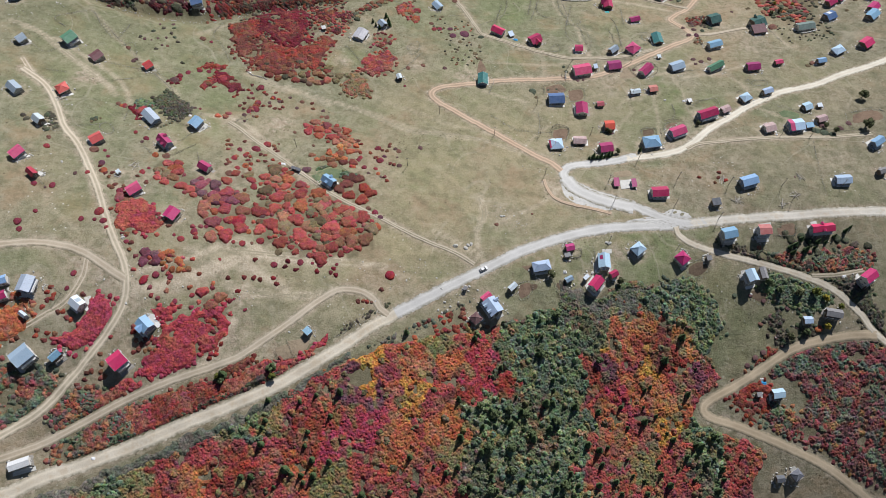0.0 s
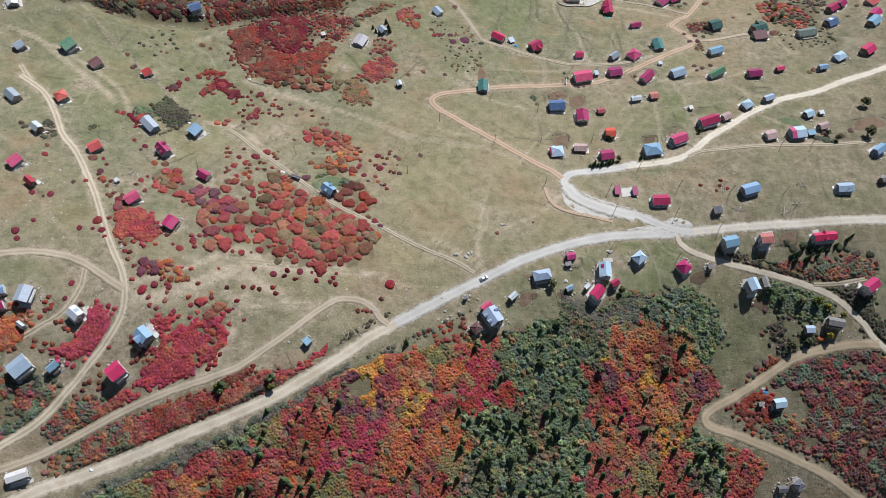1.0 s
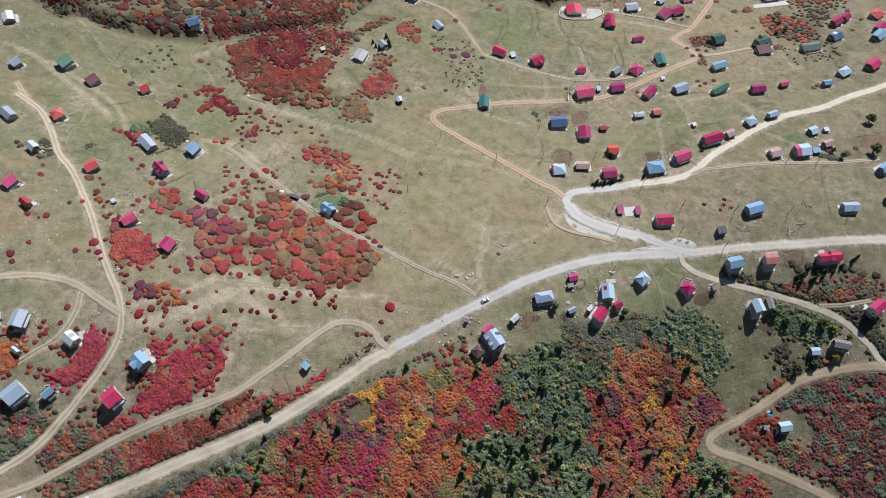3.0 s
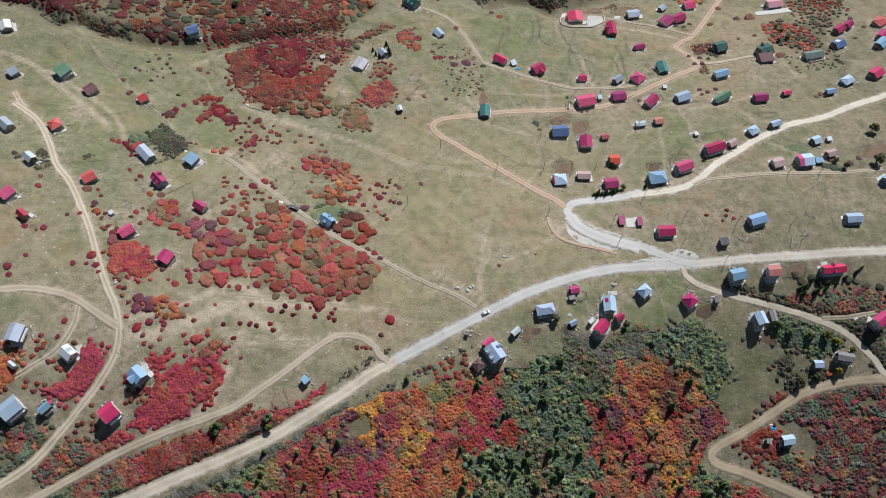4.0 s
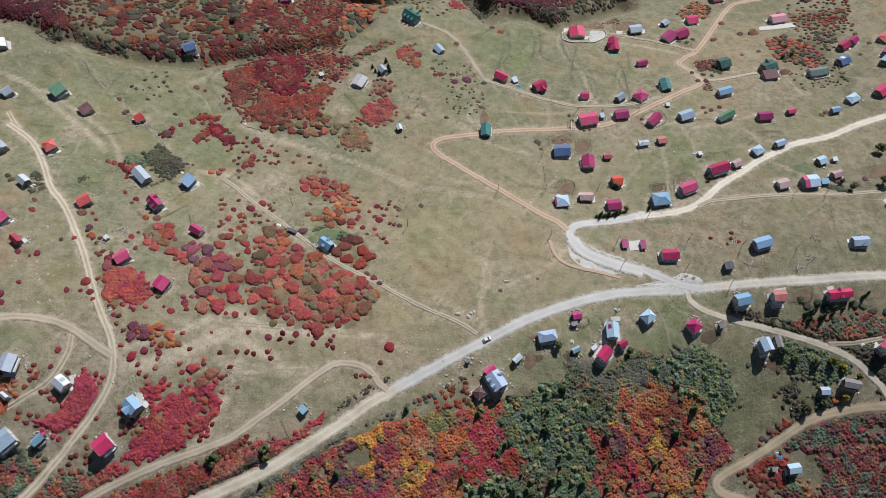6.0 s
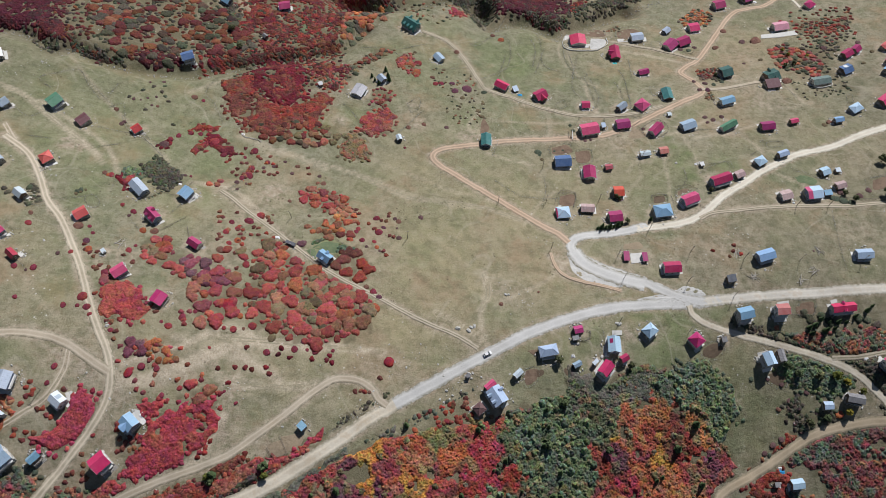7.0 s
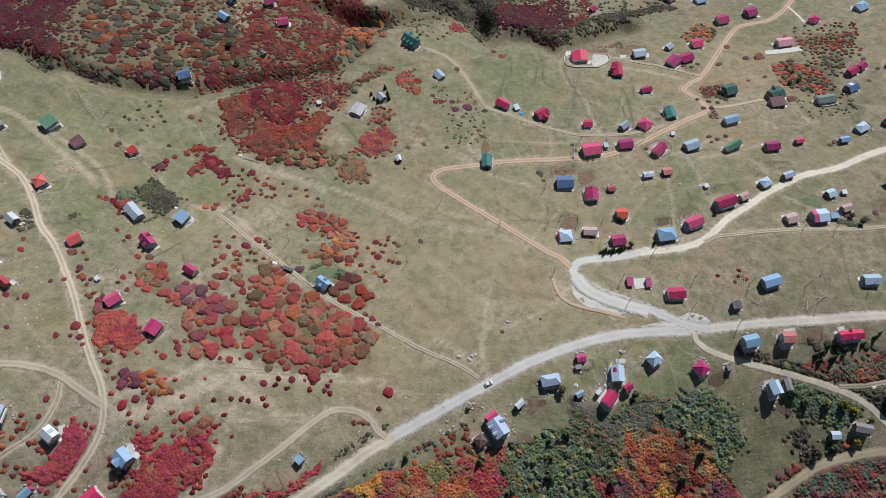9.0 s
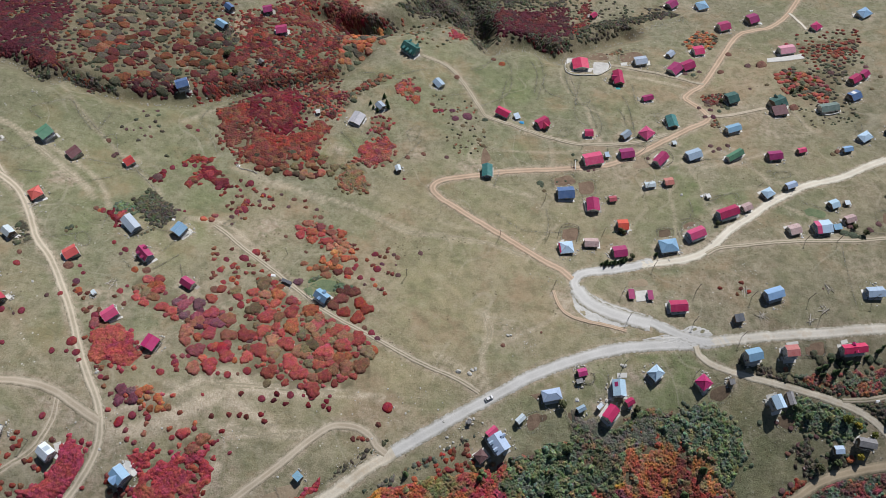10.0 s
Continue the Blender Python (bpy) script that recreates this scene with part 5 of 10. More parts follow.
house(160.0, 265.1, 12.2, 6.3, 20, "gable", "crimson", 4.2, 2.2, "bluegrey")
house(172.2, 269.6, 5.9, 4.8, 24, "gable", "rust", 2.6, 1.0, "wood")
house(139.3, 250.6, 9.7, 6.4, 23, "gable", "rose", 4.0, 2.0, "bluegrey")
house(122.6, 242.5, 10.1, 7.8, 8, "hip", "skyblue", 3.4, 2.2, "bluegrey")
house(96.1, 240.0, 7.7, 6.7, 8, "gable", "magenta", 2.8, 1.6, "wood")
house(100.8, 258.9, 6.1, 6.6, 3, "gable", "orange", 2.8, 1.5, "wood")
house(81.3, 246.3, 7.8, 5.3, -2, "gable", "rust", 2.6, 1.3, "wood")
house(66.8, 242.5, 7.9, 7.1, 6, "hip", "paleblue", 3.0, 2.0, "white", redhip=1)
house(85.9, 274.1, 8.5, 7.5, -90, "gable", "crimson", 3.0, 1.8, "white")
house(98.1, 278.8, 4.5, 3.7, 8, "gable", "salmonred", 2.2, 0.8, "wood")
house(70.9, 282.7, 9.8, 7.8, 4, "gable", "blue", 3.2, 2.2, "bluegrey")
house(121.3, 288.7, 6.5, 3.7, 8, "gable", "pale", 2.4, 0.7, "wood")
house(132.5, 290.6, 5.5, 5.0, 9, "gable", "salmon", 2.6, 1.0, "wood")
house(25.2, 297.6, 8.5, 6.3, 88, "gable", "teal", 3.2, 1.8, "bluegrey")
house(-27.7, 298.4, 4.0, 3.3, -71, "gable", "pale", 2.6, 0.8, "dark")
house(-54.6, 338.4, 8.6, 8.0, 64, "gable", "striped", 3.0, 1.2, "white")
house(-40.9, 351.0, 5.5, 4.9, -49, "gable", "steel", 2.8, 1.4, "dark")
house(-3.9, 377.6, 7.0, 5.8, -52, "gable", "skysteel", 2.6, 1.4, "white")
house(-23.6, 411.5, 11.5, 8.6, -38, "gable", "teal", 4.6, 3.2, "teal", dormers=3)
house(37.5, 350.1, 9.0, 5.9, -32, "gable", "pinkred", 3.2, 1.8, "white")
house(46.4, 347.7, 3.4, 4.4, 21, "mono", "skysteel", 2.2, 0.4, "wood")
house(62.1, 341.2, 8.1, 7.3, 31, "gable", "crimson", 3.2, 2.2, "wood", cross=1)
house(90.8, 332.8, 5.5, 5.5, -0, "gable", "crimson", 2.6, 1.2, "white")
house(113.6, 330.9, 6.6, 4.7, 39, "gable", "steel", 3.0, 1.8, "wood")
house(127.0, 332.6, 8.3, 7.6, 43, "hip", "rose", 3.0, 2.4, "white")
house(90.0, 309.3, 11.4, 8.3, 12, "gable", "rose", 3.6, 2.0, "white")
house(111.6, 314.2, 8.7, 7.0, 9, "gable", "magenta", 3.0, 1.6, "wood")
house(99.5, 313.6, 2.7, 3.5, 9, "mono", "skysteel", 2.2, 0.4, "wood")
house(131.3, 309.3, 9.5, 6.0, 46, "gable", "magenta", 3.0, 2.0, "white")
house(145.5, 343.9, 8.9, 6.8, -82, "gable", "teal", 3.0, 1.8, "wood")
house(95.2, 406.3, 9.0, 11.3, -86, "gable", "pinkred", 3.6, 2.0, "white")
house(119.0, 390.3, 11.1, 6.8, -87, "gable", "crimson", 4.0, 2.0, "wood", cross=1)
house(138.6, 411.4, 8.9, 7.0, 9, "gable", "steel", 3.4, 1.3, "white")
house(135.0, 368.9, 7.3, 4.5, 15, "gable", "magenta", 2.6, 1.3, "wood")
house(162.3, 421.3, 5.6, 4.9, 41, "gable", "steel", 2.8, 1.2, "dark")
house(160.7, 402.0, 9.1, 8.2, 44, "gable", "magenta", 3.4, 2.0, "white")
house(170.5, 405.9, 9.3, 7.7, 25, "gable", "crimson", 3.4, 2.2, "wood")
house(183.0, 424.8, 7.7, 7.7, 11, "gable", "pinkred", 3.2, 1.4, "white")
house(209.7, 456.1, 8.7, 8.2, 17, "gable", "magenta", 3.4, 2.0, "white")
house(200.8, 485.9, 8.7, 7.7, 18, "hip", "skyblue", 3.2, 1.6, "white")
house(233.3, 464.8, 8.1, 8.7, 22, "gable", "magenta", 3.4, 2.0, "wood")
house(275.4, 450.9, 7.4, 6.3, 37, "hip", "pinkred", 3.0, 1.8, "white")
house(314.5, 464.4, 9.5, 7.7, 29, "hip", "skyblue", 3.2, 1.8, "white")
house(244.4, 422.3, 11.1, 7.6, 10, "gable", "salmonpink", 3.4, 1.8, "white")
house(190.1, 367.4, 7.8, 8.4, 19, "gable", "darkgreen", 3.6, 2.2, "dark")
house(218.9, 362.0, 9.1, 9.3, 24, "gable", "darkgreen", 4.0, 2.2, "wood", dormers=1)
house(217.3, 353.8, 9.6, 7.1, 10, "mono", "maroonroof", 3.2, 0.5, "wood")
house(248.7, 355.0, 12.3, 6.3, 11, "gable", "greengrey", 3.0, 1.6, "white")
house(275.6, 383.1, 7.7, 6.0, 34, "gable", "crimson", 3.4, 1.9, "wood")
house(283.8, 388.3, 5.8, 5.6, 40, "gable", "crimson", 3.0, 1.6, "wood")
house(269.0, 366.1, 7.7, 7.2, 26, "gable", "blue", 3.0, 1.8, "wood", panel=1)
house(182.5, 336.5, 9.5, 5.6, 18, "gable", "skyblue", 3.2, 1.4, "white")
house(151.9, 312.6, 9.3, 6.8, 21, "gable", "skysteel", 3.2, 1.8, "bluegrey")
house(176.5, 311.7, 11.4, 4.8, 31, "gable", "green", 3.2, 1.9, "white")
house(200.6, 311.1, 8.7, 6.2, 7, "gable", "magenta", 3.2, 1.8, "wood")
house(218.3, 315.4, 5.3, 3.5, 14, "gable", "rose", 2.4, 1.0, "wood")
house(259.5, 325.4, 8.2, 6.0, 30, "hip", "paleblue", 3.2, 1.6, "bluegrey")
house(279.0, 330.8, 8.1, 7.2, 36, "gable", "pinkred", 3.4, 1.8, "wood")
house(245.4, 315.3, 6.0, 3.9, 11, "gable", "skyblue", 2.6, 1.2, "wood")
house(187.1, 279.9, 6.6, 5.6, 30, "hip", "paleblue", 3.0, 1.6, "wood")
house(202.2, 286.0, 6.7, 4.2, 20, "gable", "skysteel", 3.0, 1.2, "wood")
house(222.1, 271.2, 5.4, 5.4, 21, "gable", "paleblue", 2.8, 1.2, "wood")
house(229.9, 272.1, 3.0, 2.8, 8, "mono", "pale", 2.0, 0.3, "wood")
house(227.0, 260.0, 6.2, 4.7, 17, "gable", "rust", 2.8, 1.2, "wood")
house(193.8, 252.7, 6.7, 6.2, 15, "gable", "rust", 2.8, 1.3, "white")
house(209.3, 253.6, 8.9, 8.0, 8, "gable", "paleblue", 3.6, 1.8, "bluegrey", rededge=1)
house(218.0, 254.2, 4.6, 3.4, 7, "mono", "skyblue", 2.6, 0.4, "wood")
house(252.4, 240.0, 7.6, 5.1, 34, "gable", "skyblue", 3.6, 1.8, "bluegrey")
house(248.2, 218.4, 5.0, 3.5, 20, "gable", "greywood", 3.0, 1.2, "wood")
house(304.6, 388.7, 8.6, 7.2, 37, "hip", "coral", 3.0, 1.6, "wood")
house(299.9, 372.2, 7.7, 6.4, 43, "gable", "pinkred", 3.0, 1.6, "wood")
house(295.4, 362.8, 8.9, 6.8, 42, "gable", "skyblue", 3.0, 1.6, "wood")
house(-150.1, 440.3, 6.3, 5.0, -42, "gable", "blue", 3.2, 1.6, "dark")
house(-151.7, 420.7, 8.4, 5.6, -36, "gable", "skyblue", 3.2, 1.6, "dark")
house(-124.6, 442.6, 6.4, 6.5, 15, "gable", "magenta", 3.2, 1.6, "dark")
house(-112.1, 421.0, 7.8, 7.2, 11, "gable", "magenta", 3.2, 1.6, "dark")
house(178.2, 488.7, 7.9, 7.4, 37, "gable", "magenta", 3.2, 1.8, "white")
house(114.2, 471.6, 5.2, 4.5, 40, "gable", "crimson", 2.6, 1.2, "wood")
house(-203.1, 132.7, 4.5, 4.3, 19, "gable", "skyblue", 3.0, 1.2, "white")
house(-202.4, 125.3, 4.9, 4.3, 26, "gable", "crimson", 3.0, 1.2, "white")
house(97.6, 211.8, 3.1, 5.5, 0, "mono", "magenta", 2.2, 0.3, "white")
house(107.3, 211.0, 2.8, 5.2, 3, "mono", "magenta", 2.2, 0.3, "white")
house(-81.1, 214.3, 5.6, 1.7, -23, "mono", "slate", 1.8, 0.2, "dark")
house(-79.2, 342.6, 2.7, 2.8, 16, "mono", "white", 2.0, 0.2, "wood")
house(-120.2, 385.7, 3.5, 3.0, -47, "gable", "greywood", 2.6, 1.0, "wood")
house(11.3, 142.6, 2.0, 1.8, 17, "mono", "greywood", 2.2, 0.3, "wood")
house(142.7, 165.1, 2.8, 2.8, 8, "mono", "greywood", 2.4, 0.4, "wood")
house(-174.6, 102.4, 1.7, 1.6, 19, "mono", "rose", 2.4, 0.3, "wood")
house(-168.3, 200.0, 2.1, 2.8, 43, "mono", "pale", 1.6, 0.2, "wood")
house(153.0, 278.9, 2.5, 2.8, 16, "mono", "white", 1.8, 0.2, "wood")
house(143.1, 324.2, 2.5, 2.9, 4, "mono", "pale", 1.8, 0.2, "wood")

# ---- shrubs, bushes and trees ----
PALETTES = {name: np.array(colours) for name, colours in {
    "scarlet": ((0.33, 0.028, 0.042), (0.35, 0.042, 0.040), (0.29, 0.026, 0.046), (0.34, 0.066, 0.042)),
    "reds": ((0.30, 0.040, 0.032), (0.25, 0.030, 0.035), (0.34, 0.070, 0.035), (0.20, 0.035, 0.038), (0.27, 0.085, 0.050)),
    "crimsonpink": ((0.34, 0.030, 0.055), (0.30, 0.028, 0.052), (0.36, 0.050, 0.050)),
    "crimsondark": ((0.14, 0.010, 0.020), (0.17, 0.014, 0.024), (0.11, 0.014, 0.022), (0.15, 0.026, 0.024)),
    "purple": ((0.15, 0.024, 0.045), (0.19, 0.030, 0.045), (0.12, 0.035, 0.045)),
    "orange": ((0.38, 0.100, 0.035), (0.34, 0.075, 0.030), (0.40, 0.140, 0.045), (0.30, 0.110, 0.055)),
    "amber": ((0.44, 0.190, 0.035), (0.40, 0.150, 0.030), (0.46, 0.230, 0.050)),
    "rustred": ((0.235, 0.050, 0.036), (0.28, 0.050, 0.035), (0.19, 0.052, 0.042), (0.20, 0.085, 0.048), (0.14, 0.042, 0.033)),
    "rustolive": ((0.22, 0.090, 0.040), (0.28, 0.075, 0.040), (0.17, 0.115, 0.045), (0.25, 0.110, 0.045), (0.15, 0.105, 0.050)),
    "mixed": ((0.30, 0.045, 0.035), (0.34, 0.090, 0.035), (0.24, 0.035, 0.035), (0.26, 0.100, 0.050), (0.17, 0.100, 0.045), (0.20, 0.040, 0.040), (0.32, 0.060, 0.040)),
    "olive": ((0.17, 0.140, 0.045), (0.22, 0.150, 0.045), (0.13, 0.120, 0.045), (0.24, 0.120, 0.045)),
    "darkolive": ((0.088, 0.084, 0.052), (0.072, 0.080, 0.046), (0.098, 0.078, 0.056), (0.078, 0.062, 0.046)),
    "green": ((0.118, 0.148, 0.084), (0.098, 0.130, 0.080), (0.145, 0.175, 0.086), (0.175, 0.178, 0.088), (0.108, 0.134, 0.090)),
    "greenwood": ((0.115, 0.122, 0.068), (0.145, 0.130, 0.070), (0.095, 0.112, 0.064), (0.185, 0.110, 0.068), (0.135, 0.105, 0.078), (0.125, 0.145, 0.075)),
    "greenred": ((0.090, 0.098, 0.055), (0.19, 0.035, 0.035), (0.120, 0.105, 0.058), (0.24, 0.060, 0.038), (0.130, 0.060, 0.045), (0.105, 0.115, 0.060), (0.28, 0.10, 0.045)),
    # maroon and dusky: shrub reds darkened for the shade of slopes facing away
    "maroon": ((0.075, 0.008, 0.018), (0.095, 0.012, 0.022), (0.060, 0.018, 0.022), (0.115, 0.022, 0.022)),
    "dusky": ((0.110, 0.022, 0.022), (0.080, 0.046, 0.030), (0.140, 0.030, 0.026), (0.066, 0.060, 0.034), (0.150, 0.036, 0.026), (0.060, 0.030, 0.026), (0.170, 0.056, 0.028)),
    "brush": ((0.120, 0.095, 0.070), (0.095, 0.090, 0.055), (0.150, 0.115, 0.085), (0.080, 0.080, 0.050)),
    "forest": ((0.22, 0.040, 0.035), (0.18, 0.060, 0.040), (0.100, 0.105, 0.060), (0.080, 0.100, 0.058), (0.110, 0.085, 0.055), (0.26, 0.090, 0.040), (0.075, 0.078, 0.040), (0.15, 0.045, 0.040), (0.28, 0.140, 0.045), (0.072, 0.088, 0.052), (0.085, 0.080, 0.052), (0.14, 0.04, 0.036)),
}.items()}
# darkolive is lifted less, so its colour holds gully and bank shade too
PALETTES = {name: colours * np.array((0.90, 0.93, 0.95)) + np.array((0.022, 0.035, 0.038)) * (0.3 if name in ("maroon", "dusky", "crimsondark", "green", "greenwood", "darkolive", "rustred") else 1.0) for name, colours in PALETTES.items()}
BUSH_TINTS = {"red": (0.27, 0.040, 0.035), "crimson": (0.20, 0.026, 0.034), "scarlet": (0.31, 0.026, 0.030), "orange": (0.35, 0.100, 0.038), "brown": (0.18, 0.085, 0.050),
              "dusk": (0.115, 0.055, 0.045), "plum": (0.13, 0.040, 0.055), "green": (0.062, 0.080, 0.040), "olive": (0.14, 0.105, 0.045)}
rng = np.random.default_rng(7)


def leaf_quads(centres, normals, size):
    """Small four-cornered leaf clumps at the centres, facing roughly along the normals."""
    n = len(centres)
    up = rng.normal(size=(n, 3))
    a = np.cross(normals, up)
    a /= np.linalg.norm(a, axis=1)[:, None]
    b = np.cross(normals, a)
    s = (size * rng.uniform(0.7, 1.35, n))[:, None]
    t = s * rng.uniform(0.55, 1.0, n)[:, None]
    corners = np.stack([centres - a * s - b * t * 0.6, centres + a * s * 0.7 - b * t, centres + a * s + b * t * 0.6, centres - a * s * 0.7 + b * t], 1)
    return corners.reshape(-1, 3), np.arange(4 * n).reshape(-1, 4)


def dome(leaves, size, seg, rings, flat=0.44):
    """A shrub of radius 1: a low lumpy mound, its surface broken by leaf clumps."""
    lumps = rng.normal(size=(6, 3))
    lumps[:, 2] = abs(lumps[:, 2])
    lumps /= np.linalg.norm(lumps, axis=1)[:, None]
    push = rng.uniform(0.03, 0.20, 6)

    def radius(d):
        return 0.80 + (np.exp((d @ lumps.T - 1) * 6) * push).sum(1)

    d = rng.normal(size=(leaves, 3))
    d[:, 2] = abs(d[:, 2]) - 0.15
    d /= np.linalg.norm(d, axis=1)[:, None]
    at = d * (radius(d) * rng.uniform(0.94, 1.05, leaves))[:, None] * (1, 1, flat)
    facing = d * (1, 1, 1.6) + rng.normal(size=(leaves, 3)) * 0.32
    facing /= np.linalg.norm(facing, axis=1)[:, None]
    v, f = leaf_quads(at, facing, size)
    core = []
    for r in range(rings + 1):
        lift = math.sin(math.radians(-14 + (90 - 4 + 14) * r / rings))
        for k in range(seg):
            w = math.tau * (k + 0.5 * (r % 2)) / seg
            e = np.array([math.cos(w) * math.sqrt(1 - lift * lift), math.sin(w) * math.sqrt(1 - lift * lift), lift])
            core.append(e * radius(e[None])[0] * rng.uniform(0.92, 1.02) * np.array((1, 1, flat)))
    base = len(v)
    cf = [(base + r * seg + k, base + r * seg + (k + 1) % seg, base + (r + 1) * seg + (k + 1) % seg, base + (r + 1) * seg + k) for r in range(rings) for k in range(seg)]
    return np.concatenate([v, core]), np.concatenate([f, cf])


FINE_SHRUBS = [dome(80, 0.075, 16, 6, 0.34) for _ in range(7)]
HOLES = []


def scatter(polygon, rmin, rmax, cover, lap=0.80):
    """Places for shrubs in a polygon, large ones first, side by side, clear of roads and houses."""
    p = np.array(polygon)
    area = 0.5 * abs(np.dot(p[:, 0], np.roll(p[:, 1], 1)) - np.dot(p[:, 1], np.roll(p[:, 0], 1)))
    low, high = rmin * 0.7, rmax * 1.25
    want = min(cover, 1.15) * area
    n = int(9 * want / (math.pi * ((low + high) / 2.4) ** 2)) + 12
    x, y = rng.uniform(p[:, 0].min(), p[:, 0].max(), n), rng.uniform(p[:, 1].min(), p[:, 1].max(), n)
    r = np.sort(low + (high - low) * rng.uniform(0, 1, n) ** 2.0)[::-1]
    keep = inside(x, y, polygon)
    for line, wide in ROAD_LINES:
        keep &= near_many(x, y, line[::2].tolist(), 12) > wide / 2 + r * 0.6
    for cx, cy, cr in HOUSE_SPOTS:
        keep &= np.hypot(x - cx, y - cy) > cr * 0.85 + r * 0.7
    for hole in HOLES:
        keep &= ~inside(x, y, hole)
    x, y, r = x[keep], y[keep], r[keep]
    got, filled, cells, size = [], 0.0, {}, 2 * high
    for k in range(len(x)):
        i, j = int(x[k] // size), int(y[k] // size)
        near = [q for a in (i - 1, i, i + 1) for b in (j - 1, j, j + 1) for q in cells.get((a, b), ())]
        if all((x[k] - x[q]) ** 2 + (y[k] - y[q]) ** 2 > (lap * (r[k] + r[q])) ** 2 for q in near):
            cells.setdefault((i, j), []).append(k)
            got.append(k)
            filled += math.pi * r[k] ** 2
            if filled > want:
                break
    return x[got], y[got], r[got]


def soft_noise(shape, times):
    """Smooth random bumps a few cells wide, of mean 0 and spread 1."""
    f = rng.normal(size=shape)
    for _ in range(times):
        f = f + np.roll(f, 1, 0) + np.roll(f, 1, 1) + np.roll(np.roll(f, 1, 0), 1, 1)
        f = np.roll(np.roll(f, -(_ % 2), 0), -(_ % 2), 1)
    return (f - f.mean()) / f.std()


def canopy(name, x, y, r, tints, label, category="shrubs", step=0.42, low=0.42, steep=0.20, rough=0.075, clumpy=0.05, grain=0.13, edge_power=4.0, blend=0, tufts=0.0, hues=0.05):
    """Crowded shrubs grown into one another: low rounded mounds with creases between, ragged at the rim, rough with leaves."""
    x0, y0 = x.min() - 4, y.min() - 4
    nx, ny = int((x.max() + 4 - x0) / step) + 1, int((y.max() + 4 - y0) / step) + 1
    top, tint = np.zeros((ny, nx)), np.zeros((ny, nx, 3))
    gx, gy = x0 + np.arange(nx) * step, y0 + np.arange(ny) * step
    steep = np.broadcast_to(steep, len(x))
    for k in range(len(x)):
        reach = r[k] * 1.3
        i0, i1, j0, j1 = (int(max(0, v)) for v in ((x[k] - reach - x0) / step, (x[k] + reach - x0) / step + 2, (y[k] - reach - y0) / step, (y[k] + reach - y0) / step + 2))
        dx, dy = np.meshgrid(gx[i0:i1] - x[k], gy[j0:j1] - y[k])
        w = np.arctan2(dy, dx)
        p = rng.uniform(0, math.tau, 3)
        edge = r[k] * (1 + 0.13 * np.sin(2 * w + p[0]) + 0.10 * np.sin(3 * w + p[1]) + 0.06 * np.sin(7 * w + p[2]))
        h = (low + steep[k] * r[k]) * np.sqrt(np.clip(1 - (np.hypot(dx, dy) / edge) ** edge_power, 0, 1)) * rng.uniform(0.8, 1.2)
        block = top[j0:j1, i0:i1]
        m = h > block
        block[m] = h[m]
        tint[j0:j1, i0:i1][m] = tints[k]
    full = top > 0.02
    # close-grown shrubs run into one another: their tops and colours mingle
    for _ in range(blend):
        weight, heights, colours = full * 1.0, top * full, tint * full[..., None]
        for axis, way in ((0, 1), (0, -1), (1, 1), (1, -1)):
            near = np.roll(full, way, axis)
            weight, heights, colours = weight + near, heights + np.roll(top, way, axis) * near, colours + np.roll(tint, way, axis) * near[..., None]
        top, tint = np.where(full, heights / np.maximum(weight, 1), 0), np.where(full[..., None], colours / np.maximum(weight, 1)[..., None], 0)
    tint = tint * (1 + hues * np.stack([soft_noise(top.shape, 3), soft_noise(top.shape, 3), soft_noise(top.shape, 4)], 2)).clip(0.5, 1.7) * (1 + 1.2 * hues * soft_noise(top.shape, 2)).clip(0.5, 1.6)[..., None]
    leafy_sheet(name, gx, gy, top, tint, full, label, category, step, rough, clumpy, grain, tufts)


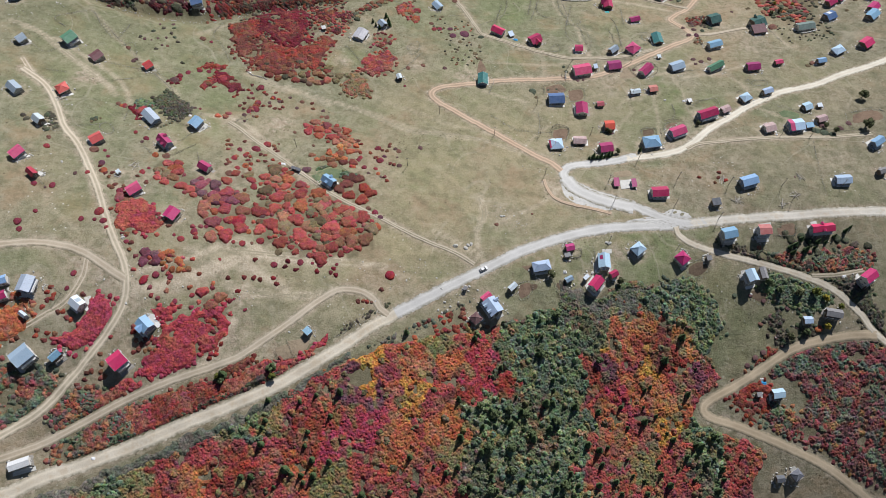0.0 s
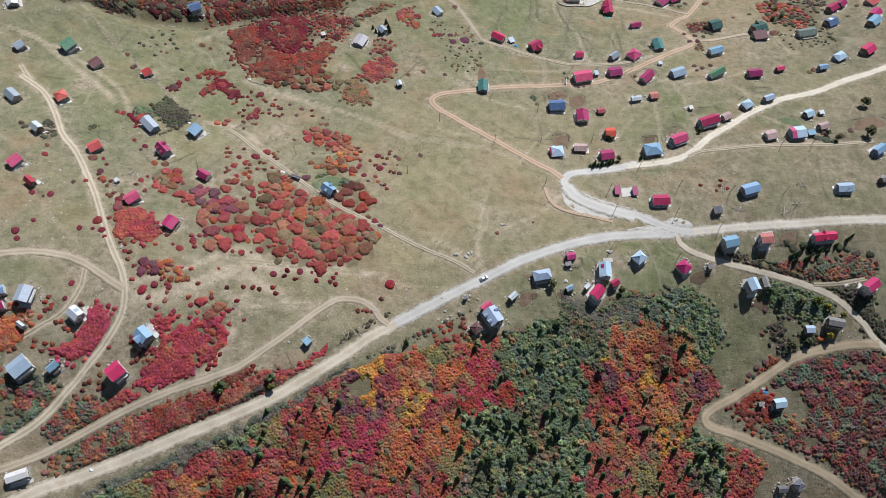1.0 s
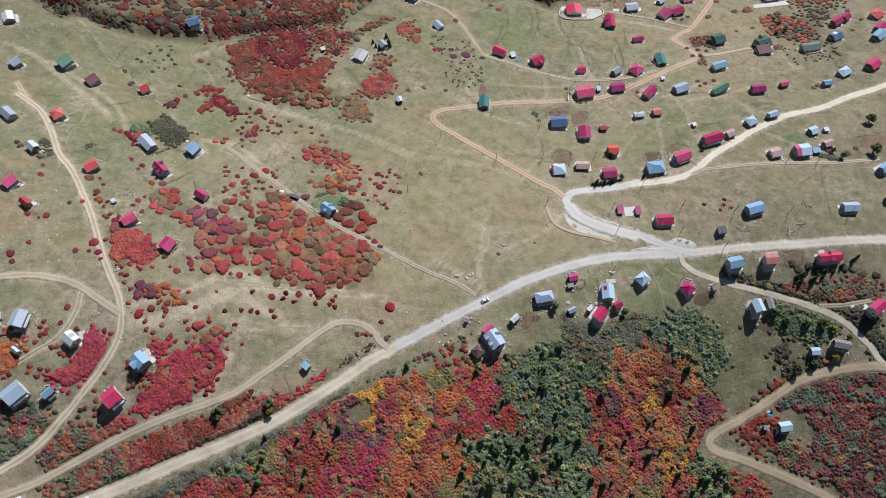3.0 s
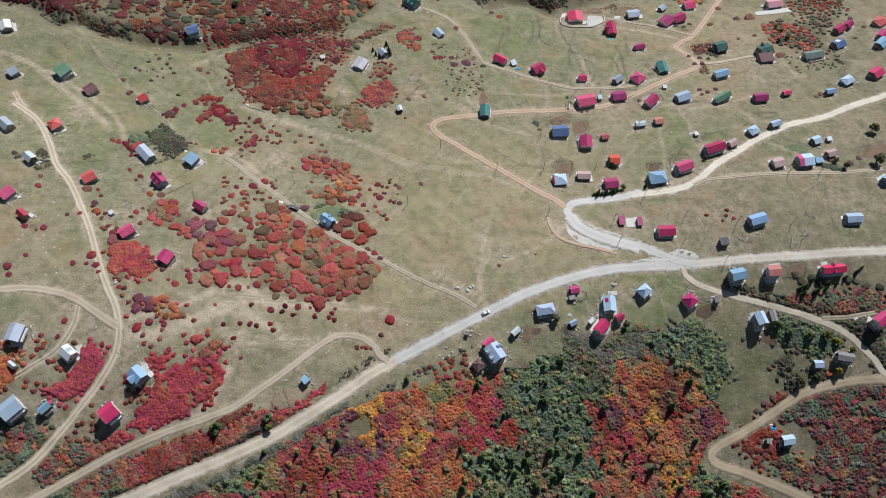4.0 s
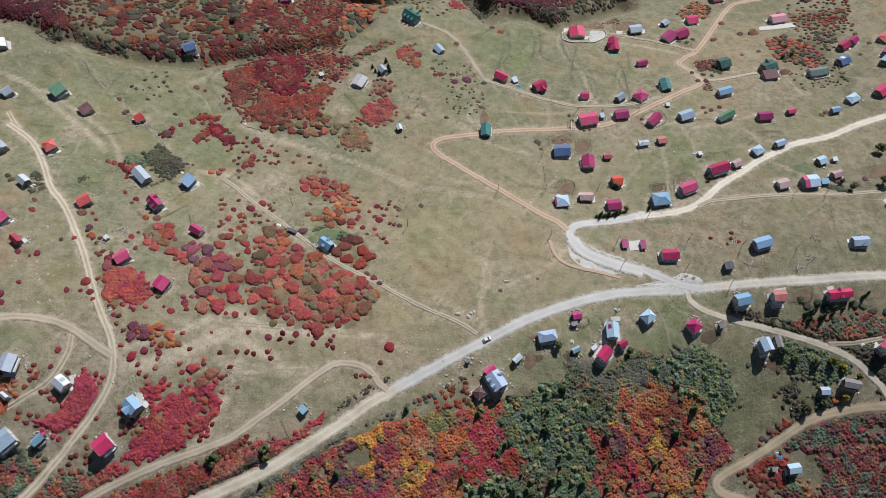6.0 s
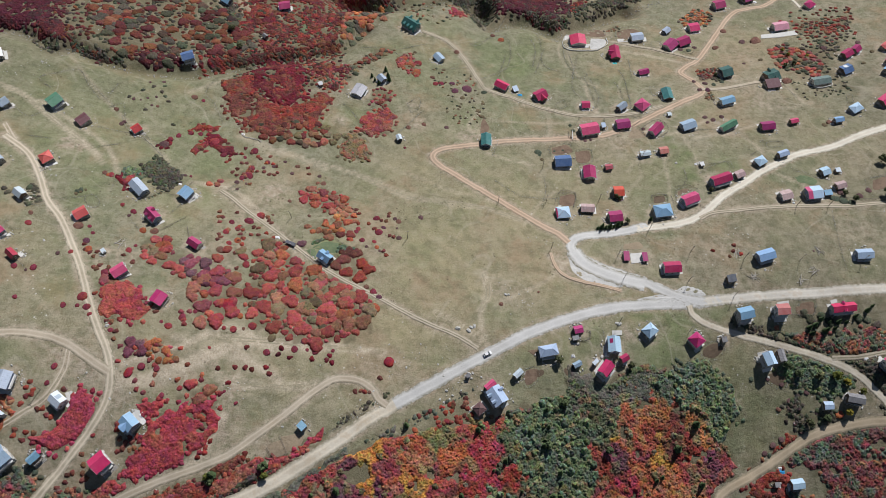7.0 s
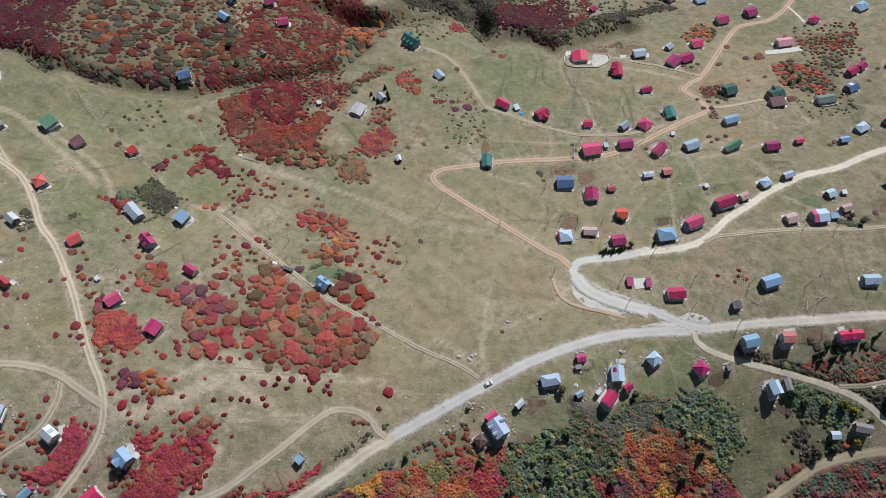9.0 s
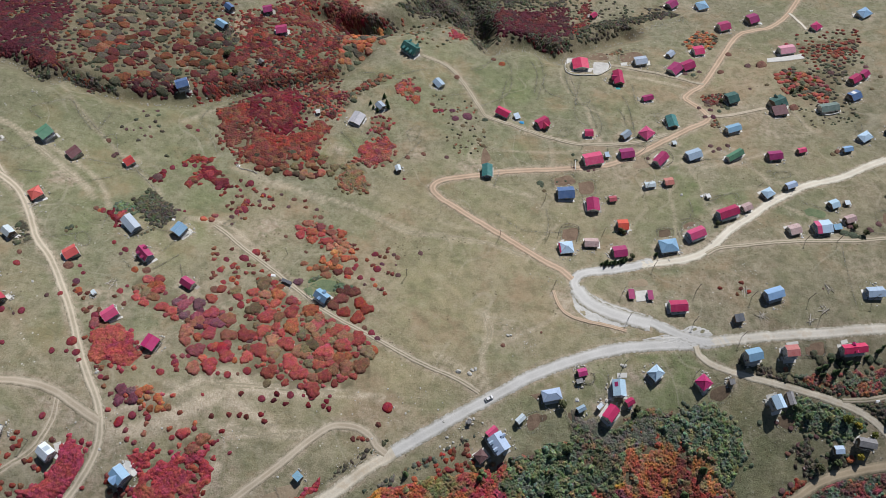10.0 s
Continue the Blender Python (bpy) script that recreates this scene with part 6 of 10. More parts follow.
def leafy_sheet(name, gx, gy, top, tint, full, label, category, step, rough, clumpy, grain, tufts):
    """One sheet of foliage over the land: heights and colours on a grid, ragged at the rim, rough with leaves."""
    nx = len(gx)
    clump = rng.uniform(0, 1, top.shape)
    for axis in (0, 1):
        clump = clump + np.roll(clump, 1, axis) + 0.5 * np.roll(clump, 2, axis)
    clump = (clump - clump.mean()) / clump.std()
    top = top * np.clip(1 + clumpy * clump, 0.3, 1.6)
    some = full[:-1, :-1] | full[1:, :-1] | full[:-1, 1:] | full[1:, 1:]
    px, py = np.meshgrid(gx, gy)
    wild = rng.uniform(-1, 1, top.shape)
    px, py = px + rng.uniform(-0.3, 0.3, top.shape) * step, py + rng.uniform(-0.3, 0.3, top.shape) * step
    pz = height(px, py) + np.where(full, 0.12 + np.maximum(top + rough * wild + tufts * soft_noise(top.shape, 1), 0.05), -0.06)
    # the rim takes the colour of the shrub beside it
    for _ in range(2):
        bare = tint.sum(2) == 0
        for axis, way in ((0, 1), (0, -1), (1, 1), (1, -1)):
            near = np.roll(tint, way, axis)
            m = bare & (near.sum(2) > 0)
            tint[m] = near[m]
            bare &= ~m
    j, i = np.nonzero(some)
    a = j * nx + i
    faces = np.column_stack([a, a + 1, a + nx + 1, a + nx])
    used, faces = np.unique(faces, return_inverse=True)
    faces = faces.reshape(-1, 4)
    verts = np.column_stack([px.ravel(), py.ravel(), pz.ravel()])[used]
    shade = tint.reshape(-1, 3)[used] * (1 + grain * rng.normal(size=(len(used), 1))).clip(0.4, 1.8)
    me = quads(name, verts, faces)
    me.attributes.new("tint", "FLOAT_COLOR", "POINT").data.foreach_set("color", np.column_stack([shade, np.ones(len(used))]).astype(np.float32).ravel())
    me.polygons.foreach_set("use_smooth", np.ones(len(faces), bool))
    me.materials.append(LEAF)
    tagged(new(name, me), label, category, kind="stuff")


def tints_from(palette, x, y, scale=0.085, jitter=0.10, loose=0.17):
    """Neighbouring shrubs share a colour; no two are quite alike."""
    colours = PALETTES[palette]
    f = np.array([noise.noise((a * scale, b * scale, 5.3)) for a, b in zip(x, y)]) * 0.9 + rng.normal(size=len(x)) * loose + 0.5
    pick = (np.clip(f, 0, 0.999) * len(colours)).astype(int)
    return colours[pick] * (1 + rng.normal(size=(len(x), 1)) * jitter).clip(0.6, 1.4)


MATS = ("crimsonpink", "maroon", "crimsondark", "scarlet", "brush")
ROUGH = ("forest", "greenred", "green", "greenwood", "darkolive")


def value_noise(gx, gy, size):
    """Smooth random hills about size metres wide over a grid, from 0 to 1."""
    u, v = (gx - gx[0]) / size, (gy - gy[0]) / size
    a = rng.uniform(size=(int(v[-1]) + 3, int(u[-1]) + 3))
    i, j = u.astype(int), v.astype(int)
    fu, fv = ((f * f * (3 - 2 * f)) for f in (u - i, v - j))
    i, j, fu, fv = i[None, :], j[:, None], fu[None, :], fv[:, None]
    return (a[j, i] * (1 - fu) + a[j, i + 1] * fu) * (1 - fv) + (a[j + 1, i] * (1 - fu) + a[j + 1, i + 1] * fu) * fv


def carpet(name, polygon, px, py, tints, label, category="shrubs", tall=0.75, gaps=0.0, step=0.36, tufts=0.13, hues=0.10, dome=0.4, fringe=3.0):
    """Close-grown low scrub: patches of one colour each, grown together, with creases between and some openings."""
    p = np.array(polygon)
    gx, gy = np.arange(p[:, 0].min() - 3, p[:, 0].max() + 3, step), np.arange(p[:, 1].min() - 3, p[:, 1].max() + 3, step)
    x, y = np.meshgrid(gx, gy)
    wx = x + fringe * (value_noise(gx, gy, 5.0) - 0.5) + 1.6 * (value_noise(gx, gy, 1.7) - 0.5)
    wy = y + fringe * (value_noise(gx, gy, 5.0) - 0.5) + 1.6 * (value_noise(gx, gy, 1.7) - 0.5)
    full = inside(wx, wy, polygon)
    if gaps:
        open_ground = 0.6 * value_noise(gx, gy, 6.0) + 0.4 * value_noise(gx, gy, 2.2)
        full &= open_ground > np.quantile(open_ground, gaps)
    for line, wide in ROAD_LINES:
        full &= near_many(x, y, line[::2].tolist(), 8) > wide / 2 + 0.5
    for cx, cy, cr in HOUSE_SPOTS:
        full &= np.hypot(wx - cx, wy - cy) > cr * 0.95
    for hole in HOLES:
        full &= ~inside(wx, wy, hole)
    if not full.any():
        return
    first, second, which = np.full(x.shape, 1e9), np.full(x.shape, 1e9), np.zeros(x.shape, int)
    size = np.sqrt((gx[-1] - gx[0]) * (gy[-1] - gy[0]) / max(len(px), 1)) * rng.uniform(0.75, 1.35, len(px))
    reach = 3.2 * size.max()
    for k in range(len(px)):
        i0, i1 = np.searchsorted(gx, (px[k] - reach, px[k] + reach))
        j0, j1 = np.searchsorted(gy, (py[k] - reach, py[k] + reach))
        d = np.hypot(wx[j0:j1, i0:i1] - px[k], wy[j0:j1, i0:i1] - py[k]) / size[k]
        a, b, c = first[j0:j1, i0:i1], second[j0:j1, i0:i1], which[j0:j1, i0:i1]
        m = d < a
        b[:] = np.where(m, a, np.minimum(b, d))
        a[m], c[m] = d[m], k
    crease = np.clip((second - first) / 0.45, 0, 1) ** 0.6
    rim = full.astype(float)
    for _ in range(3):
        rim = np.minimum.reduce([rim] + [0.72 * np.roll(rim, way, axis) + 0.28 * rim for axis in (0, 1) for way in (1, -1)])
    top = tall * (1 - dome + dome * crease) * (0.65 + 0.7 * value_noise(gx, gy, 4.0)) * (0.35 + 0.65 * rim) * full
    tint = tints[which] * (1 + 0.12 * (value_noise(gx, gy, 2.5) - 0.5))[..., None]
    for _ in range(2):
        tint = (tint + np.roll(tint, 1, 0) + np.roll(tint, 1, 1) + np.roll(tint, -1, 0) + np.roll(tint, -1, 1)) / 5
    swing = np.stack([value_noise(gx, gy, 0.9), value_noise(gx, gy, 1.1), value_noise(gx, gy, 1.6)], 2) - 0.5
    tint = tint * (1 + 4.0 * hues * swing) * (1 + 1.4 * hues * soft_noise(top.shape, 1)).clip(0.5, 1.6)[..., None] * full[..., None]
    leafy_sheet(name, gx, gy, np.maximum(top, 0.08) * full, tint, full, label, category, step, 0.06, 0.06, 0.12, tufts)


def patch_points(polygon, size):
    p = np.array(polygon)
    n = int(np.prod(np.ptp(p, axis=0) + 6) / (size * size)) + 3
    return rng.uniform(p[:, 0].min() - 3, p[:, 0].max() + 3, n), rng.uniform(p[:, 1].min() - 3, p[:, 1].max() + 3, n)


def thicket(polygon, palette, rmin, rmax, cover, label):
    """A thicket: a close low mat, rough mixed scrub, or rounded cushions side by side."""
    if cover > 0.2:
        SHRUB_AREAS.append((polygon, 0.9 if np.mean(polygon, axis=0)[1] > 330 else 0.8 if cover > 0.6 else 0.5))
    cx, cy = np.mean(polygon, axis=0)
    meadow = -168 < cx < -25 and 122 < cy < 262
    mat, rough = cover >= 0.8 and (palette in MATS or not meadow and palette not in ROUGH), palette in ROUGH and cover > 0.6
    far = cy > 330
    if mat or rough:
        px, py = patch_points(polygon, 2.4 if mat else 2.8)
        tints = tints_from(palette, px, py, jitter=0.13 if mat else 0.18, loose=(0.16 if palette in MATS else 0.3) if mat else 0.5)
        if far and palette in ("rustred", "reds", "orange"):
            odd = rng.uniform(size=len(px)) < 0.6
            tints[odd] = tints_from("dusky", px[odd], py[odd], 0.3, 0.25, 0.5)
            odd = rng.uniform(size=len(px)) < 0.22
            tints[odd] = tints_from("crimsondark", px[odd], py[odd], 0.3, 0.2, 0.4)
        if far and palette == "crimsondark":
            odd = rng.uniform(size=len(px)) < 0.25
            tints[odd] = tints_from("rustred", px[odd], py[odd], 0.3, 0.2, 0.4)
        carpet("shrub_thicket", polygon, px, py, tints, label, gaps=max(0.0, 0.45 * (1.05 - cover)) + (0.05 if rough else 0.0) + (0.26 if far and palette not in MATS else 0.10 if far else 0.0), tall=0.8 if mat else 1.1, tufts=0.12 if mat else 0.2, dome=0.4 if mat else 0.65, hues=(0.045 if palette in MATS else 0.075) if mat else 0.12, fringe=8.0 if far and palette in MATS else 4.5)
        if cover > 0.7 and palette != "brush":
            # single small shrubs stand round the rim
            ring = [(cx + (a - cx) * 1.06 + 1.6 * np.sign(a - cx), cy + (b - cy) * 1.06 + 1.6 * np.sign(b - cy)) for a, b in polygon]
            x, y, r = scatter(ring, 0.4, 0.9, 0.22, 0.9)
            if len(x):
                canopy("rim_shrubs", x, y, r, tints_from(palette, x, y, jitter=0.2, loose=0.42), "small " + label)
        return
    if far and (cover < 0.35 or cx > 0):
        rmin, rmax = rmin * 0.65, rmax * 0.65
    x, y, r = scatter(polygon, rmin, rmax, cover, 0.86 if cover < 0.9 else 0.76)
    if len(x):
        tints = tints_from(palette, x, y, jitter=0.22, loose=0.42)
        if far:
            odd = rng.uniform(size=len(x)) < 0.33
            tints[odd] = tints_from("darkolive", x[odd], y[odd], 0.3, 0.2, 0.4)
        canopy("shrub_thicket", x, y, r, tints, label, blend=1 if far else 0)


thicket(((-96.1, 218.6), (-86.9, 215.7), (-79.9, 208.1), (-71.7, 201.0), (-61.1, 196.2), (-49.0, 191.6), (-39.7, 183.0), (-35.0, 176.5), (-37.3, 166.5), (-46.7, 159.7), (-62.7, 155.6), (-79.1, 159.2), (-87.7, 163.3), (-96.9, 172.2), (-99.7, 181.8), (-96.2, 193.1), (-97.3, 208.4)), "mixed", 1.2, 3.2, 0.82, "dense thicket of red and orange autumn shrubs")
thicket(((-66.8, 195.9), (-54.8, 191.2), (-45.4, 182.7), (-47.4, 170.7), (-52.4, 162.5), (-60.4, 160.5), (-67.0, 171.4), (-69.8, 184.6)), "rustolive", 1.4, 2.6, 0.9, "rust and olive shrubs crowded on the meadow")
thicket(((-125.0, 187.9), (-113.3, 196.7), (-104.4, 192.3), (-99.0, 171.9), (-105.8, 162.2), (-115.8, 160.6), (-121.3, 169.6)), "reds", 1.2, 3.0, 0.75, "dense thicket of red and orange autumn shrubs")
thicket(((-164.4, 177.5), (-158.0, 183.0), (-147.9, 178.7), (-140.0, 169.5), (-143.7, 161.3), (-151.9, 163.4), (-161.7, 166.6)), "scarlet", 1.2, 3.0, 1.0, "scarlet shrub thicket on dry grass")
thicket(((-166.9, 186.0), (-154.3, 183.4), (-146.1, 177.2), (-149.5, 175.2), (-160.2, 176.1), (-165.4, 179.1)), "mixed", 1.2, 2.4, 0.9, "dense thicket of red and orange autumn shrubs")
thicket(((-152.9, 209.7), (-143.8, 214.9), (-138.0, 205.4), (-133.2, 196.4), (-125.4, 189.7), (-128.8, 187.4), (-141.1, 193.7), (-149.8, 198.3)), "mixed", 1.2, 2.4, 0.8, "rust and orange autumn shrubs on the slope")
thicket(((-134.7, 200.2), (-126.8, 201.7), (-115.7, 195.2), (-106.9, 191.2), (-107.9, 182.7), (-119.4, 186.2), (-130.1, 192.8)), "purple", 1.2, 2.6, 1.0, "purple red shrub thicket")
thicket(((-118.1, 206.0), (-108.8, 209.0), (-101.5, 207.9), (-101.9, 202.0), (-111.1, 199.0), (-115.9, 196.3)), "mixed", 1.0, 2.2, 0.5, "dense thicket of red and orange autumn shrubs")
thicket(((-164.5, 130.3), (-155.2, 125.4), (-154.8, 118.0), (-160.3, 109.4), (-168.3, 102.7), (-176.5, 104.0), (-179.2, 107.5), (-171.7, 112.6), (-165.4, 120.1)), "crimsonpink", 1.0, 2.2, 1.1, "crimson shrub belt on the hillside")
thicket(((-118.7, 125.8), (-104.5, 127.8), (-103.3, 115.1), (-108.1, 104.9), (-120.8, 97.2), (-132.5, 92.1), (-141.6, 92.4), (-139.2, 99.1), (-133.3, 106.5), (-132.1, 113.9), (-125.3, 119.1)), "scarlet", 0.6, 1.5, 0.8, "scarlet shrub thicket above the lower road")
thicket(((-136.8, 124.9), (-126.1, 126.7), (-128.9, 118.5), (-134.5, 117.5)), "scarlet", 1.0, 2.0, 0.9, "dense thicket of red and orange autumn shrubs")
thicket(((-115.8, 133.8), (-104.4, 131.8), (-103.2, 125.2), (-116.0, 124.6)), "reds", 1.0, 2.4, 0.7, "dense thicket of red and orange autumn shrubs")
thicket(((-169.6, 82.1), (-156.1, 85.9), (-141.9, 90.7), (-139.5, 89.6), (-146.3, 83.7), (-157.6, 78.8), (-167.0, 77.6), (-172.8, 79.7)), "reds", 1.0, 2.2, 0.9, "dense thicket of red and orange autumn shrubs")
thicket(((-177.7, 74.9), (-167.0, 77.6), (-155.2, 78.9), (-166.2, 71.8), (-177.0, 68.2)), "greenred", 1.0, 2.4, 0.9, "dense thicket of red and orange autumn shrubs")
thicket(((-134.1, 82.7), (-115.2, 88.2), (-94.0, 97.5), (-81.9, 101.6), (-69.5, 105.0), (-64.3, 103.4), (-81.4, 93.0), (-100.4, 83.0), (-121.4, 75.4), (-135.1, 67.6), (-156.1, 64.0), (-150.0, 73.2)), "reds", 1.0, 2.4, 0.85, "dense thicket of red and orange autumn shrubs")
thicket(((-72.1, 104.9), (-59.8, 113.0), (-55.2, 115.0), (-55.9, 112.4), (-67.0, 104.4)), "scarlet", 1.0, 1.8, 1.0, "scarlet shrubs on the road bank")
thicket(((-193.5, 97.3), (-184.4, 95.4), (-171.6, 90.1), (-176.4, 81.9), (-186.1, 72.8), (-197.6, 67.4), (-201.4, 94.5)), "greenred", 1.2, 2.8, 0.85, "green and red shrubs on the hillside")
thicket(((-197.9, 126.1), (-191.7, 123.9), (-188.6, 119.0), (-192.9, 110.3), (-206.4, 101.1), (-210.3, 122.6)), "orange", 1.2, 2.4, 0.8, "dense thicket of red and orange autumn shrubs")
thicket(((-150.2, 148.2), (-144.7, 152.6), (-138.4, 152.9), (-138.1, 146.7), (-143.3, 145.1)), "purple", 1.0, 2.2, 1.0, "dense thicket of red and orange autumn shrubs")
thicket(((-138.4, 152.9), (-132.1, 152.7), (-122.2, 145.0), (-127.8, 141.8), (-135.4, 144.7)), "orange", 0.8, 1.6, 0.8, "dense thicket of red and orange autumn shrubs")
thicket(((-83.4, 250.7), (-77.2, 256.8), (-67.4, 255.3), (-56.7, 251.5), (-53.5, 244.1), (-62.5, 239.0), (-73.8, 242.5)), "reds", 1.0, 2.2, 0.86, "dense thicket of red and orange autumn shrubs")
thicket(((-62.7, 241.2), (-51.9, 244.2), (-48.6, 231.0), (-58.3, 227.8)), "orange", 1.0, 2.0, 0.8, "dense thicket of red and orange autumn shrubs")
thicket(((-75.1, 227.4), (-68.0, 232.1), (-52.2, 228.8), (-57.9, 223.6), (-69.7, 221.1)), "orange", 0.8, 1.6, 0.5, "dense thicket of red and orange autumn shrubs")
thicket(((-94.0, 223.2), (-86.3, 221.1), (-73.3, 213.9), (-77.3, 210.4), (-86.9, 215.7)), "purple", 1.0, 2.0, 0.8, "dull purple shrubs beside a track")
thicket(((-59.1, 205.9), (-49.4, 214.4), (-41.3, 207.0), (-36.1, 195.9), (-43.3, 192.8), (-53.8, 196.7)), "rustred", 1.2, 2.8, 0.9, "dense thicket of red and orange autumn shrubs")
thicket(((-67.2, 225.6), (-52.0, 226.8), (-50.0, 220.7), (-63.6, 219.8)), "rustred", 1.0, 2.0, 0.7, "dense thicket of red and orange autumn shrubs")
thicket(((-122.6, 353.2), (-116.3, 366.0), (-98.0, 368.5), (-89.1, 347.3), (-86.2, 331.1), (-95.4, 324.9), (-113.3, 328.3), (-121.9, 338.3)), "crimsondark", 1.2, 2.2, 1.15, "deep crimson shrub thicket")
thicket(((-120.6, 309.0), (-79.6, 308.6), (-65.2, 302.5), (-77.5, 288.8), (-107.7, 290.4)), "dusky", 0.8, 2.0, 0.5, "scattered dusky shrubs on rough grass")
thicket(((-139.3, 338.4), (-123.5, 349.1), (-116.7, 327.7), (-98.5, 321.9), (-86.6, 325.5), (-86.4, 307.8), (-98.8, 298.7), (-119.0, 299.0), (-133.4, 315.0)), "rustred", 1.2, 2.8, 0.9, "dense thicket of red and orange autumn shrubs")
thicket(((-90.9, 362.4), (-78.2, 366.2), (-62.8, 361.5), (-64.8, 348.7), (-68.3, 338.3), (-77.4, 340.0), (-83.7, 347.9)), "reds", 1.2, 2.8, 0.95, "dense thicket of red and orange autumn shrubs")
thicket(((-88.3, 325.3), (-79.0, 337.2), (-71.3, 332.3), (-75.5, 319.2), (-79.1, 303.5), (-85.8, 302.8)), "rustred", 1.2, 2.6, 1.0, "dense thicket of red and orange autumn shrubs")
thicket(((-80.8, 303.3), (-65.6, 307.2), (-64.5, 294.9), (-77.5, 288.8), (-91.3, 292.3), (-98.6, 296.4)), "rustolive", 1.0, 2.2, 0.6, "dense thicket of red and orange autumn shrubs")
thicket(((-52.3, 315.9), (-38.5, 324.9), (-31.7, 317.3), (-32.3, 305.2), (-42.6, 301.4), (-51.6, 305.8)), "reds", 1.2, 2.6, 0.95, "dense thicket of red and orange autumn shrubs")
thicket(((-46.6, 340.4), (-39.5, 344.1), (-33.6, 335.9), (-38.5, 324.9), (-46.0, 329.5)), "reds", 1.2, 2.4, 0.8, "dense thicket of red and orange autumn shrubs")
thicket(((-61.6, 300.2), (-51.4, 303.5), (-47.5, 296.1), (-43.4, 286.6), (-46.3, 279.0), (-61.6, 280.4)), "rustolive", 1.2, 2.4, 0.8, "brown and olive shrubs")
thicket(((-166.0, 262.1), (-159.9, 267.7), (-147.2, 258.3), (-148.7, 248.6), (-156.4, 247.5), (-162.3, 253.4)), "darkolive", 1.0, 2.2, 0.9, "dark grey green shrub thicket")
thicket(((-172.6, 253.9), (-167.3, 255.8), (-169.4, 247.6), (-173.4, 246.8)), "reds", 1.0, 2.0, 0.9, "dense thicket of red and orange autumn shrubs")
thicket(((-248.2, 367.9), (-240.3, 373.1), (-232.3, 365.5), (-233.7, 355.6), (-246.5, 356.7), (-250.9, 361.6)), "maroon", 1.2, 2.4, 1.1, "deep crimson shrub thicket")
thicket(((-285.1, 414.2), (-256.8, 440.8), (-243.5, 414.5), (-239.1, 387.9), (-241.0, 374.9), (-253.9, 363.5), (-268.4, 363.0), (-286.1, 366.7), (-299.8, 410.2)), "maroon", 1.2, 2.6, 0.95, "dense thicket of red and orange autumn shrubs")
thicket(((-234.1, 357.6), (-222.1, 365.0), (-218.3, 361.4), (-226.7, 354.3), (-216.6, 349.9), (-200.9, 345.5), (-213.3, 343.3), (-229.5, 352.0)), "dusky", 1.2, 2.4, 0.9, "dense thicket of red and orange autumn shrubs")
thicket(((-220.4, 385.8), (-211.6, 392.9), (-197.4, 388.5), (-195.7, 374.7), (-205.4, 364.4), (-216.0, 370.0)), "rustred", 1.2, 2.8, 0.75, "dense thicket of red and orange autumn shrubs")
thicket(((-246.5, 423.8), (-178.8, 457.8), (-162.0, 410.2), (-166.1, 379.3), (-170.7, 349.1), (-194.8, 346.6), (-211.5, 358.3), (-226.0, 387.7)), "dusky", 1.0, 2.8, 0.42, "scattered rust red shrubs on the slope")
thicket(((-198.4, 353.1), (-172.6, 363.5), (-164.4, 351.9), (-182.9, 345.7)), "maroon", 1.2, 2.6, 0.8, "dense thicket of red and orange autumn shrubs")
thicket(((-165.3, 409.2), (-150.5, 416.1), (-137.8, 396.6), (-123.7, 375.9), (-139.5, 363.8), (-158.1, 364.7), (-167.1, 376.2)), "dusky", 1.2, 2.8, 0.75, "dense thicket of red and orange autumn shrubs")
thicket(((-157.1, 359.6), (-140.3, 370.4), (-139.4, 357.0), (-154.9, 347.6)), "rustred", 1.2, 2.4, 0.9, "dense thicket of red and orange autumn shrubs")
thicket(((-141.2, 437.4), (-79.1, 480.6), (-60.8, 456.4), (-72.6, 411.6), (-74.4, 381.5), (-112.8, 371.2), (-127.2, 375.5), (-137.8, 396.6)), "rustred", 1.2, 2.8, 0.8, "dense thicket of red and orange autumn shrubs")
thicket(((-70.1, 423.9), (-57.1, 446.6), (-40.7, 451.6), (-40.4, 420.3), (-53.5, 408.5), (-67.5, 388.0), (-71.7, 400.2)), "orange", 1.2, 2.4, 0.7, "dense thicket of red and orange autumn shrubs")
thicket(((-77.8, 466.3), (-60.8, 456.4), (-36.6, 454.5), (-40.7, 447.7), (-61.1, 447.3), (-77.3, 449.1)), "rustred", 1.2, 2.6, 0.8, "dense thicket of red and orange autumn shrubs")
thicket(((36.2, 477.6), (57.9, 475.8), (93.9, 483.1), (95.1, 456.3), (82.2, 431.0), (64.4, 443.3), (43.4, 446.3)), "maroon", 1.2, 2.6, 1.0, "dark crimson shrubs on the gully side")
thicket(((-20.2, 481.3), (32.7, 502.5), (96.5, 506.9), (93.9, 483.1), (49.3, 478.5), (31.7, 470.5), (5.7, 465.8), (-24.3, 470.3)), "darkolive", 1.4, 3.0, 0.9, "dark shrubs on the far gully side")
thicket(((5.5, 442.7), (13.7, 439.5), (15.6, 432.5), (5.4, 431.8)), "scarlet", 1.0, 1.8, 0.9, "dense thicket of red and orange autumn shrubs")
thicket(((104.6, 480.1), (112.9, 492.4), (111.9, 468.7), (103.0, 450.3), (96.5, 449.6)), "rustred", 1.0, 2.0, 0.8, "dense thicket of red and orange autumn shrubs")
thicket(((228.3, 397.0), (244.1, 403.1), (254.4, 393.9), (258.9, 379.1), (251.2, 362.8), (237.8, 367.2), (229.1, 375.1)), "mixed", 1.0, 2.6, 0.75, "dense thicket of red and orange autumn shrubs")
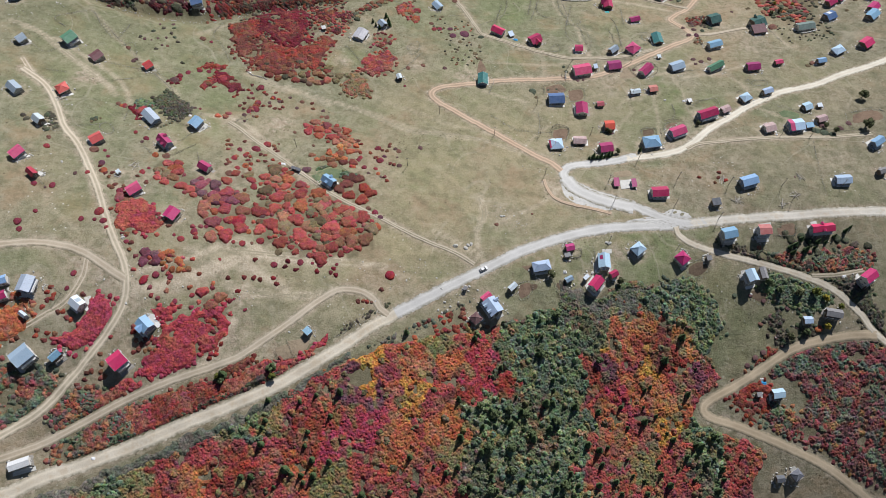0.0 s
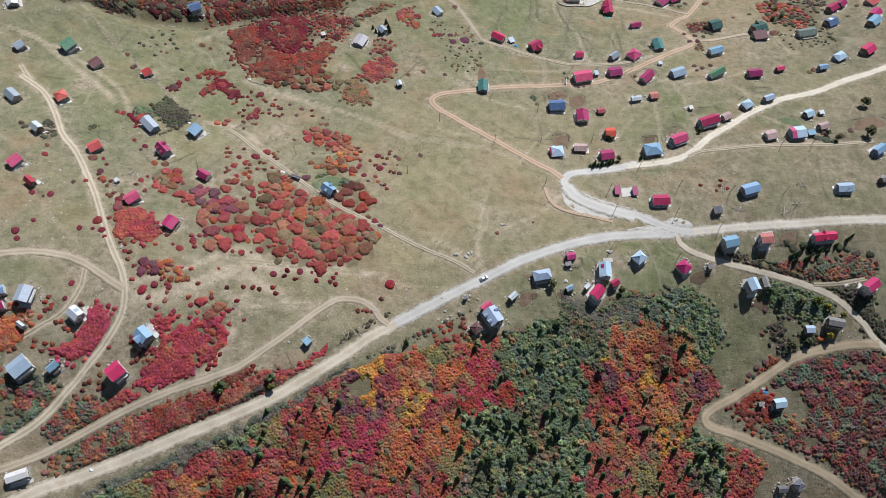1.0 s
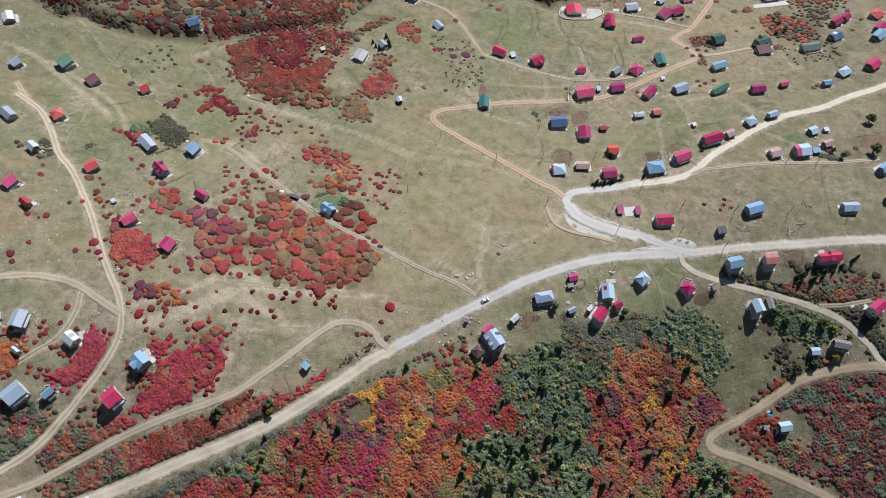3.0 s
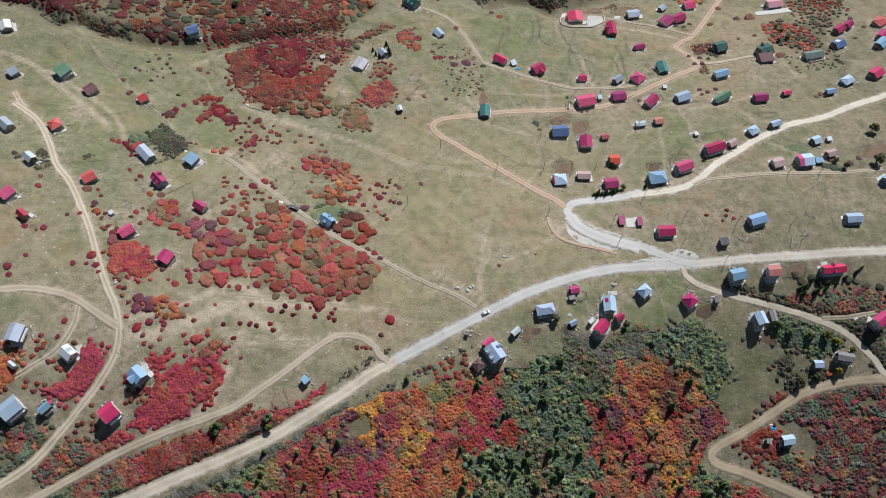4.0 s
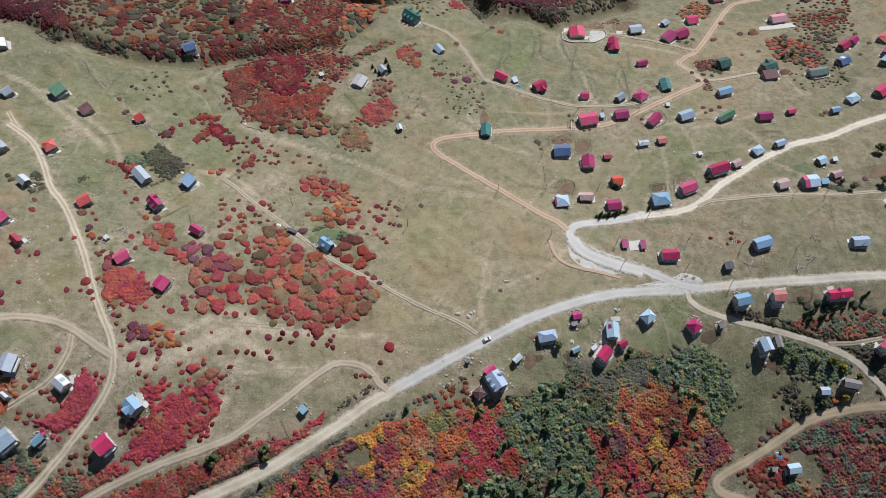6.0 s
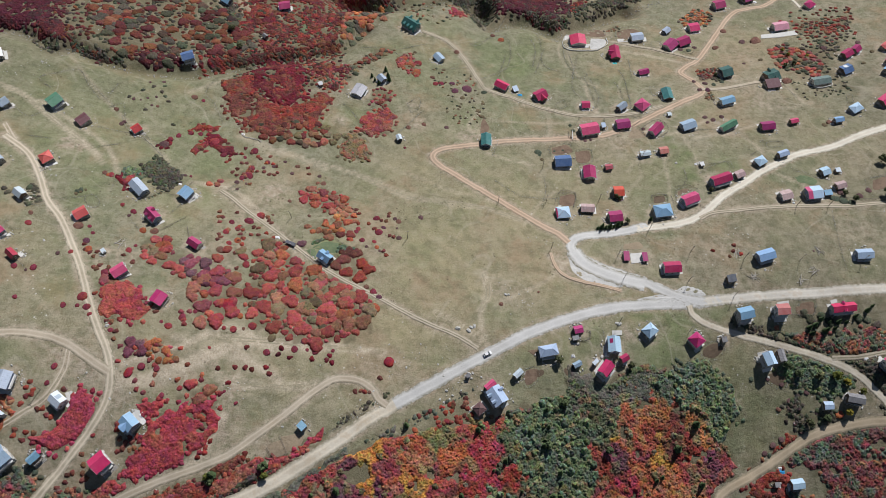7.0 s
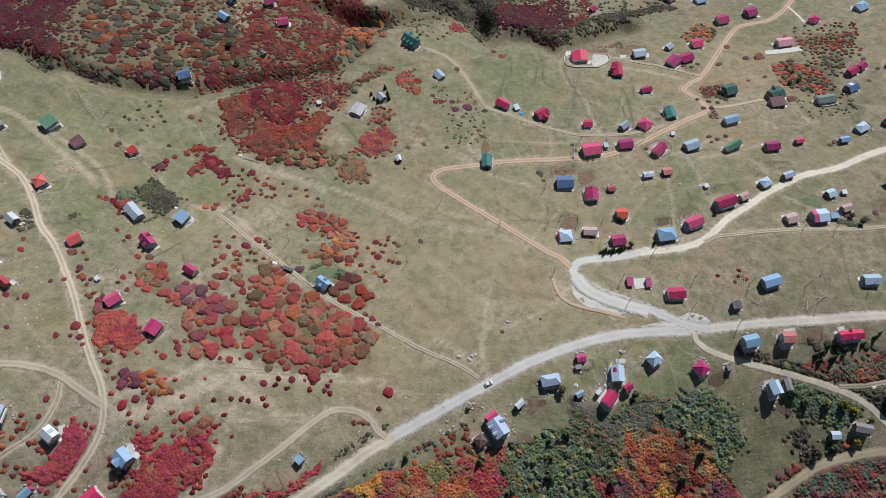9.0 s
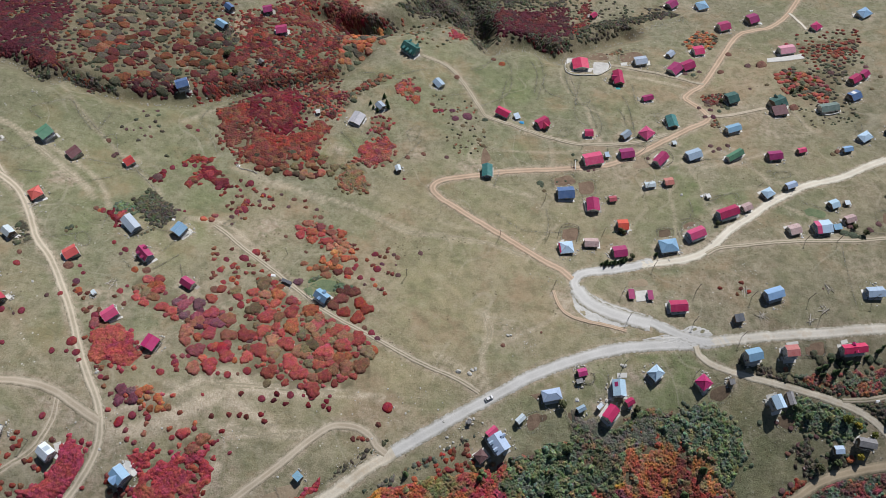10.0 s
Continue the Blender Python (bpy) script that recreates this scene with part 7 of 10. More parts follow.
thicket(((256.6, 429.1), (276.5, 434.3), (299.5, 431.2), (291.3, 420.1), (267.0, 407.6), (254.5, 417.0)), "rustred", 0.8, 1.8, 0.35, "low rust brown scrub")
thicket(((262.1, 404.6), (284.5, 412.8), (276.4, 391.2), (261.8, 393.0)), "darkolive", 0.8, 1.8, 0.3, "low dark scrub")
thicket(((175.0, 436.6), (192.6, 455.6), (203.2, 446.4), (197.2, 431.4), (181.0, 426.0)), "orange", 0.8, 1.8, 0.6, "low orange scrub")
thicket(((-33.4, 374.2), (-24.0, 382.1), (-15.9, 363.9), (-19.5, 357.6), (-27.3, 365.8)), "mixed", 1.0, 2.2, 0.8, "dense thicket of red and orange autumn shrubs")
thicket(((-66.5, 361.2), (-41.6, 385.8), (-37.7, 383.4), (-62.4, 355.8)), "rustred", 0.8, 1.6, 0.6, "dense thicket of red and orange autumn shrubs")
thicket(((172.7, 170.2), (193.5, 168.9), (201.6, 161.7), (220.0, 168.8), (231.0, 166.0), (230.4, 161.7), (210.0, 158.8), (192.5, 158.4), (181.2, 164.5)), "greenred", 1.2, 2.6, 0.75, "green and dark red shrubs along the lane")
thicket(((152.6, 176.1), (165.6, 171.7), (181.2, 164.5), (192.6, 158.9), (181.0, 161.2), (163.8, 167.4), (149.2, 173.0)), "darkolive", 0.8, 1.6, 0.8, "dark shrubs on the lane bank")
thicket(((185.9, 182.0), (200.3, 178.9), (221.6, 179.2), (232.4, 176.2), (231.5, 169.0), (205.0, 168.7), (184.8, 171.7)), "darkolive", 0.8, 1.8, 0.3, "low dark scrub")
thicket(((170.1, 152.0), (180.5, 156.1), (192.1, 151.9), (194.3, 142.3), (180.0, 142.5), (171.3, 146.5)), "green", 1.2, 2.6, 0.75, "dark green shrubs by the garden")
thicket(((192.2, 153.3), (202.4, 153.3), (209.0, 144.9), (202.8, 139.5), (195.8, 142.3)), "green", 1.4, 2.8, 0.8, "green shrubs by the lane")
thicket(((172.3, 136.9), (179.8, 139.7), (182.0, 128.7), (179.0, 124.7), (173.3, 128.8)), "darkolive", 1.2, 2.4, 0.8, "dark shrubs at the meadow edge")
thicket(((180.5, 128.7), (194.0, 134.2), (202.3, 130.0), (190.5, 124.7), (178.9, 122.0)), "darkolive", 1.2, 2.4, 0.8, "dark shrubs along the road")
thicket(((151.2, 101.6), (160.3, 107.0), (177.4, 122.0), (179.4, 120.2), (163.2, 105.7), (151.6, 98.9)), "rustred", 0.8, 1.8, 0.8, "brown shrubs on the road bank")
thicket(((150.7, 93.8), (165.1, 105.1), (173.0, 102.4), (172.2, 90.3), (166.5, 82.8), (162.1, 84.7)), "rustred", 1.2, 2.8, 0.85, "dense thicket of red and orange autumn shrubs")
thicket(((163.5, 106.2), (176.3, 116.5), (191.3, 120.2), (206.5, 123.0), (237.2, 123.1), (255.9, 113.6), (257.0, 54.4), (234.4, 52.9), (212.9, 61.4), (190.2, 75.2), (182.8, 77.4), (168.1, 83.3), (174.5, 87.6), (189.1, 86.1), (192.7, 95.8), (187.5, 105.7), (175.8, 107.2)), "forest", 1.3, 3.0, 1.0, "mixed autumn thicket of red, rust and green shrubs")
thicket(((171.7, 93.1), (183.5, 90.3), (182.7, 76.6), (168.2, 84.7)), "greenred", 1.2, 2.6, 0.8, "dense thicket of red and orange autumn shrubs")
thicket(((-178.9, 40.4), (-150.3, 51.4), (-124.4, 63.3), (-95.5, 76.9), (-75.6, 88.2), (-60.5, 98.3), (-44.9, 108.0), (-43.4, 103.7), (-60.4, 93.6), (-75.5, 83.2), (-95.1, 71.9), (-124.1, 57.6), (-149.9, 46.2), (-178.2, 34.6)), "brush", 0.5, 1.3, 1.0, "grey olive scrub along the road verge")
thicket(((-42.2, 108.6), (-23.4, 118.5), (-4.0, 128.1), (13.2, 137.9), (14.7, 136.1), (-4.0, 124.7), (-23.3, 114.3)), "brush", 0.4, 0.9, 0.3, "sparse scrub along the road verge")
thicket(((21.7, 122.5), (42.2, 130.6), (58.7, 137.2), (63.3, 143.1), (75.3, 138.3), (91.0, 149.3), (113.0, 152.2), (122.1, 148.1), (93.9, 145.1), (75.1, 132.6), (57.1, 133.8), (42.1, 127.7)), "greenwood", 1.0, 2.2, 0.7, "olive green shrubs below the houses")
thicket(((-49.7, 119.9), (-34.3, 130.0), (-26.4, 134.4), (-25.8, 133.0), (-39.4, 123.5), (-49.7, 117.3)), "darkolive", 0.4, 0.9, 0.5, "low dark scrub on the road bank")
thicket(((-140.9, 93.1), (-133.3, 106.9), (-123.7, 103.1), (-125.6, 95.9)), "crimsonpink", 1.0, 2.0, 1.0, "crimson shrub mat on the slope")
thicket(((-121.3, 234.9), (-95.7, 233.7), (-80.3, 210.2), (-92.1, 193.7), (-101.0, 181.7), (-117.7, 198.0)), "rustred", 0.35, 0.9, 0.12, "scattered low autumn shrubs on rough grass")
thicket(((-160.2, 154.7), (-122.0, 151.3), (-101.8, 130.7), (-118.5, 124.5), (-145.9, 128.4)), "reds", 0.35, 0.9, 0.08, "scattered low autumn shrubs on rough grass")
thicket(((-186.1, 137.1), (-162.9, 127.8), (-179.2, 107.5), (-194.0, 102.0), (-195.7, 113.8)), "rustred", 0.35, 0.9, 0.1, "scattered low autumn shrubs on rough grass")
thicket(((-146.7, 115.7), (-132.4, 116.4), (-136.0, 104.0), (-144.4, 101.5)), "rustred", 0.35, 0.9, 0.25, "scattered low autumn shrubs on rough grass")
thicket(((-166.7, 98.5), (-157.6, 103.4), (-154.0, 89.4), (-165.3, 85.6), (-172.5, 88.9)), "rustred", 0.35, 0.9, 0.2, "scattered low autumn shrubs on rough grass")
thicket(((-110.6, 119.8), (-100.5, 117.6), (-104.4, 105.0), (-111.4, 99.9)), "rustred", 0.35, 0.9, 0.2, "scattered low autumn shrubs on rough grass")
thicket(((-130.0, 287.5), (-106.6, 283.3), (-88.0, 266.4), (-107.6, 250.1), (-125.1, 261.7)), "rustred", 0.35, 0.9, 0.1, "scattered low autumn shrubs on rough grass")
thicket(((-82.8, 276.3), (-47.0, 242.3), (-21.3, 238.6), (-29.4, 209.5), (-44.8, 212.7), (-71.1, 232.0)), "rustred", 0.35, 0.9, 0.07, "scattered low autumn shrubs on rough grass")
thicket(((-191.1, 319.2), (-173.2, 336.2), (-150.2, 291.9), (-177.6, 301.9)), "darkolive", 0.35, 0.9, 0.04, "scattered low autumn shrubs on rough grass")
thicket(((-45.1, 133.6), (-26.8, 145.8), (-23.7, 134.5), (-36.9, 128.5)), "rustred", 0.35, 0.9, 0.06, "scattered low autumn shrubs on rough grass")
thicket(((-86.9, 157.2), (-52.1, 158.0), (-51.1, 144.5), (-101.8, 130.7), (-109.5, 152.3)), "crimsondark", 0.35, 0.9, 0.05, "scattered low autumn shrubs on rough grass")
thicket(((-12.7, 124.1), (12.0, 133.4), (14.6, 122.7), (-7.2, 113.8)), "rustred", 0.35, 0.9, 0.3, "scattered low autumn shrubs on rough grass")
thicket(((-187.0, 213.5), (-167.0, 200.3), (-150.4, 198.3), (-162.0, 182.8), (-175.3, 192.3)), "rustred", 0.35, 0.9, 0.12, "scattered low autumn shrubs on rough grass")
thicket(((-163.9, 160.3), (-152.1, 164.0), (-147.4, 153.9), (-154.0, 149.2)), "rustred", 0.35, 0.9, 0.12, "scattered low autumn shrubs on rough grass")
thicket(((-137.6, 168.0), (-120.0, 169.7), (-120.7, 160.1), (-135.8, 159.0)), "reds", 0.35, 0.9, 0.1, "scattered low autumn shrubs on rough grass")
thicket(((228.1, 360.9), (266.4, 364.3), (266.4, 344.8), (234.3, 335.1)), "darkolive", 0.35, 0.9, 0.08, "scattered low autumn shrubs on rough grass")
thicket(((-10.2, 367.7), (24.5, 365.1), (26.5, 317.2), (4.8, 305.6)), "rustolive", 0.35, 0.9, 0.06, "scattered low autumn shrubs on rough grass")
thicket(((141.2, 218.2), (171.0, 227.2), (168.2, 215.6), (142.4, 208.7)), "rustred", 0.35, 0.9, 0.06, "scattered low autumn shrubs on rough grass")
thicket(((-287.3, 420.0), (-148.6, 458.9), (-132.9, 365.1), (-161.2, 349.4), (-216.8, 347.1), (-253.8, 360.3), (-268.4, 363.0)), "dusky", 0.4, 1.4, 0.25, "scattered low autumn shrubs on rough grass")
thicket(((-137.8, 396.6), (-69.4, 443.7), (-66.7, 344.5), (-132.2, 323.5)), "dusky", 0.4, 1.4, 0.22, "scattered low autumn shrubs on rough grass")
thicket(((95.2, 494.8), (140.8, 497.9), (158.8, 470.4), (112.0, 444.1), (90.0, 448.8)), "darkolive", 0.4, 1.4, 0.15, "scattered low autumn shrubs on rough grass")
thicket(((-40.6, 458.4), (5.7, 463.9), (31.6, 448.9), (-10.7, 415.2), (-36.5, 447.7)), "rustolive", 0.4, 1.4, 0.12, "scattered low autumn shrubs on rough grass")
thicket(((256.9, 446.3), (305.4, 447.9), (291.5, 404.5), (251.3, 396.0)), "rustred", 0.4, 1.4, 0.15, "scattered low autumn shrubs on rough grass")
thicket(((-56.9, 213.9), (-49.6, 216.4), (-46.1, 210.8), (-53.9, 207.4)), "green", 0.7, 1.5, 0.9, "green garden shrubs")
thicket(((-70.6, 215.7), (-65.1, 220.4), (-61.8, 217.4), (-67.4, 214.4)), "green", 0.7, 1.4, 0.7, "green garden shrubs")
thicket(((-217.0, 238.2), (-211.7, 244.5), (-207.9, 238.2), (-204.5, 230.3), (-212.3, 226.4), (-215.0, 230.2)), "darkolive", 0.6, 1.3, 0.45, "dark garden shrubs")
thicket(((-177.1, 256.7), (-172.6, 259.4), (-166.2, 259.0), (-167.7, 253.9), (-171.7, 254.1)), "green", 0.7, 1.3, 0.8, "green garden hedge")
thicket(((-226.7, 236.2), (-222.7, 235.3), (-221.5, 230.2), (-224.8, 230.9)), "darkolive", 0.6, 1.2, 0.5, "dark garden shrubs")
thicket(((179.7, 164.5), (195.4, 157.5), (206.8, 156.0), (230.1, 158.8), (228.3, 142.0), (221.8, 142.1), (209.7, 153.3), (192.4, 156.2)), "darkolive", 0.7, 1.6, 0.8, "dark shrubs on the lane bank")
thicket(((199.2, 168.7), (231.9, 173.2), (230.2, 159.4), (204.2, 158.3)), "greenred", 1.0, 2.2, 0.8, "dark red and green shrubs")
thicket(((186.4, 156.0), (198.0, 153.3), (203.1, 142.2), (194.2, 136.9), (185.7, 142.4)), "green", 1.2, 2.6, 0.9, "dense green shrubs by the lane")
thicket(((169.1, 160.3), (177.8, 158.9), (192.2, 153.3), (185.7, 142.4), (171.6, 153.3)), "green", 0.9, 2.0, 0.7, "green shrubs by the garden")
thicket(((117.5, 153.4), (132.8, 155.4), (147.2, 142.0), (149.5, 128.4), (143.4, 125.6), (134.9, 141.5), (120.0, 143.8)), "green", 1.0, 2.2, 0.95, "green shrubs at the wood edge")
thicket(((60.7, 149.1), (72.1, 144.1), (86.7, 139.5), (99.2, 151.0), (111.2, 148.9), (116.8, 140.9), (104.5, 135.0), (77.6, 133.6), (60.2, 138.1)), "brush", 0.9, 2.0, 0.85, "grey brown scrub below the houses")
thicket(((11.9, 125.2), (17.4, 122.8), (31.4, 123.6), (39.8, 121.3), (22.9, 115.2), (11.8, 119.9)), "olive", 0.9, 2.0, 0.8, "olive shrubs below a house")
thicket(((114.9, 421.7), (129.1, 430.5), (129.8, 422.4)), "rustolive", 0.6, 1.2, 0.5, "low shrubs")
thicket(((175.8, 349.7), (177.7, 340.0), (169.8, 340.6)), "rustolive", 0.6, 1.2, 0.6, "low shrubs by the track")
thicket(((172.2, 373.3), (186.6, 375.7), (184.9, 362.7), (173.4, 362.1)), "rustred", 0.5, 1.2, 0.5, "low scrub beside a house")
thicket(((184.0, 373.4), (192.3, 375.3), (191.0, 363.9), (182.7, 361.5)), "darkolive", 0.6, 1.4, 0.8, "dark garden shrubs")
thicket(((31.7, 470.5), (45.5, 446.4), (64.4, 442.6), (82.2, 430.2), (98.1, 440.0), (125.8, 456.1), (158.7, 469.5), (159.5, 478.2), (117.9, 465.1), (90.4, 452.4), (60.9, 457.6), (40.6, 477.9)), "darkolive", 1.0, 2.2, 0.75, "dark shrubs above the stream gully")
thicket(((-36.6, 468.1), (-11.7, 492.2), (19.3, 504.6), (36.1, 474.3), (35.7, 454.7), (25.4, 467.1), (5.7, 468.3), (-20.1, 467.7)), "darkolive", 1.2, 2.6, 0.9, "dark shrubs in the ravine")
thicket(((-60.7, 452.6), (-40.7, 454.9), (-36.5, 447.7), (-61.3, 444.9)), "darkolive", 1.0, 2.2, 0.8, "dark shrubs in the gully")
thicket(((156.6, 486.0), (171.0, 490.8), (182.9, 477.4), (163.5, 469.3)), "darkolive", 0.8, 1.8, 0.7, "dark shrubs beside a house")
thicket(((-257.5, 362.2), (-240.1, 352.1), (-229.5, 355.1), (-216.6, 349.9), (-200.9, 347.0), (-200.9, 344.0), (-216.7, 345.4), (-230.9, 349.3), (-241.1, 346.1), (-257.3, 358.3)), "darkolive", 1.0, 2.0, 1.0, "dark shrubs in the stream gully")
thicket(((-142.7, 363.0), (-126.4, 368.5), (-113.0, 375.0), (-91.9, 376.9), (-74.5, 387.1), (-74.4, 381.5), (-95.3, 371.7), (-116.3, 367.0), (-139.4, 357.7)), "dusky", 0.9, 2.0, 0.9, "dusky shrubs in the stream gully")
thicket(((-145.3, 360.9), (-134.2, 370.6), (-109.2, 373.2), (-87.5, 379.8), (-73.1, 388.3), (-73.0, 383.7), (-94.6, 373.5), (-119.8, 367.7), (-136.9, 358.0)), "dusky", 0.9, 2.2, 0.9, "dusky shrubs in the stream gully")
thicket(((-72.8, 348.9), (-56.1, 371.3), (-37.8, 386.6), (-33.8, 383.8), (-51.9, 365.9), (-68.5, 341.0)), "rustolive", 0.7, 1.5, 0.6, "brown shrubs along a bank")
thicket(((-151.6, 422.2), (-141.0, 414.7), (-136.6, 399.8), (-145.4, 398.4)), "darkolive", 1.2, 2.4, 0.9, "dark trees beside a yard")
thicket(((-134.5, 80.9), (-123.7, 87.4), (-113.8, 90.2), (-101.5, 94.5), (-98.2, 88.3), (-105.8, 82.5), (-117.9, 75.7), (-130.1, 72.0), (-134.6, 73.5)), "rustred", 0.9, 2.2, 1.1, "dense thicket of red and orange autumn shrubs")
thicket(((-173.8, 70.1), (-155.4, 78.7), (-143.5, 83.2), (-135.5, 83.4), (-136.7, 76.0), (-139.4, 65.0), (-160.4, 56.2), (-172.7, 52.2), (-174.9, 59.3)), "greenred", 0.8, 2.0, 0.95, "green and dark red shrubs between two roads")
# dark strip of shrubs added where the cut bank shadows the road edge
thicket(((-173.7, 51.7), (-153.9, 61.8), (-134.9, 70.8), (-115.7, 78.7), (-101.1, 86.5), (-88.8, 93.3), (-78.3, 99.0), (-76.2, 97.0), (-87.4, 89.9), (-100.9, 82.7), (-115.4, 74.8), (-134.5, 66.5), (-153.4, 57.5), (-172.2, 48.7)), "darkolive", 0.8, 1.6, 1.1, "dark shrubs on the cut bank of the road, in place of its shadow")
thicket(((-100.8, 101.0), (-91.9, 103.4), (-89.1, 98.9), (-96.5, 94.7), (-101.6, 95.8)), "rustred", 0.8, 1.8, 1.0, "dense thicket of red and orange autumn shrubs")
thicket(((-175.2, 83.5), (-163.6, 86.4), (-156.2, 85.4), (-156.8, 80.4), (-167.1, 72.9), (-176.3, 72.4), (-179.1, 77.1)), "greenred", 0.8, 2.0, 0.95, "dense thicket of red and orange autumn shrubs")
thicket(((-152.6, 86.7), (-141.6, 92.3), (-139.0, 89.5), (-147.3, 84.3)), "scarlet", 0.8, 1.8, 1.0, "dense thicket of red and orange autumn shrubs")

thicket(((256.3, 399.9), (266.0, 398.9), (277.3, 402.4), (271.6, 384.7), (260.5, 377.5), (266.6, 346.9), (262.6, 345.4), (254.4, 363.9), (252.6, 376.1)), "darkolive", 0.5, 1.5, 0.24, "low dark scrub on the slope")
thicket(((261.1, 435.3), (272.0, 429.1), (299.7, 430.6), (290.7, 414.5), (274.0, 407.1), (256.3, 414.0)), "rustred", 0.5, 1.4, 0.18, "low rusty scrub on the slope")

thicket(((220.2, 143.3), (229.5, 139.6), (236.2, 135.7), (235.0, 123.1), (228.5, 124.9), (221.8, 134.9)), "darkolive", 0.6, 1.4, 0.85, "dark shrubs on the bank below the lane")
thicket(((151.6, 169.6), (166.8, 166.7), (181.8, 162.7), (197.2, 156.3), (208.4, 153.8), (206.1, 157.2), (193.8, 161.5), (178.9, 165.6), (164.1, 170.4)), "darkolive", 0.6, 1.4, 0.7, "dark scrub on the bank above the lane")

thicket(((-141.3, 290.9), (-135.5, 293.6), (-121.7, 279.2), (-125.9, 276.8), (-138.0, 285.5)), "crimsondark", 0.7, 1.5, 0.95, "deep red shrubs in a row on the meadow")
thicket(((-142.9, 284.1), (-139.4, 288.1), (-138.5, 280.1), (-142.7, 273.7), (-145.3, 276.0)), "rustred", 0.7, 1.5, 0.95, "rusty shrubs in a row on the meadow")
thicket(((-149.4, 294.2), (-143.9, 299.0), (-135.6, 300.7), (-135.3, 296.1), (-142.2, 295.5), (-147.6, 291.3)), "rustred", 0.7, 1.5, 0.95, "rusty shrubs in a row on the meadow")
thicket(((-163.3, 279.0), (-161.8, 285.7), (-158.3, 283.6), (-159.5, 278.5)), "crimsondark", 0.7, 1.5, 0.95, "round deep red shrub patch")
thicket(((-117.0, 261.3), (-111.1, 269.5), (-108.5, 267.3), (-113.3, 259.0)), "reds", 0.7, 1.5, 0.95, "red shrubs in a row on the meadow")
thicket(((-132.0, 254.2), (-124.0, 256.6), (-122.7, 252.9), (-130.2, 252.9)), "reds", 0.7, 1.5, 0.95, "red shrubs beside a track")
thicket(((-166.7, 260.6), (-160.3, 268.4), (-147.0, 258.4), (-147.0, 250.9), (-150.2, 244.7), (-157.4, 249.7), (-156.9, 254.7)), "darkolive", 0.7, 1.5, 0.95, "dark grey green scrub in a garden plot")
thicket(((-177.5, 252.1), (-176.1, 253.5), (-169.5, 244.3), (-170.9, 243.3)), "crimsondark", 0.7, 1.5, 0.95, "deep red hedge beside a house")
thicket(((-175.1, 254.8), (-172.4, 258.8), (-165.1, 258.0), (-164.4, 254.1), (-170.6, 252.4)), "green", 0.7, 1.5, 0.95, "green garden shrubs behind a house")

thicket(((-0.7, 501.9), (36.9, 495.5), (39.9, 443.1), (23.9, 429.3), (7.9, 458.5)), "darkolive", 0.8, 1.8, 0.95, "dark shrubs filling the ravine")

WOOD = ((-178.2, 34.6), (-150.1, 48.1), (-124.1, 59.2), (-95.3, 73.4), (-75.5, 84.7), (-60.4, 95.2), (-44.8, 104.2), (-23.3, 113.5), (-6.7, 116.6), (10.2, 120.4), (26.0, 124.2), (42.2, 130.0), (57.1, 134.9), (66.1, 137.1), (75.1, 133.8), (84.6, 140.3), (94.0, 146.6), (106.6, 149.9), (125.1, 146.9), (138.9, 140.3), (143.7, 127.8), (140.1, 116.4), (147.7, 105.5), (142.5, 99.8), (134.7, 95.8), (130.6, 87.1), (132.4, 82.4), (146.8, 79.0), (161.7, 73.7), (170.4, 69.7), (165.5, 61.5), (161.0, 53.5), (164.1, 42.9), (164.9, 27.0), (-176.9, 22.3))
GLADE = ((-45.9, 95.9), (-36.7, 101.5), (-35.2, 96.3), (-39.2, 93.5), (-43.9, 92.8))
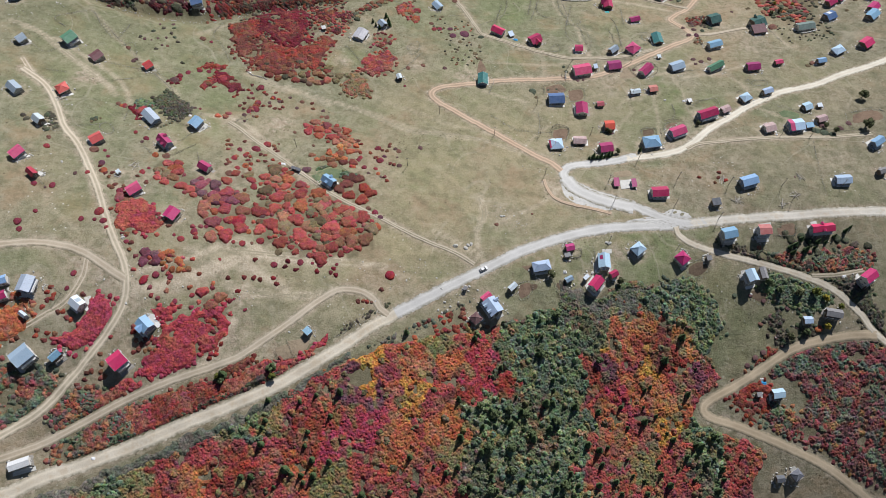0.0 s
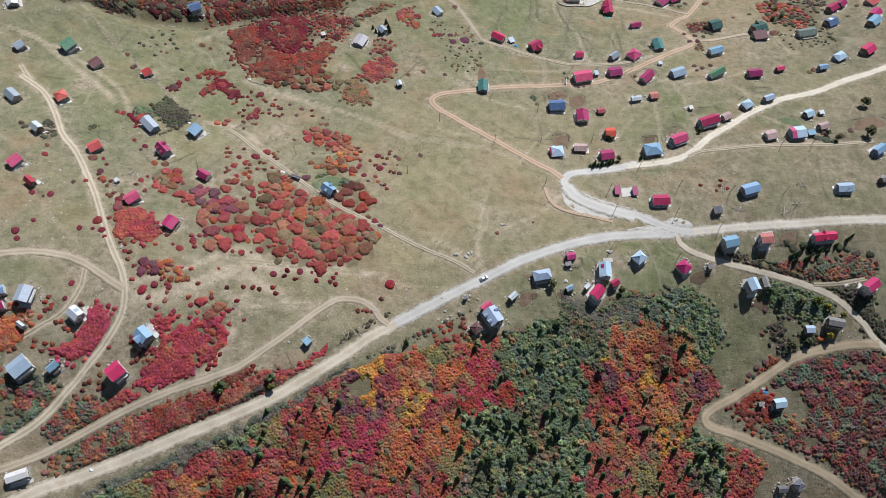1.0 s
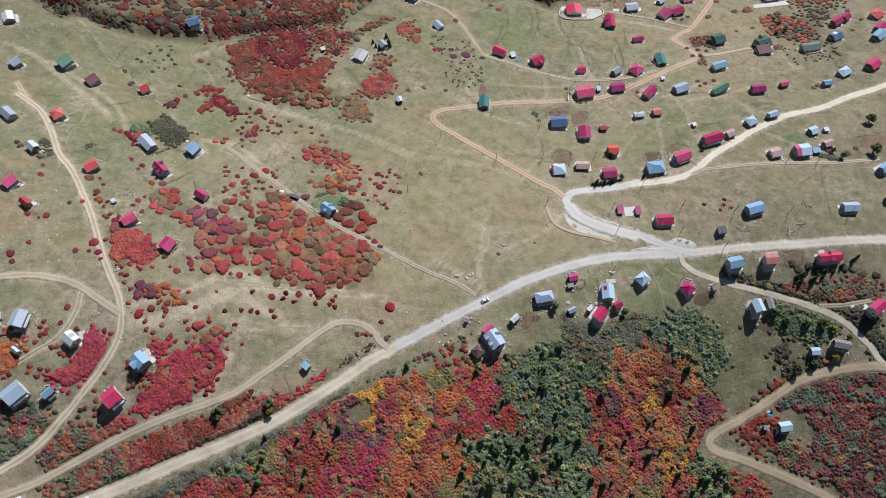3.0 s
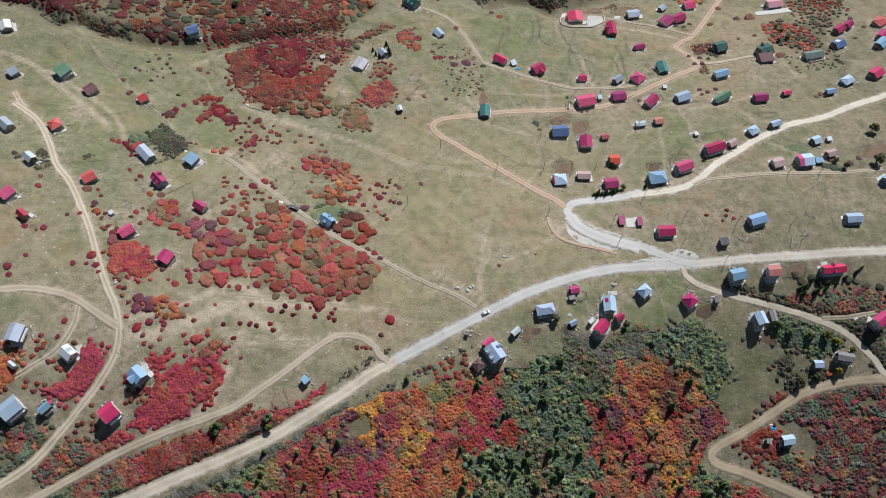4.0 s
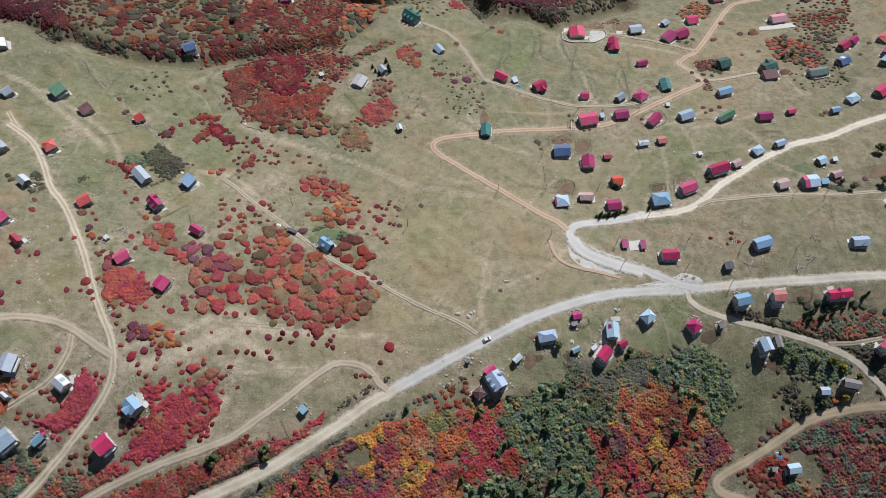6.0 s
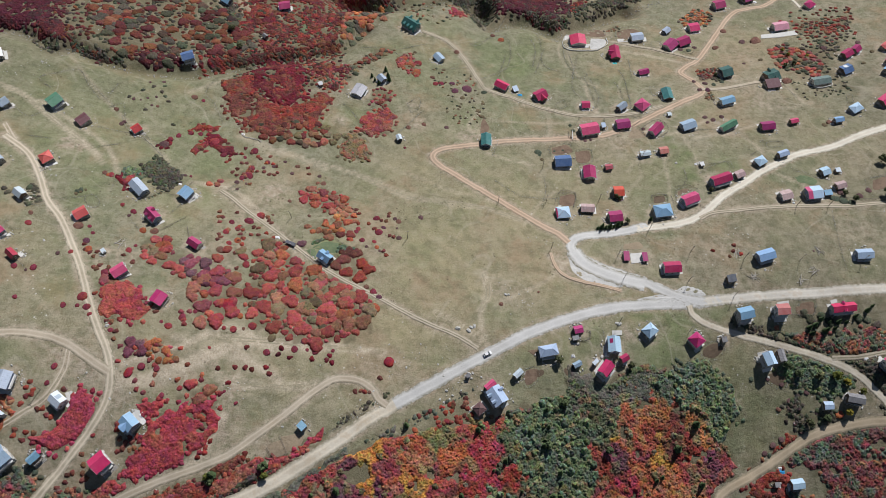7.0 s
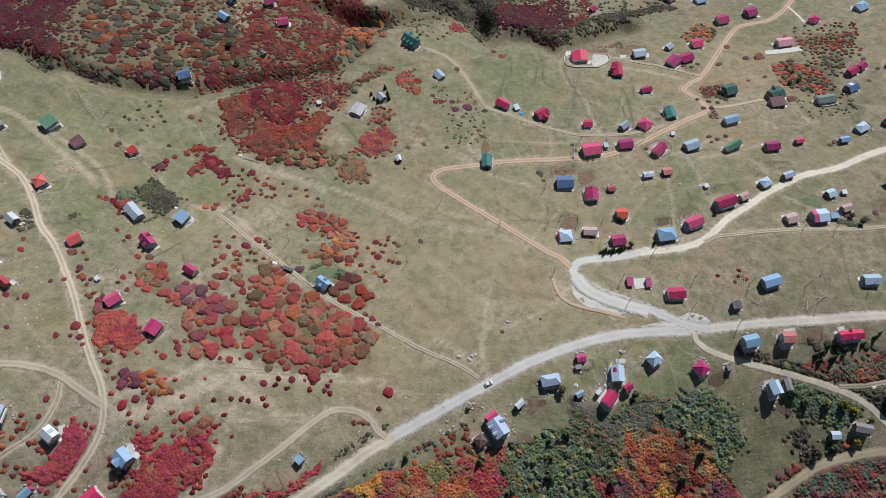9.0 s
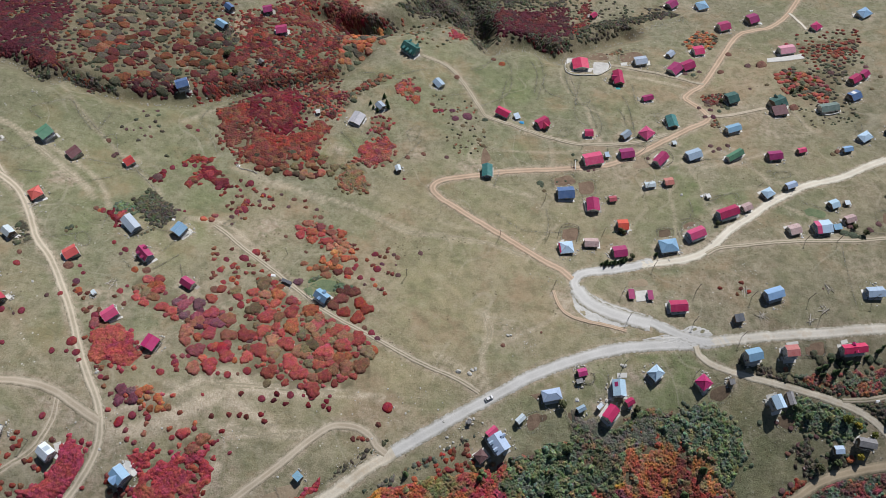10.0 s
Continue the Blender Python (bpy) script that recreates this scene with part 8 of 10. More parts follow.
ZONES = (((15.7, 101.6, 14, 'scarlet'), (24.4, 107.6, 9, 'scarlet'), (-39.1, 90.9, 11, 'purple'), (-36.4, 91.0, 7, 'amber'), (-34.0, 104.3, 8, 'amber'), (-25.8, 99.3, 9, 'reds'), (-12.1, 89.6, 8, 'amber'), (-13.6, 105.3, 8, 'orange'), (-60.2, 90.0, 10, 'reds'), (-70.5, 86.9, 10, 'reds'), (-64.8, 72.1, 13, 'rustred'), (-54.3, 67.5, 9, 'crimsonpink'), (-33.5, 73.3, 11, 'crimsonpink'), (-22.8, 68.8, 12, 'orange'), (-80.1, 74.0, 11, 'olive'), (-90.4, 76.1, 10, 'green'), (-72.6, 75.6, 6, 'purple'), (-79.8, 61.8, 12, 'reds'), (-69.6, 57.3, 8, 'orange'), (-48.9, 48.2, 12, 'olive'), (-38.6, 53.4, 9, 'reds'), (-116.4, 51.1, 8, 'orange'), (-123.6, 48.6, 11, 'reds'), (-107.2, 63.3, 8, 'reds'),) +
    ((-94.3, 49.3, 12, 'rustred'), (-137.9, 48.3, 10, 'olive'), (-147.7, 48.1, 9, 'green'), (-6.6, 84.6, 9, 'reds'), (1.7, 74.9, 10, 'orange'), (-6.5, 54.4, 9, 'reds'), (4.4, 64.8, 8, 'olive'), (12.9, 93.6, 10, 'rustred'), (4.5, 106.5, 8, 'orange'), (-3.9, 114.0, 8, 'olive'), (33.0, 108.2, 10, 'greenwood'), (42.0, 117.0, 14, 'green'), (50.7, 106.8, 14, 'green'), (59.8, 120.8, 14, 'green'), (62.7, 97.1, 13, 'green'), (65.5, 83.9, 12, 'green'), (44.6, 93.1, 12, 'greenwood'), (32.9, 94.9, 10, 'rustred'), (47.5, 88.0, 8, 'rustred'), (27.0, 81.4, 14, 'green'), (32.6, 66.2, 16, 'green'), (47.3, 72.2, 12, 'greenwood'), (55.9, 56.9, 13, 'green'), (21.1, 55.4, 12, 'greenwood'),) +
    ((41.2, 53.7, 14, 'green'), (65.9, 126.6, 10, 'greenwood'), (81.1, 122.2, 10, 'greenwood'), (93.8, 142.3, 12, 'brush'), (103.0, 140.0, 10, 'brush'), (81.4, 138.7, 9, 'brush'), (109.3, 143.1, 9, 'green'), (128.0, 141.3, 12, 'green'), (137.2, 133.3, 9, 'green'), (136.7, 124.7, 7, 'green'), (84.1, 117.0, 6, 'amber'), (90.2, 118.6, 8, 'orange'), (105.8, 128.9, 11, 'orange'), (111.8, 123.7, 10, 'rustred'), (107.0, 108.5, 8, 'amber'), (96.2, 112.1, 9, 'reds'), (84.0, 108.9, 8, 'purple'), (80.9, 100.8, 9, 'rustred'), (74.7, 89.8, 9, 'reds'), (86.8, 84.9, 10, 'orange'), (93.1, 95.9, 9, 'scarlet'), (102.3, 99.0, 9, 'orange'), (114.2, 96.4, 10, 'orange'), (120.9, 113.1, 11, 'rustred'),) +
    ((127.4, 121.7, 10, 'orange'), (132.9, 107.8, 9, 'purple'), (139.1, 106.7, 7, 'reds'), (123.6, 102.2, 9, 'mixed'), (116.9, 80.2, 9, 'amber'), (101.8, 79.9, 9, 'reds'), (92.5, 71.6, 9, 'orange'), (89.2, 63.4, 9, 'reds'), (104.2, 63.6, 9, 'olive'), (116.1, 63.8, 8, 'reds'), (123.1, 85.7, 8, 'orange'), (123.8, 71.9, 9, 'reds'), (134.6, 74.9, 10, 'green'), (143.3, 69.4, 8, 'green'), (149.4, 72.2, 8, 'reds'), (152.0, 61.4, 9, 'reds'), (136.8, 58.5, 9, 'greenwood'), (121.7, 53.0, 9, 'reds'),))


def wood():
    """The autumn wood below the main road: low shrubs in drifts of colour."""
    HOLES.append(GLADE)
    SHRUB_AREAS.append((WOOD, 0.8))
    # drifts: every shrub belongs to the nearest of many patches, and a patch has one colour
    px, py = patch_points(WOOD, 3.1)
    bend = np.array([noise.noise((a * 0.09, b * 0.09, 1.7)) for a, b in zip(px, py)])
    tints, best, leafy = tints_from("mixed", px, py, jitter=0.12, loose=0.4), np.full(len(px), 1.0), np.zeros(len(px), bool)
    for cx, cy, cr, palette in ZONES:
        d = np.hypot(px - cx, py - cy) / (cr * (1.35 if palette in ("green", "greenwood") else 1.1)) + bend * 0.5 + rng.normal(size=len(px)) * 0.14
        m = d < best
        if m.any():
            tints[m] = tints_from(palette, px[m], py[m], jitter=0.14, loose=0.3)
            best[m], leafy[m] = d[m], palette in ("green", "greenwood")
    stray = rng.uniform(size=len(px)) < 0.12
    tints[stray] = 0.3 * tints[stray] + 0.7 * tints_from("olive", px[stray], py[stray], 2.0, 0.2)
    carpet("wood_undergrowth", WOOD, px, py, tints, "dense low autumn scrub of red, orange, yellow and green shrubs", "woodland", tall=0.9, gaps=0.03, step=0.34, tufts=0.21, hues=0.10, dome=0.6)
    # taller leafy trees and shrubs stand in the green drifts, a few bushes elsewhere
    x, y, r = scatter(WOOD, 0.7, 1.5, 0.9, 0.72)
    near = np.array([np.argmin((px - a) ** 2 + (py - b) ** 2) for a, b in zip(x, y)])
    u = rng.uniform(size=len(x))
    keep = np.where(leafy[near], u < 0.55, u < 0.08)
    x, y, r, near, u = x[keep], y[keep], r[keep], near[keep], u[keep]
    shade = 1.25 * tints[near] * (1 + 0.2 * rng.normal(size=(len(x), 1))).clip(0.6, 1.5)
    dry = ~leafy[near]
    shade[dry] = tints_from("rustolive", x[dry], y[dry], 1.0, 0.2, 0.4)
    canopy("wood_shrubs", x, y, r, shade, "green leafy shrubs and young trees in an autumn wood", "woodland", 0.34, 0.6, np.where(dry, 0.5, rng.uniform(0.3, 1.1, len(x))), 0.10, 0.12, 0.18, 2.2, 0, 0.18, 0.12)


wood()

BUSH_MESHES = []
for tv, tf in FINE_SHRUBS:
    BUSH_MESHES.append(quads("bush", tv, tf))
    BUSH_MESHES[-1].polygons.foreach_set("use_smooth", np.ones(len(tf), bool))
    BUSH_MESHES[-1].materials.append(LEAF_SINGLE)


def bushes(colour, spots):
    for k, (x, y, r) in enumerate(spots):
        ob = new("bush", BUSH_MESHES[rng.integers(0, len(BUSH_MESHES))])
        r = max(0.5, r)
        ob.matrix_world = Matrix.Translation((x, y, float(height(x, y)))) @ Matrix.Rotation(rng.uniform(0, math.tau), 4, "Z") @ Matrix.Diagonal((r * rng.uniform(0.9, 1.15), r * rng.uniform(0.85, 1.05), r * rng.uniform(0.8, 1.1), 1))
        t = (np.array(BUSH_TINTS[colour]) * 0.94 + np.array((0.020, 0.022, 0.032))) * rng.uniform(0.85, 1.15)
        ob.color = (*t, 1)
        words = {"dusk": "dark brownish", "plum": "dull purple", "brown": "rusty brown"}.get(colour, colour)
        tagged(ob, f"rounded {words} autumn bush on dry grass", "bush", "bushes on the meadow")


bushes("brown", ((-192.4, 304.1, 1.9), (-172.0, 311.5, 1.5), (-153.2, 322.7, 2.3), (-185.3, 215.4, 3.2), (-209.1, 221.3, 1.7), (-149.4, 215.4, 2.5), (-85.3, 271.9, 1.7), (-69.5, 260.0, 2.0), (-93.5, 233.9, 1.0), (-86.2, 244.9, 1.3), (-74.4, 235.0, 1.3), (-25.5, 233.2, 1.9), (-49.9, 239.0, 1.3), (-96.3, 161.9, 1.1), (-40.1, 189.2, 1.8), (-115.2, 206.8, 2.5), (-13.0, 311.8, 1.8), (-22.5, 308.9, 1.8), (34.3, 410.9, 2.2), (8.5, 386.8, 2.5), (-8.2, 357.4, 2.0), (223.2, 407.6, 4.6), (204.7, 421.4, 2.8), (192.9, 400.2, 2.7), (229.1, 358.8, 3.5), (28.8, 181.5, 1.5), (-50.1, 241.3, 1.3), (-35.7, 133.5, 1.1), (2.2, 113.7, 1.7), (48.4, 188.8, 0.9),))
bushes("brown", ((182.3, 365.2, 2.9), (240.4, 314.9, 2.0), (-184.1, 253.7, 1.7), (-179.8, 251.6, 1.3), (170.0, 132.9, 1.6),))
bushes("dusk", ((-185.7, 294.6, 1.8), (-185.7, 314.6, 1.5), (-181.8, 314.9, 0.8), (-178.5, 317.0, 1.1), (-174.3, 319.3, 1.1), (-175.2, 311.9, 1.1), (-173.4, 333.3, 1.6), (-180.6, 331.2, 1.2), (-160.7, 280.0, 3.5), (-183.6, 253.2, 1.4), (-164.2, 225.1, 1.3), (-189.1, 197.5, 1.3), (-199.9, 186.8, 0.9), (-116.4, 255.8, 1.7), (-111.4, 255.5, 1.0), (-115.5, 250.8, 1.3), (-104.2, 268.9, 1.4), (-98.7, 270.5, 1.4), (-92.9, 275.0, 1.4), (-87.9, 266.3, 1.4), (-72.2, 265.4, 1.4), (-27.5, 235.3, 1.6), (-24.7, 221.8, 1.9), (-13.3, 236.5, 1.9), (-34.7, 212.4, 0.9), (-41.8, 215.2, 1.2), (-26.2, 228.4, 0.9), (-93.9, 179.7, 2.3), (1.2, 309.6, 1.8), (213.9, 407.1, 2.8),))
bushes("dusk", ((207.1, 380.3, 1.3), (266.0, 394.4, 2.8), (290.1, 398.3, 2.4), (198.3, 214.6, 0.7), (78.6, 303.9, 1.4), (87.1, 302.0, 1.4), (90.5, 302.5, 1.1), (101.9, 253.5, 1.3), (128.8, 305.4, 1.1), (124.6, 311.4, 1.5), (165.6, 322.4, 1.9), (170.1, 319.4, 2.3), (176.0, 322.1, 1.9), (166.1, 317.3, 1.5), (175.1, 366.1, 2.0), (167.8, 359.6, 2.0), (174.7, 357.7, 2.0), (169.0, 350.2, 2.0), (167.8, 398.9, 2.1), (178.1, 400.6, 2.2), (171.9, 407.5, 1.7), (236.6, 253.1, 2.2), (226.5, 255.4, 2.2), (242.7, 257.1, 2.2), (-148.9, 259.1, 1.3), (-144.1, 257.5, 1.3), (-186.7, 292.8, 1.8), (122.0, 134.6, 1.2), (172.0, 144.7, 1.6), (175.8, 136.7, 2.2),))
bushes("dusk", ((177.0, 132.8, 1.9), (178.0, 126.4, 1.6), (180.7, 122.6, 1.6), (170.5, 118.5, 1.9), (166.1, 116.0, 1.9), (161.7, 112.1, 1.9), (184.5, 140.8, 1.6), (164.9, 147.2, 1.6),))
bushes("crimson", ((-158.6, 285.3, 1.8), (-155.0, 288.7, 2.2), (-148.6, 291.6, 2.2), (-143.6, 291.8, 1.8), (-139.4, 283.5, 2.8), (-147.9, 321.0, 1.5), (-172.6, 247.9, 2.0), (-162.7, 227.9, 2.0), (-180.2, 215.8, 1.3), (-177.5, 211.7, 1.3), (-205.6, 188.7, 1.9), (-197.0, 188.3, 1.9), (-155.5, 205.6, 1.2), (-164.6, 187.8, 2.4), (-127.8, 276.4, 2.4), (-111.1, 281.8, 2.8), (-115.6, 276.1, 1.4), (-110.5, 268.1, 2.1), (-111.0, 261.8, 3.0), (-114.5, 259.2, 2.0), (-102.3, 273.5, 1.7), (-104.7, 227.9, 2.9), (-37.6, 235.3, 2.2), (-35.7, 225.3, 2.5), (-44.3, 219.4, 1.9), (-48.1, 225.2, 1.6), (-84.4, 150.5, 2.2), (-71.8, 152.8, 2.0), (-65.9, 152.8, 1.1), (-62.3, 152.4, 2.0),))
bushes("crimson", ((-53.8, 153.0, 1.1), (-93.9, 152.4, 0.8), (-36.4, 186.3, 2.3), (-100.9, 131.1, 0.8), (-95.4, 125.9, 1.1), (-200.1, 172.0, 1.5), (-178.0, 168.8, 1.8), (-174.9, 139.3, 1.8), (-176.3, 131.6, 1.5), (-206.1, 165.3, 2.5), (-204.0, 160.8, 1.8), (-167.6, 168.5, 2.1), (-154.2, 157.2, 1.5), (-133.1, 162.6, 1.2), (-124.2, 165.7, 2.3), (-119.2, 169.0, 1.4), (-131.2, 139.6, 1.7), (-138.0, 140.6, 2.0), (-127.7, 128.0, 1.7), (-171.7, 169.0, 1.2), (-113.5, 226.2, 1.9), (-24.0, 291.2, 1.1), (-2.4, 351.5, 2.3), (-141.0, 257.1, 1.0),))
bushes("red", ((-139.2, 297.0, 2.9), (-134.4, 286.0, 3.9), (-180.5, 252.1, 2.1), (-169.3, 232.2, 1.6), (-183.7, 199.0, 1.6), (-208.2, 214.6, 2.3), (-157.8, 202.2, 2.2), (-143.8, 277.6, 2.5), (-141.5, 281.8, 2.5), (-99.9, 232.7, 2.6), (-37.8, 218.5, 1.5), (-47.1, 227.3, 1.6), (-100.8, 161.1, 2.0), (-105.1, 161.6, 1.4), (-92.3, 163.5, 2.3), (-49.5, 161.7, 2.6), (-38.0, 180.4, 1.7), (-171.0, 173.8, 2.7), (-165.3, 164.7, 1.5), (-155.0, 160.6, 1.2), (-129.6, 160.7, 2.3), (-109.9, 151.1, 1.1), (-128.3, 149.8, 0.9), (-120.4, 131.6, 1.7), (-116.7, 132.7, 1.1), (-101.1, 198.8, 2.4), (-112.0, 211.6, 1.9), (-109.8, 222.2, 1.9), (-115.0, 219.3, 2.2), (-17.9, 370.7, 3.6),))
bushes("red", ((-6.2, 350.9, 2.3), (-11.2, 114.3, 1.9), (0.9, 121.4, 1.7), (249.3, 432.4, 1.9), (-154.5, 110.2, 1.4),))
bushes("plum", ((-178.9, 206.5, 2.2), (-33.4, 228.6, 1.6), (-68.1, 157.1, 1.7), (-37.7, 174.6, 1.4), (-33.3, 183.3, 2.0), (5.1, 351.9, 2.3), (6.9, 344.7, 2.7), (14.4, 346.7, 3.9), (174.4, 350.0, 2.4),))
bushes("orange", ((-176.6, 201.4, 2.5), (-154.9, 215.6, 2.2), (-141.6, 207.3, 3.1), (-36.3, 214.7, 1.5), (-50.7, 219.5, 1.9), (-98.8, 168.5, 2.0), (-35.0, 176.8, 2.9), (-108.2, 213.9, 2.2), (40.2, 405.8, 3.0), (-27.6, 375.0, 2.8), (-18.4, 361.5, 3.1), (-13.9, 116.9, 1.7), (200.6, 130.5, 2.7), (-182.3, 252.2, 1.3),))
bushes("green", ((-193.0, 238.1, 1.7), (-191.4, 239.2, 1.7), (25.6, 344.4, 2.3), (57.0, 291.1, 2.5), (79.0, 314.8, 1.4), (80.3, 310.2, 1.4), (57.6, 288.9, 1.4), (67.0, 292.2, 1.0), (72.3, 293.0, 1.0), (95.9, 255.2, 1.3), (98.8, 254.0, 1.7), (179.9, 356.4, 2.0), (186.3, 359.4, 2.0), (173.2, 397.1, 2.1), (221.7, 250.9, 2.9), (225.8, 249.1, 2.9), (230.2, 248.0, 2.5), (-172.9, 253.5, 1.3), (-170.7, 255.1, 1.7), (-167.6, 254.3, 1.6), (-165.5, 256.8, 1.3), (187.7, 148.4, 2.3), (191.5, 144.5, 2.0), (156.3, 147.1, 1.6),))
bushes("scarlet", ((-27.1, 148.7, 3.1), (-105.2, 173.8, 4.1), (-142.9, 137.4, 2.6),))
bushes("olive", ((-82.9, 157.9, 2.5), (-60.0, 157.2, 1.7), (-86.0, 182.1, 2.3), (-93.1, 174.6, 2.9), (11.6, 337.7, 1.9), (21.3, 325.6, 1.9), (23.6, 320.0, 1.8), (24.5, 333.1, 1.5), (-20.1, 383.1, 1.6), (-0.6, 366.1, 1.6), (220.2, 384.6, 1.8), (-18.0, 120.8, 1.1), (284.1, 373.6, 1.8), (294.5, 386.2, 1.9), (58.6, 285.2, 1.4), (237.1, 312.7, 2.0), (-191.5, 238.7, 1.3), (-193.0, 236.6, 1.3), (-189.4, 240.0, 1.0), (-120.0, 305.3, 2.1), (-110.0, 304.0, 2.4), (-103.4, 303.2, 2.1), (-96.5, 300.9, 1.7), (-92.4, 294.3, 2.1), (-157.9, 238.8, 1.0), (-155.7, 240.7, 1.0), (-153.4, 242.9, 1.0), (-151.2, 245.2, 1.0),))


def conifer_meshes():
    """A young spruce, 1 high: a tapered trunk, and tiers of drooping ragged branches."""
    trunk = mesh_of("trunk", *tube((0, 0, -0.1), (0, 0, 0.9), 0.028, 0.006, 6), BARK)
    verts, faces = [], []
    tiers = 9
    for k in range(tiers):
        z, r = 0.10 + 0.86 * k / tiers, 0.235 * (1 - k / tiers) ** 0.85 + 0.02
        arms = 9 if k < 6 else 6
        for j in range(arms):
            w = math.tau * (j + 0.5 * (k % 2) + rng.uniform(-0.25, 0.25)) / arms
            rr = r * rng.uniform(0.75, 1.15)
            d, e = np.array((math.cos(w), math.sin(w), 0)), np.array((-math.sin(w), math.cos(w), 0))
            root, tip = np.array((0, 0, z + 0.075)), d * rr + (0, 0, z - 0.035)
            mid = d * rr * 0.55 + (0, 0, z + 0.035)
            wide = rr * 0.36
            b = len(verts)
            verts += [root, mid - e * wide - (0, 0, 0.012), tip, mid + e * wide - (0, 0, 0.012)]
            faces.append((b, b + 1, b + 2, b + 3))
    at = rng.uniform(0, 1, 110)
    w = rng.uniform(0, math.tau, 110)
    r = (0.225 * (1 - at) ** 0.85 + 0.01) * rng.uniform(0.55, 1.0, 110)
    c = np.stack([np.cos(w) * r, np.sin(w) * r, 0.12 + at * 0.84], 1)
    nrm = np.stack([np.cos(w), np.sin(w), np.full(110, 0.8)], 1) + rng.normal(size=(110, 3)) * 0.3
    v, f = leaf_quads(c, nrm / np.linalg.norm(nrm, axis=1)[:, None], 0.030)
    crown = quads("crown", np.concatenate([np.array(verts), v]), np.concatenate([np.array(faces), f + len(verts)]))
    crown.materials.append(NEEDLES)
    return trunk, crown


CONIFERS = [conifer_meshes() for _ in range(4)]


def clear_of_roads(x, y):
    a, b = np.array([x]), np.array([y])
    return all(near_many(a, b, line[::2].tolist(), 12)[0] > wide / 2 + 0.7 for line, wide in ROAD_LINES)


def conifers(spots, scale=1.0):
    spots = [q for q in spots if clear_of_roads(q[0], q[1])]
    for x, y in spots:
        trunk, crown = CONIFERS[rng.integers(0, 4)]
        tall = rng.uniform(3.6, 8.2) * scale
        ob = new("conifer", None)
        ob.matrix_world = Matrix.Translation((x, y, float(height(x, y)))) @ Matrix.Rotation(rng.uniform(0, math.tau), 4, "Z") @ Matrix.Diagonal((tall * rng.uniform(0.95, 1.3), tall * rng.uniform(0.95, 1.3), tall, 1))
        tagged(ob, "dark green young spruce among autumn shrubs", "tree", "spruces")
        part("trunk", trunk, None, ob)
        c = part("crown", crown, None, ob)
        c.color = (*(np.array((0.070, 0.105, 0.048)) * rng.uniform(0.75, 1.3)), 1)


def broadleaf_meshes():
    """A broad tree, 1 high: trunk, limbs, and a crown of leafy clumps with gaps."""
    limbs, clumps = [tube((0, 0, -0.1), (0, 0, 0.45), 0.045, 0.03, 7)], []
    for k in range(6):
        w = math.tau * k / 6 + rng.uniform(-0.3, 0.3)
        end = (math.cos(w) * rng.uniform(0.2, 0.34), math.sin(w) * rng.uniform(0.2, 0.34), rng.uniform(0.55, 0.85))
        limbs.append(tube((0, 0, rng.uniform(0.25, 0.45)), end, 0.02, 0.008, 5))
        clumps.append((end, rng.uniform(0.15, 0.22)))
    clumps += [((rng.uniform(-0.12, 0.12), rng.uniform(-0.12, 0.12), rng.uniform(0.75, 0.95)), rng.uniform(0.15, 0.22)) for _ in range(4)]
    clumps += [((rng.uniform(-0.36, 0.36), rng.uniform(-0.36, 0.36), rng.uniform(0.40, 0.70)), rng.uniform(0.10, 0.16)) for _ in range(5)]
    verts, faces = [], []
    for at, r in clumps:
        d = rng.normal(size=(70, 3))
        d /= np.linalg.norm(d, axis=1)[:, None]
        v, f = leaf_quads(np.array(at) + d * r * rng.uniform(0.7, 1.05, 70)[:, None], d, 0.055)
        faces.append(f + sum(len(q) for q in verts))
        verts.append(v)
    crown = quads("crown", np.concatenate(verts), np.concatenate(faces))
    crown.materials.append(NEEDLES)
    return mesh_of("trunk", *join(*limbs), BARK), crown


BROADLEAVES = [broadleaf_meshes() for _ in range(4)]
TREE_TINTS = {"green": ((0.120, 0.155, 0.078), "greyish green"), "dark": ((0.110, 0.120, 0.062), "dark olive"), "lime": ((0.15, 0.165, 0.045), "yellowish green"), "yellow": ((0.32, 0.27, 0.06), "golden yellow")}


def broadleaves(spots):
    spots = [q for q in spots if clear_of_roads(q[0], q[1])]
    for x, y, tall, tint in spots:
        trunk, crown = BROADLEAVES[rng.integers(0, 4)]
        ob = new("broadleaf_tree", None)
        ob.matrix_world = Matrix.Translation((x, y, float(height(x, y)))) @ Matrix.Rotation(rng.uniform(0, math.tau), 4, "Z") @ Matrix.Diagonal((tall * 1.05, tall * 1.05, tall, 1))
        tagged(ob, f"small broadleaf tree with {TREE_TINTS[tint][1]} foliage", "tree", "broadleaf trees")
        part("trunk", trunk, None, ob)
        c = part("crown", crown, None, ob)
        c.color = (*(np.array(TREE_TINTS[tint][0]) * rng.uniform(0.85, 1.15)), 1)


bushes("green", ((-158.0, 238.4, 0.8), (-156.8, 239.7, 0.8), (-155.5, 240.9, 0.8), (-154.2, 242.4, 0.8), (-153.0, 243.8, 0.8), (-151.9, 245.1, 0.8)))

